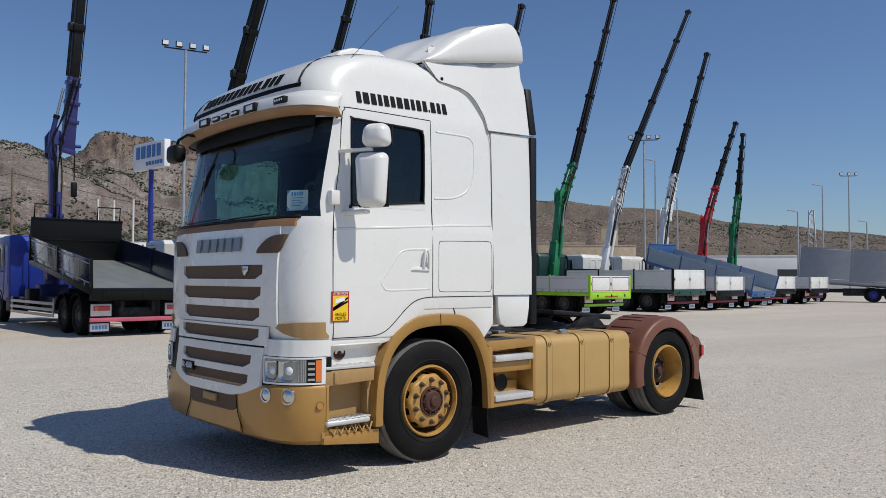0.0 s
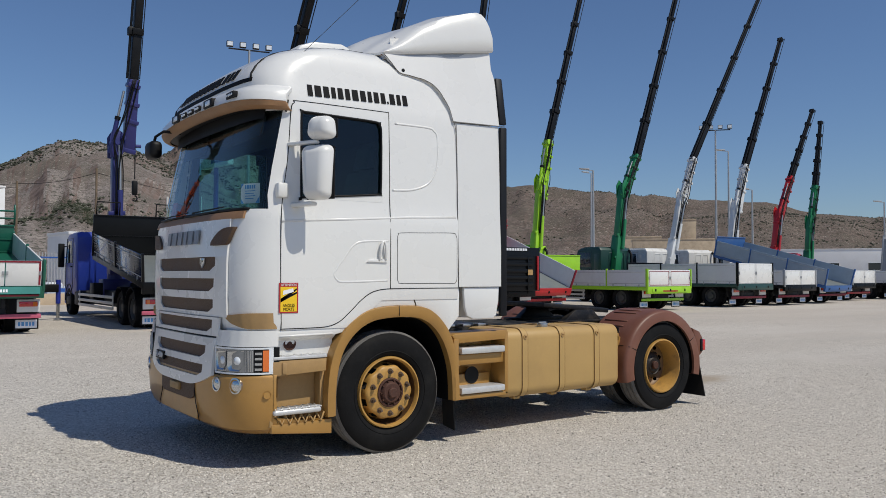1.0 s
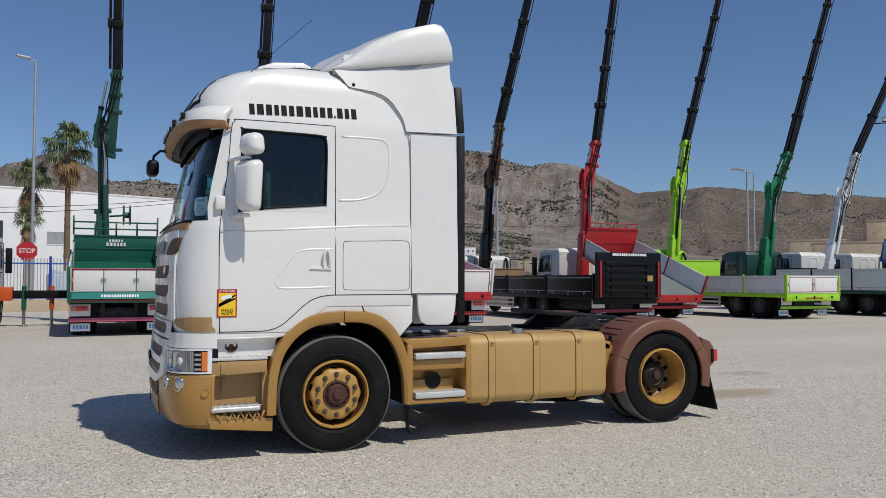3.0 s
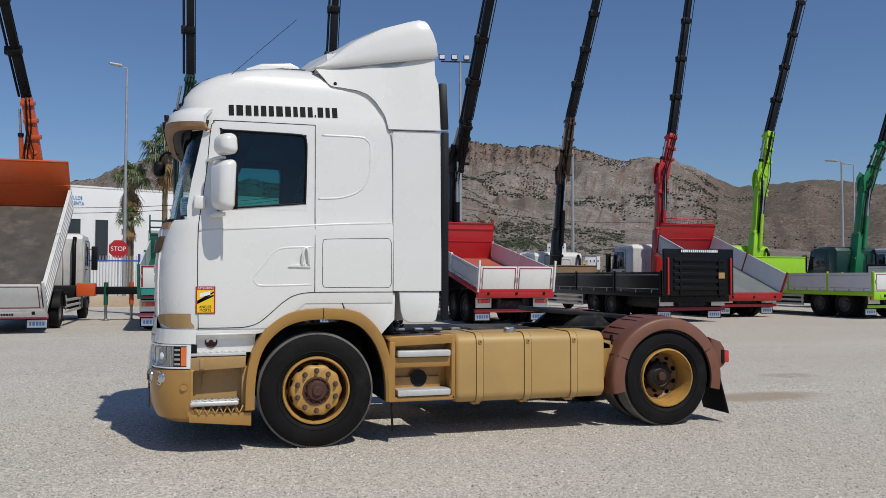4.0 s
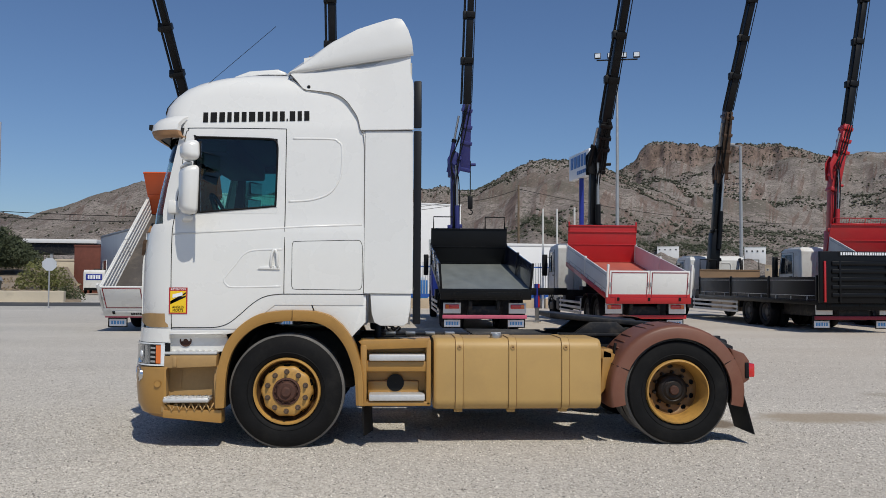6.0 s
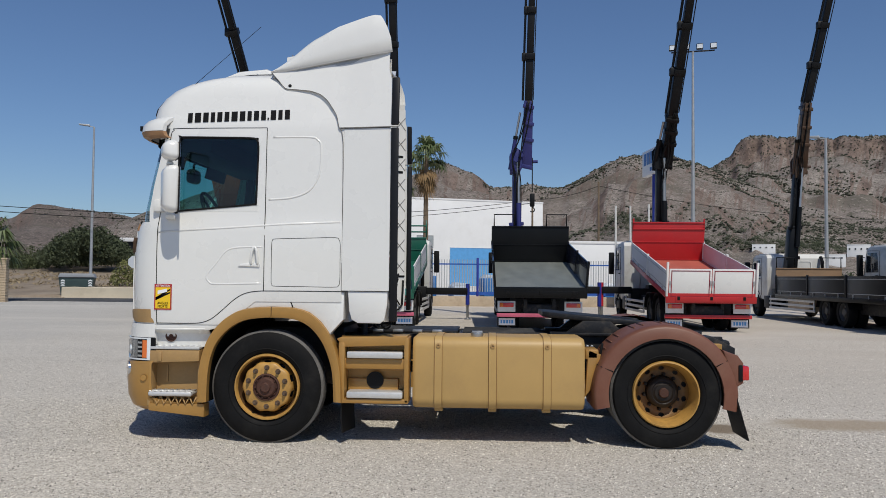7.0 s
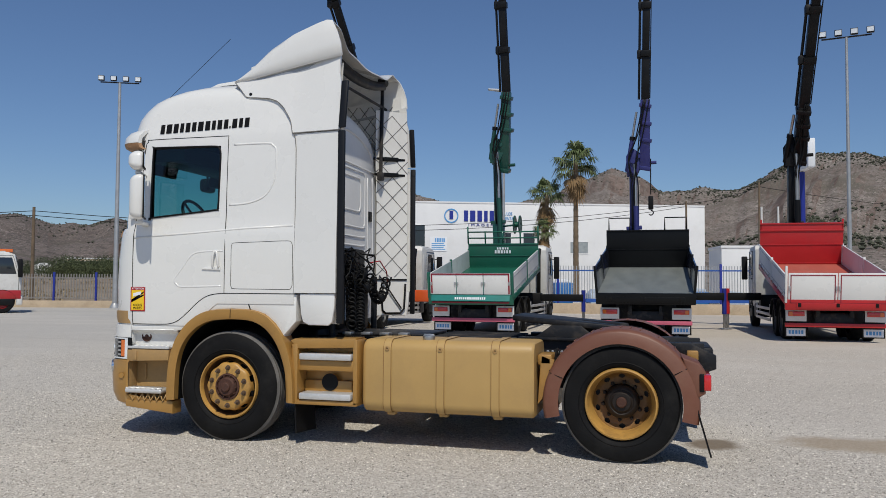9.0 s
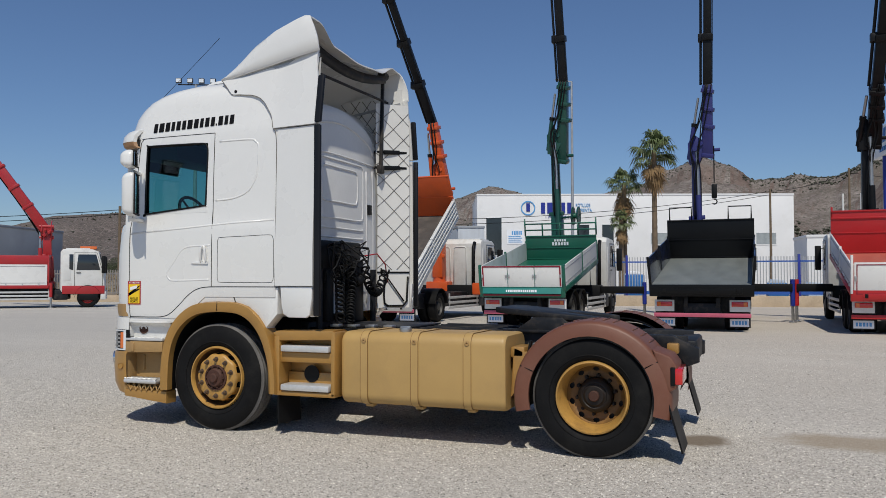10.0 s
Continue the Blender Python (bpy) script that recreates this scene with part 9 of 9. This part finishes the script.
random.seed(21)
spots = []
for k in range(75):
    az, r = random.uniform(-42, -24), random.uniform(88, 100)
    x, y = r * math.sin(radians(az)), r * math.cos(radians(az))
    spots.append((x, y, random.uniform(1.4, 3.0), random.uniform(1.2, 2.4), field_z(x, y)))
bushes("scrub", spots, SCRUB, "grey-green scrub on waste ground", 5, .022, 900)
spots = []
for k in range(60):
    az, r = random.uniform(-52, -37), random.uniform(94, 108)
    x, y = r * math.sin(radians(az)), r * math.cos(radians(az))
    spots.append((x, y, random.uniform(1.3, 2.6), random.uniform(1.0, 2.3), field_z(x, y)))
bushes("scrub_trees", spots, PINE, "dark green bushes behind the fence", 6, .018, 1500)
spots = []
for k in range(90):
    az, r = random.uniform(-30.7, -26.0), random.uniform(80, 90)
    x, y = r * math.sin(radians(az)), r * math.cos(radians(az))
    crown = 1 - ((az + 28.2) / 2.7) ** 2
    spots.append((x, y, random.uniform(.9, 1.7), random.uniform(1.0, 1.7), field_z(x, y) + .6 + 2.8 * max(.05, crown) * random.random() ** .6))
bushes("pine_grove", spots, PINE, "rounded dark green pine trees with clumped crowns", 7, .05, 420)
# single bushes and dry weeds on the waste ground
TUFT = mat("dry weeds", (0.30, 0.235, 0.145), .9, var=.35, scale=1, fine=8)
YELLOW_BUSH = mat("yellow-green broom", (0.15, 0.155, 0.05), .85, var=.35, scale=1, fine=8)
bushes("broom_bush", [(-26.2, 54.0, 1.5, 2.1, .6), (-25.0, 54.6, 1.2, 1.7, .6)], YELLOW_BUSH, "yellow-green broom bush beside the street", 13, .03, 1500)
bushes("verge_bush", [(-20.4, 45.6, .9, 1.0, .1), (-21.4, 46.4, .7, .8, .1)], SCRUB, "low grey-green bush on the verge", 14, .04, 700)
spots = []
for k in range(150):
    x, q = random.uniform(-62, -18), random.uniform(.5, 28)
    y = road_y(x) + 7.2 + q
    if x < -19.5 - q * .39:
        spots.append((x, y, random.uniform(.4, 1.3), random.uniform(.15, .45), field_z(x, y)))
bushes("dry_weeds", spots, TUFT, "dry straw-coloured weeds on the waste ground", 15, .07, 90)
spots = []
for k in range(70):
    az, u = random.uniform(9, 24), random.uniform(.20, .27)
    p = hill_point(NEAR_LINE, az, u, *NEAR_ARGS[:2], *NEAR_ARGS[2:])
    spots.append((p.x, p.y, random.uniform(2.5, 4.5), random.uniform(2.5, 4.5), p.z - .5))
bushes("hillside_grove", spots, PINE, "band of dark green trees along the hillside", 9, .018, 500)
# shrubs dotted over the nearer hill
random.seed(33)
spots = []
for k in range(60):
    az, r = random.uniform(12, 40), random.uniform(120, 190)
    spots.append((r * math.sin(radians(az)), r * math.cos(radians(az)), random.uniform(1.2, 3), random.uniform(1.2, 3.0)))
bushes("roadside_shrubs", spots, PINE, "dark shrubs below the hills", 8)


def lamp_mast(x, y, h, heads, label, r=.11, yaw=0, kind="flood"):
    t = thing("light_mast", label, "street lamp", "yard lamps", pose(x, y, 0, 0, 0, yaw))
    bm = bm_new()
    rod(bm, (0, 0, 0), (0, 0, h), r, r * .55, 12)
    lathe(bm, [(r * 2, 0), (r * 2, .05), (r * 1.2, .3)], axis="z", seg=12)
    part("pole", bm, GALV, t)
    if kind == "flood":
        bm = bm_new()
        w = .55 * heads
        beam(bm, (-w / 2, 0, h), (w / 2, 0, h), .07, .07, .01)
        part("crossbar", bm, CHASSIS, t)
        for k in range(heads):
            x0 = -w / 2 + w * (k + .08) / (heads - .84 + 0) if heads > 1 else 0
            bm = bm_new()
            box(bm, x0 - .17, x0 + .17, -.14, .06, h + .08, h + .38, .02)
            hd = part("floodlight", bm, CHASSIS, t)
            bm = bm_new()
            box(bm, x0 - .14, x0 + .14, -.155, -.14, h + .12, h + .34)
            part("lamp_glass", bm, LENS_W, hd)
    else:
        bm = bm_new()
        beam(bm, (0, 0, h), (-.5, 0, h + .06), .05, .05)
        prism(bm, [(-.25, h + .02), (-.95, h + .10), (-.98, h + .18), (-.3, h + .16)], -.15, .15, "y", .03)
        part("lamp_head", bm, GALV, t)
    return t


# yard masts: placed by bearing along the yard's far edge
lamp_mast(12.95, 34.2, 13.65, 4, "tall galvanised mast with four floodlights", yaw=-12)
lamp_mast(-27.1, 32.9, 13.5, 4, "tall galvanised mast with four floodlights", yaw=25, r=.15)
lamp_mast(-5.1, 40.2, 13.4, 1, "tall galvanised street lamp", kind="street", yaw=15)
lamp_mast(-24.9, 45.0, 11.7, 1, "tall galvanised street lamp", kind="street", yaw=15)
lamp_mast(54.5, 48.9, 11.5, 1, "tall galvanised street lamp", kind="street", yaw=-25)
lamp_mast(19.3, 33.0, 8.8, 1, "tall galvanised street lamp", kind="street", yaw=-25)
lamp_mast(38.2, 33.0, 8.9, 1, "tall galvanised street lamp", kind="street", yaw=-40)
lamp_mast(49.6, 31.0, 12.7, 4, "tall galvanised mast with four floodlights", yaw=-50)
lamp_mast(54.1, 33.0, 11.7, 1, "tall galvanised street lamp", kind="street", yaw=-40)
lamp_mast(57.4, 33.0, 8.7, 1, "tall galvanised street lamp", kind="street", yaw=-40)
lamp_mast(73.9, 30.0, 8.3, 1, "tall galvanised street lamp", kind="street", yaw=-40)
lamp_mast(79.5, 30.0, 11.3, 1, "tall galvanised street lamp", kind="street", yaw=-40)
lamp_mast(86.0, 30.0, 12.9, 3, "tall galvanised mast with three floodlights", yaw=-50)
lamp_mast(90.7, 30.0, 8.1, 1, "tall galvanised street lamp", kind="street", yaw=-40)

# the dealer's sign on its blue post
t = thing("pylon_sign", "white box sign with blue letters on a blue post", "sign", m=pose(10.62, 32.65, 0, 0, 0, -84))
bm = bm_new()
rod(bm, (0, 0, 0), (0, 0, 6.9), .13, .12, 14)
part("post", bm, BLUE_POST, t)
bm = bm_new()
box(bm, -1.57, 1.57, -.16, .16, 6.93, 8.25, .03)
pn = part("sign_box", bm, PAPER, t)
marks(5, .85, pose(0, -.18, 7.78, 90), SIGN_BLUE, pn, .01, 2.6)
marks(6, .26, pose(.6, -.18, 7.19, 90), SIGN_BLUE, pn, .01, 1.7)

# stop sign by the fence
t = thing("stop_sign", "red octagonal stop sign on a post", "road sign", m=pose(-5.1, 36.6, 0, 0, 0, 8))
bm = bm_new()
rod(bm, (0, 0, 0), (0, 0, 3.1), .035)
part("post", bm, GALV, t)
bm = bm_new()
prism(bm, [(.50 * math.cos(radians(22.5 + 45 * k)), 2.95 + .50 * math.sin(radians(22.5 + 45 * k))) for k in range(8)], -.05, -.035)
pl = part("plate", bm, RED_BRIGHT, t)
lettering("STOP", .34, pose(0, -.055, 2.95, 90), PAPER, pl, .003, .72)

# back of a second stop sign at the street, low wall of the waste ground
t = thing("road_sign", "grey back of an octagonal road sign on a post", "road sign", m=pose(-16.9, 33.9, 0, 0, 0, 24))
bm = bm_new()
rod(bm, (0, 0, 0), (0, 0, 2.55), .035)
part("post", bm, GALV, t)
bm = bm_new()
prism(bm, [(.36 * math.cos(radians(22.5 + 45 * k)), 2.25 + .36 * math.sin(radians(22.5 + 45 * k))) for k in range(8)], -.05, -.035)
part("plate", bm, PALE_WALL, t)
t = thing("verge_wall", "low pale rubble wall along the waste ground", "wall", m=pose(-26.2, road_y(-26) + 7.3, 0, 0, 0, 1))
bm = bm_new()
rows = []
for k in range(17):
    x, h = .38 * k, .72 + .06 * noise.noise(Vector((k * .7, 1, 1)))
    rows.append([(x, 0, -.1), (x, .02, h - .03), (x, .06, h), (x, .30, h), (x, .34, h - .03), (x, .36, -.1)])
grid_skin(bm, rows)
bm.faces.new(bm.verts[0:6])
bm.faces.new(bm.verts[-6:])
bmesh.ops.recalc_face_normals(bm, faces=bm.faces[:])
part("wall_body", bm, CREAM, t)

# gate post, dumpster, poles
t = thing("gate_post", "pale brick gate post with a blue steel jamb", "gate post", m=pose(-24.84, 34.76, 0, 0, 0, 15))
for k in range(26):
    bm = bm_new()
    z0 = .09 * k
    box(bm, -.14 + .012 * (k % 2), .30 - .012 * (k % 2), -.28, .28, z0, z0 + .078, .008)
    part("brick", bm, BEIGE, t)
bm = bm_new()
box(bm, -.18, .34, -.32, .32, 2.34, 2.44, .02)
part("cap", bm, BEIGE, t)
bm = bm_new()
box(bm, -.44, -.20, -.12, .12, 0, 2.35, .01)
part("jamb", bm, BLUE_POST, t)
bm = bm_new()
lathe(bm, [(.06, 0), (.05, .06), (.08, .14), (.05, .20), (.001, .22)], (.08, 0, 2.44), "z", 12)
part("finial", bm, BEIGE, t)

t = thing("meter_cabinet", "small grey meter cabinet standing at the low wall", "utility box", m=pose(-26.42, 33.99, 0, 0, 0, 15))
bm = bm_new()
box(bm, -.20, .20, -.16, .12, 0, .30, .01)
part("base", bm, BARK, t)
bm = bm_new()
box(bm, -.19, .19, -.18, .12, .30, .92, .015)
cb = part("cabinet_body", bm, ROOF_GREY, t)
bm = bm_new()
box(bm, -.15, .15, -.19, -.18, .35, .87, .004)
part("door", bm, ROOF_GREY, cb)

t = thing("waste_container", "dark green wheeled waste container with a grey lid", "dumpster", m=pose(-25.6, 44.6, 0, 0, 0, 20))
BIN = mat("bin green", (.03, .055, .055), .5, var=.15)
bm = bm_new()
prism(bm, [(-.95, .25), (.95, .25), (1.1, 1.35), (-1.1, 1.35)], -.6, .6, "y", .03)
part("bin_body", bm, BIN, t)
bm = bm_new()
prism(bm, [(-1.15, 1.35), (1.15, 1.35), (1.02, 1.62), (-1.02, 1.62)], -.68, .68, "y", .05)
part("lid", bm, ROOF_GREY, t)
for x in (-.95, .75):
    bm = bm_new()
    for k in range(3):
        prism(bm, [(x, .75 + k * .16), (x + .12, .82 + k * .16), (x + .24, .75 + k * .16), (x + .24, .83 + k * .16), (x + .12, .90 + k * .16), (x, .83 + k * .16)], -.615, -.60)
    part("reflector", bm, PAPER, t)
for x in (-.8, .8):
    bm = bm_new()
    lathe(bm, [(.001, -.05), (.12, -.05), (.12, .05), (.001, .05)], (x, -.4, .12), "y", 14)
    part("castor", bm, BLACK, t)

for x, y, h in ((-35.1, 35.2, 6.4), (13.0, 70.0, 11.0), (6.6, 70.0, 9.4)):
    t = thing("wooden_pole", "dark weathered wooden utility pole", "utility pole", m=pose(x, y, 0))
    bm = bm_new()
    rod(bm, (0, 0, 0), (0, 0, h), .13, .09, 10)
    part("pole", bm, BARK, t)
for x, y, h in ((9.2, 36.0, 5.6), (10.0, 36.0, 5.6), (11.0, 36.0, 5.7)):
    t = thing("flag_pole", "slim white painted flag pole", "flag pole", "flag poles", m=pose(x, y, 0))
    bm = bm_new()
    rod(bm, (0, 0, 0), (0, 0, h), .07, .05, 10)
    part("pole", bm, WHITE_OLD, t)

# delivery van parked on the road beyond
t = thing("van", "white panel van with a dark blue sign", "van", m=pose(-28.6, 72.0, 0, 0, 0, 12))
bm = bm_new()
prism(bm, [(-.0, .35), (.0, 2.1), (.3, 2.35), (3.6, 2.35), (4.5, 1.45), (5.2, 1.25), (5.25, .35)], -.98, .98, "x", .06)
body = part("body", bm, WHITE_OLD, t)
bm = bm_new()
box(bm, -.75, .75, -.03, .02, 1.35, 1.95, .02)
part("rear_glass", bm, BLUE_POST, body)
marks(5, .5, pose(0, -.05, 1.66, 90), PAPER, body, .004, 1.2)
for sg in (-1, 1):
    for y in (.9, 4.2):
        bm = bm_new()
        lathe(bm, [(.001, -.1), (.22, -.1), (.34, -.08), (.34, .1), (.001, .1)], (sg * .9, y, .34), "x", 20)
        part("wheel", bm, RUBBER, t)
bm = bm_new()
box(bm, -.9, .9, -.08, .0, .35, .6, .03)
part("bumper", bm, BLACK, body)

# lattice mast of a power line beyond the yard
t = thing("lattice_mast", "slim grey lattice power mast", "power mast", m=pose(115.9, 47.5, 0, 0, 0, 30))
for sx, sy in ((-1, -1), (1, -1), (1, 1), (-1, 1)):
    bm = bm_new()
    beam(bm, (sx * .75, sy * .75, 0), (sx * .32, sy * .32, 12), .10, .10)
    part("leg", bm, GALV, t)
for k in range(11):
    z0, z1 = k * 1.09, (k + 1) * 1.09
    a, b = .75 - .43 * z0 / 12, .75 - .43 * z1 / 12
    for sy in (-1, 1):
        bm = bm_new()
        beam(bm, (-a, sy * a, z0), (b, sy * b, z1), .06, .06)
        part("brace", bm, GALV, t)
        bm = bm_new()
        beam(bm, (sy * a, -a, z0), (sy * b, b, z1), .06, .06)
        part("brace", bm, GALV, t)
bm = bm_new()
beam(bm, (-1.3, 0, 11.9), (1.3, 0, 11.9), .14, .14)
part("cross_arm", bm, GALV, t)

# sagging overhead lines
t = thing("overhead_line", "thin dark overhead cables between poles", "cable")
for (a, b, sag) in (((-35.1, 35.2, 6.15), (6.6, 70, 9.2), 1.5), ((-35.1, 35.2, 5.85), (6.6, 70, 8.9), 1.6), ((6.6, 70, 9.2), (13.0, 70, 10.6), .3), ((13.0, 70, 10.6), (60, 84, 9.0), 1.6), ((-35.1, 35.2, 6.15), (-70, 24, 6.2), .6), ((-35.1, 35.2, 5.85), (-70, 24, 5.8), .6)):
    bm = bm_new()
    tube(bm, [tuple(Vector(a).lerp(Vector(b), k / 14) - Vector((0, 0, sag * 4 * (k / 14) * (1 - k / 14)))) for k in range(15)], .022, 4)
    part("cable", bm, BLACK, t)


def lift_deep_parts():
    """Pieces of sub-parts hang on the part above, so that no thing is deeper than three levels."""
    def depth(ob):
        d = 0
        while ob.parent:
            ob, d = ob.parent, d + 1
        return d
    deep_ones = [ob for ob in bpy.data.objects if depth(ob) > 2]
    while deep_ones:
        for ob in deep_ones:
            up = ob.parent
            ob.matrix_basis = up.matrix_basis @ ob.matrix_basis
            ob.parent = up.parent
        deep_ones = [ob for ob in deep_ones if depth(ob) > 2]


lift_deep_parts()
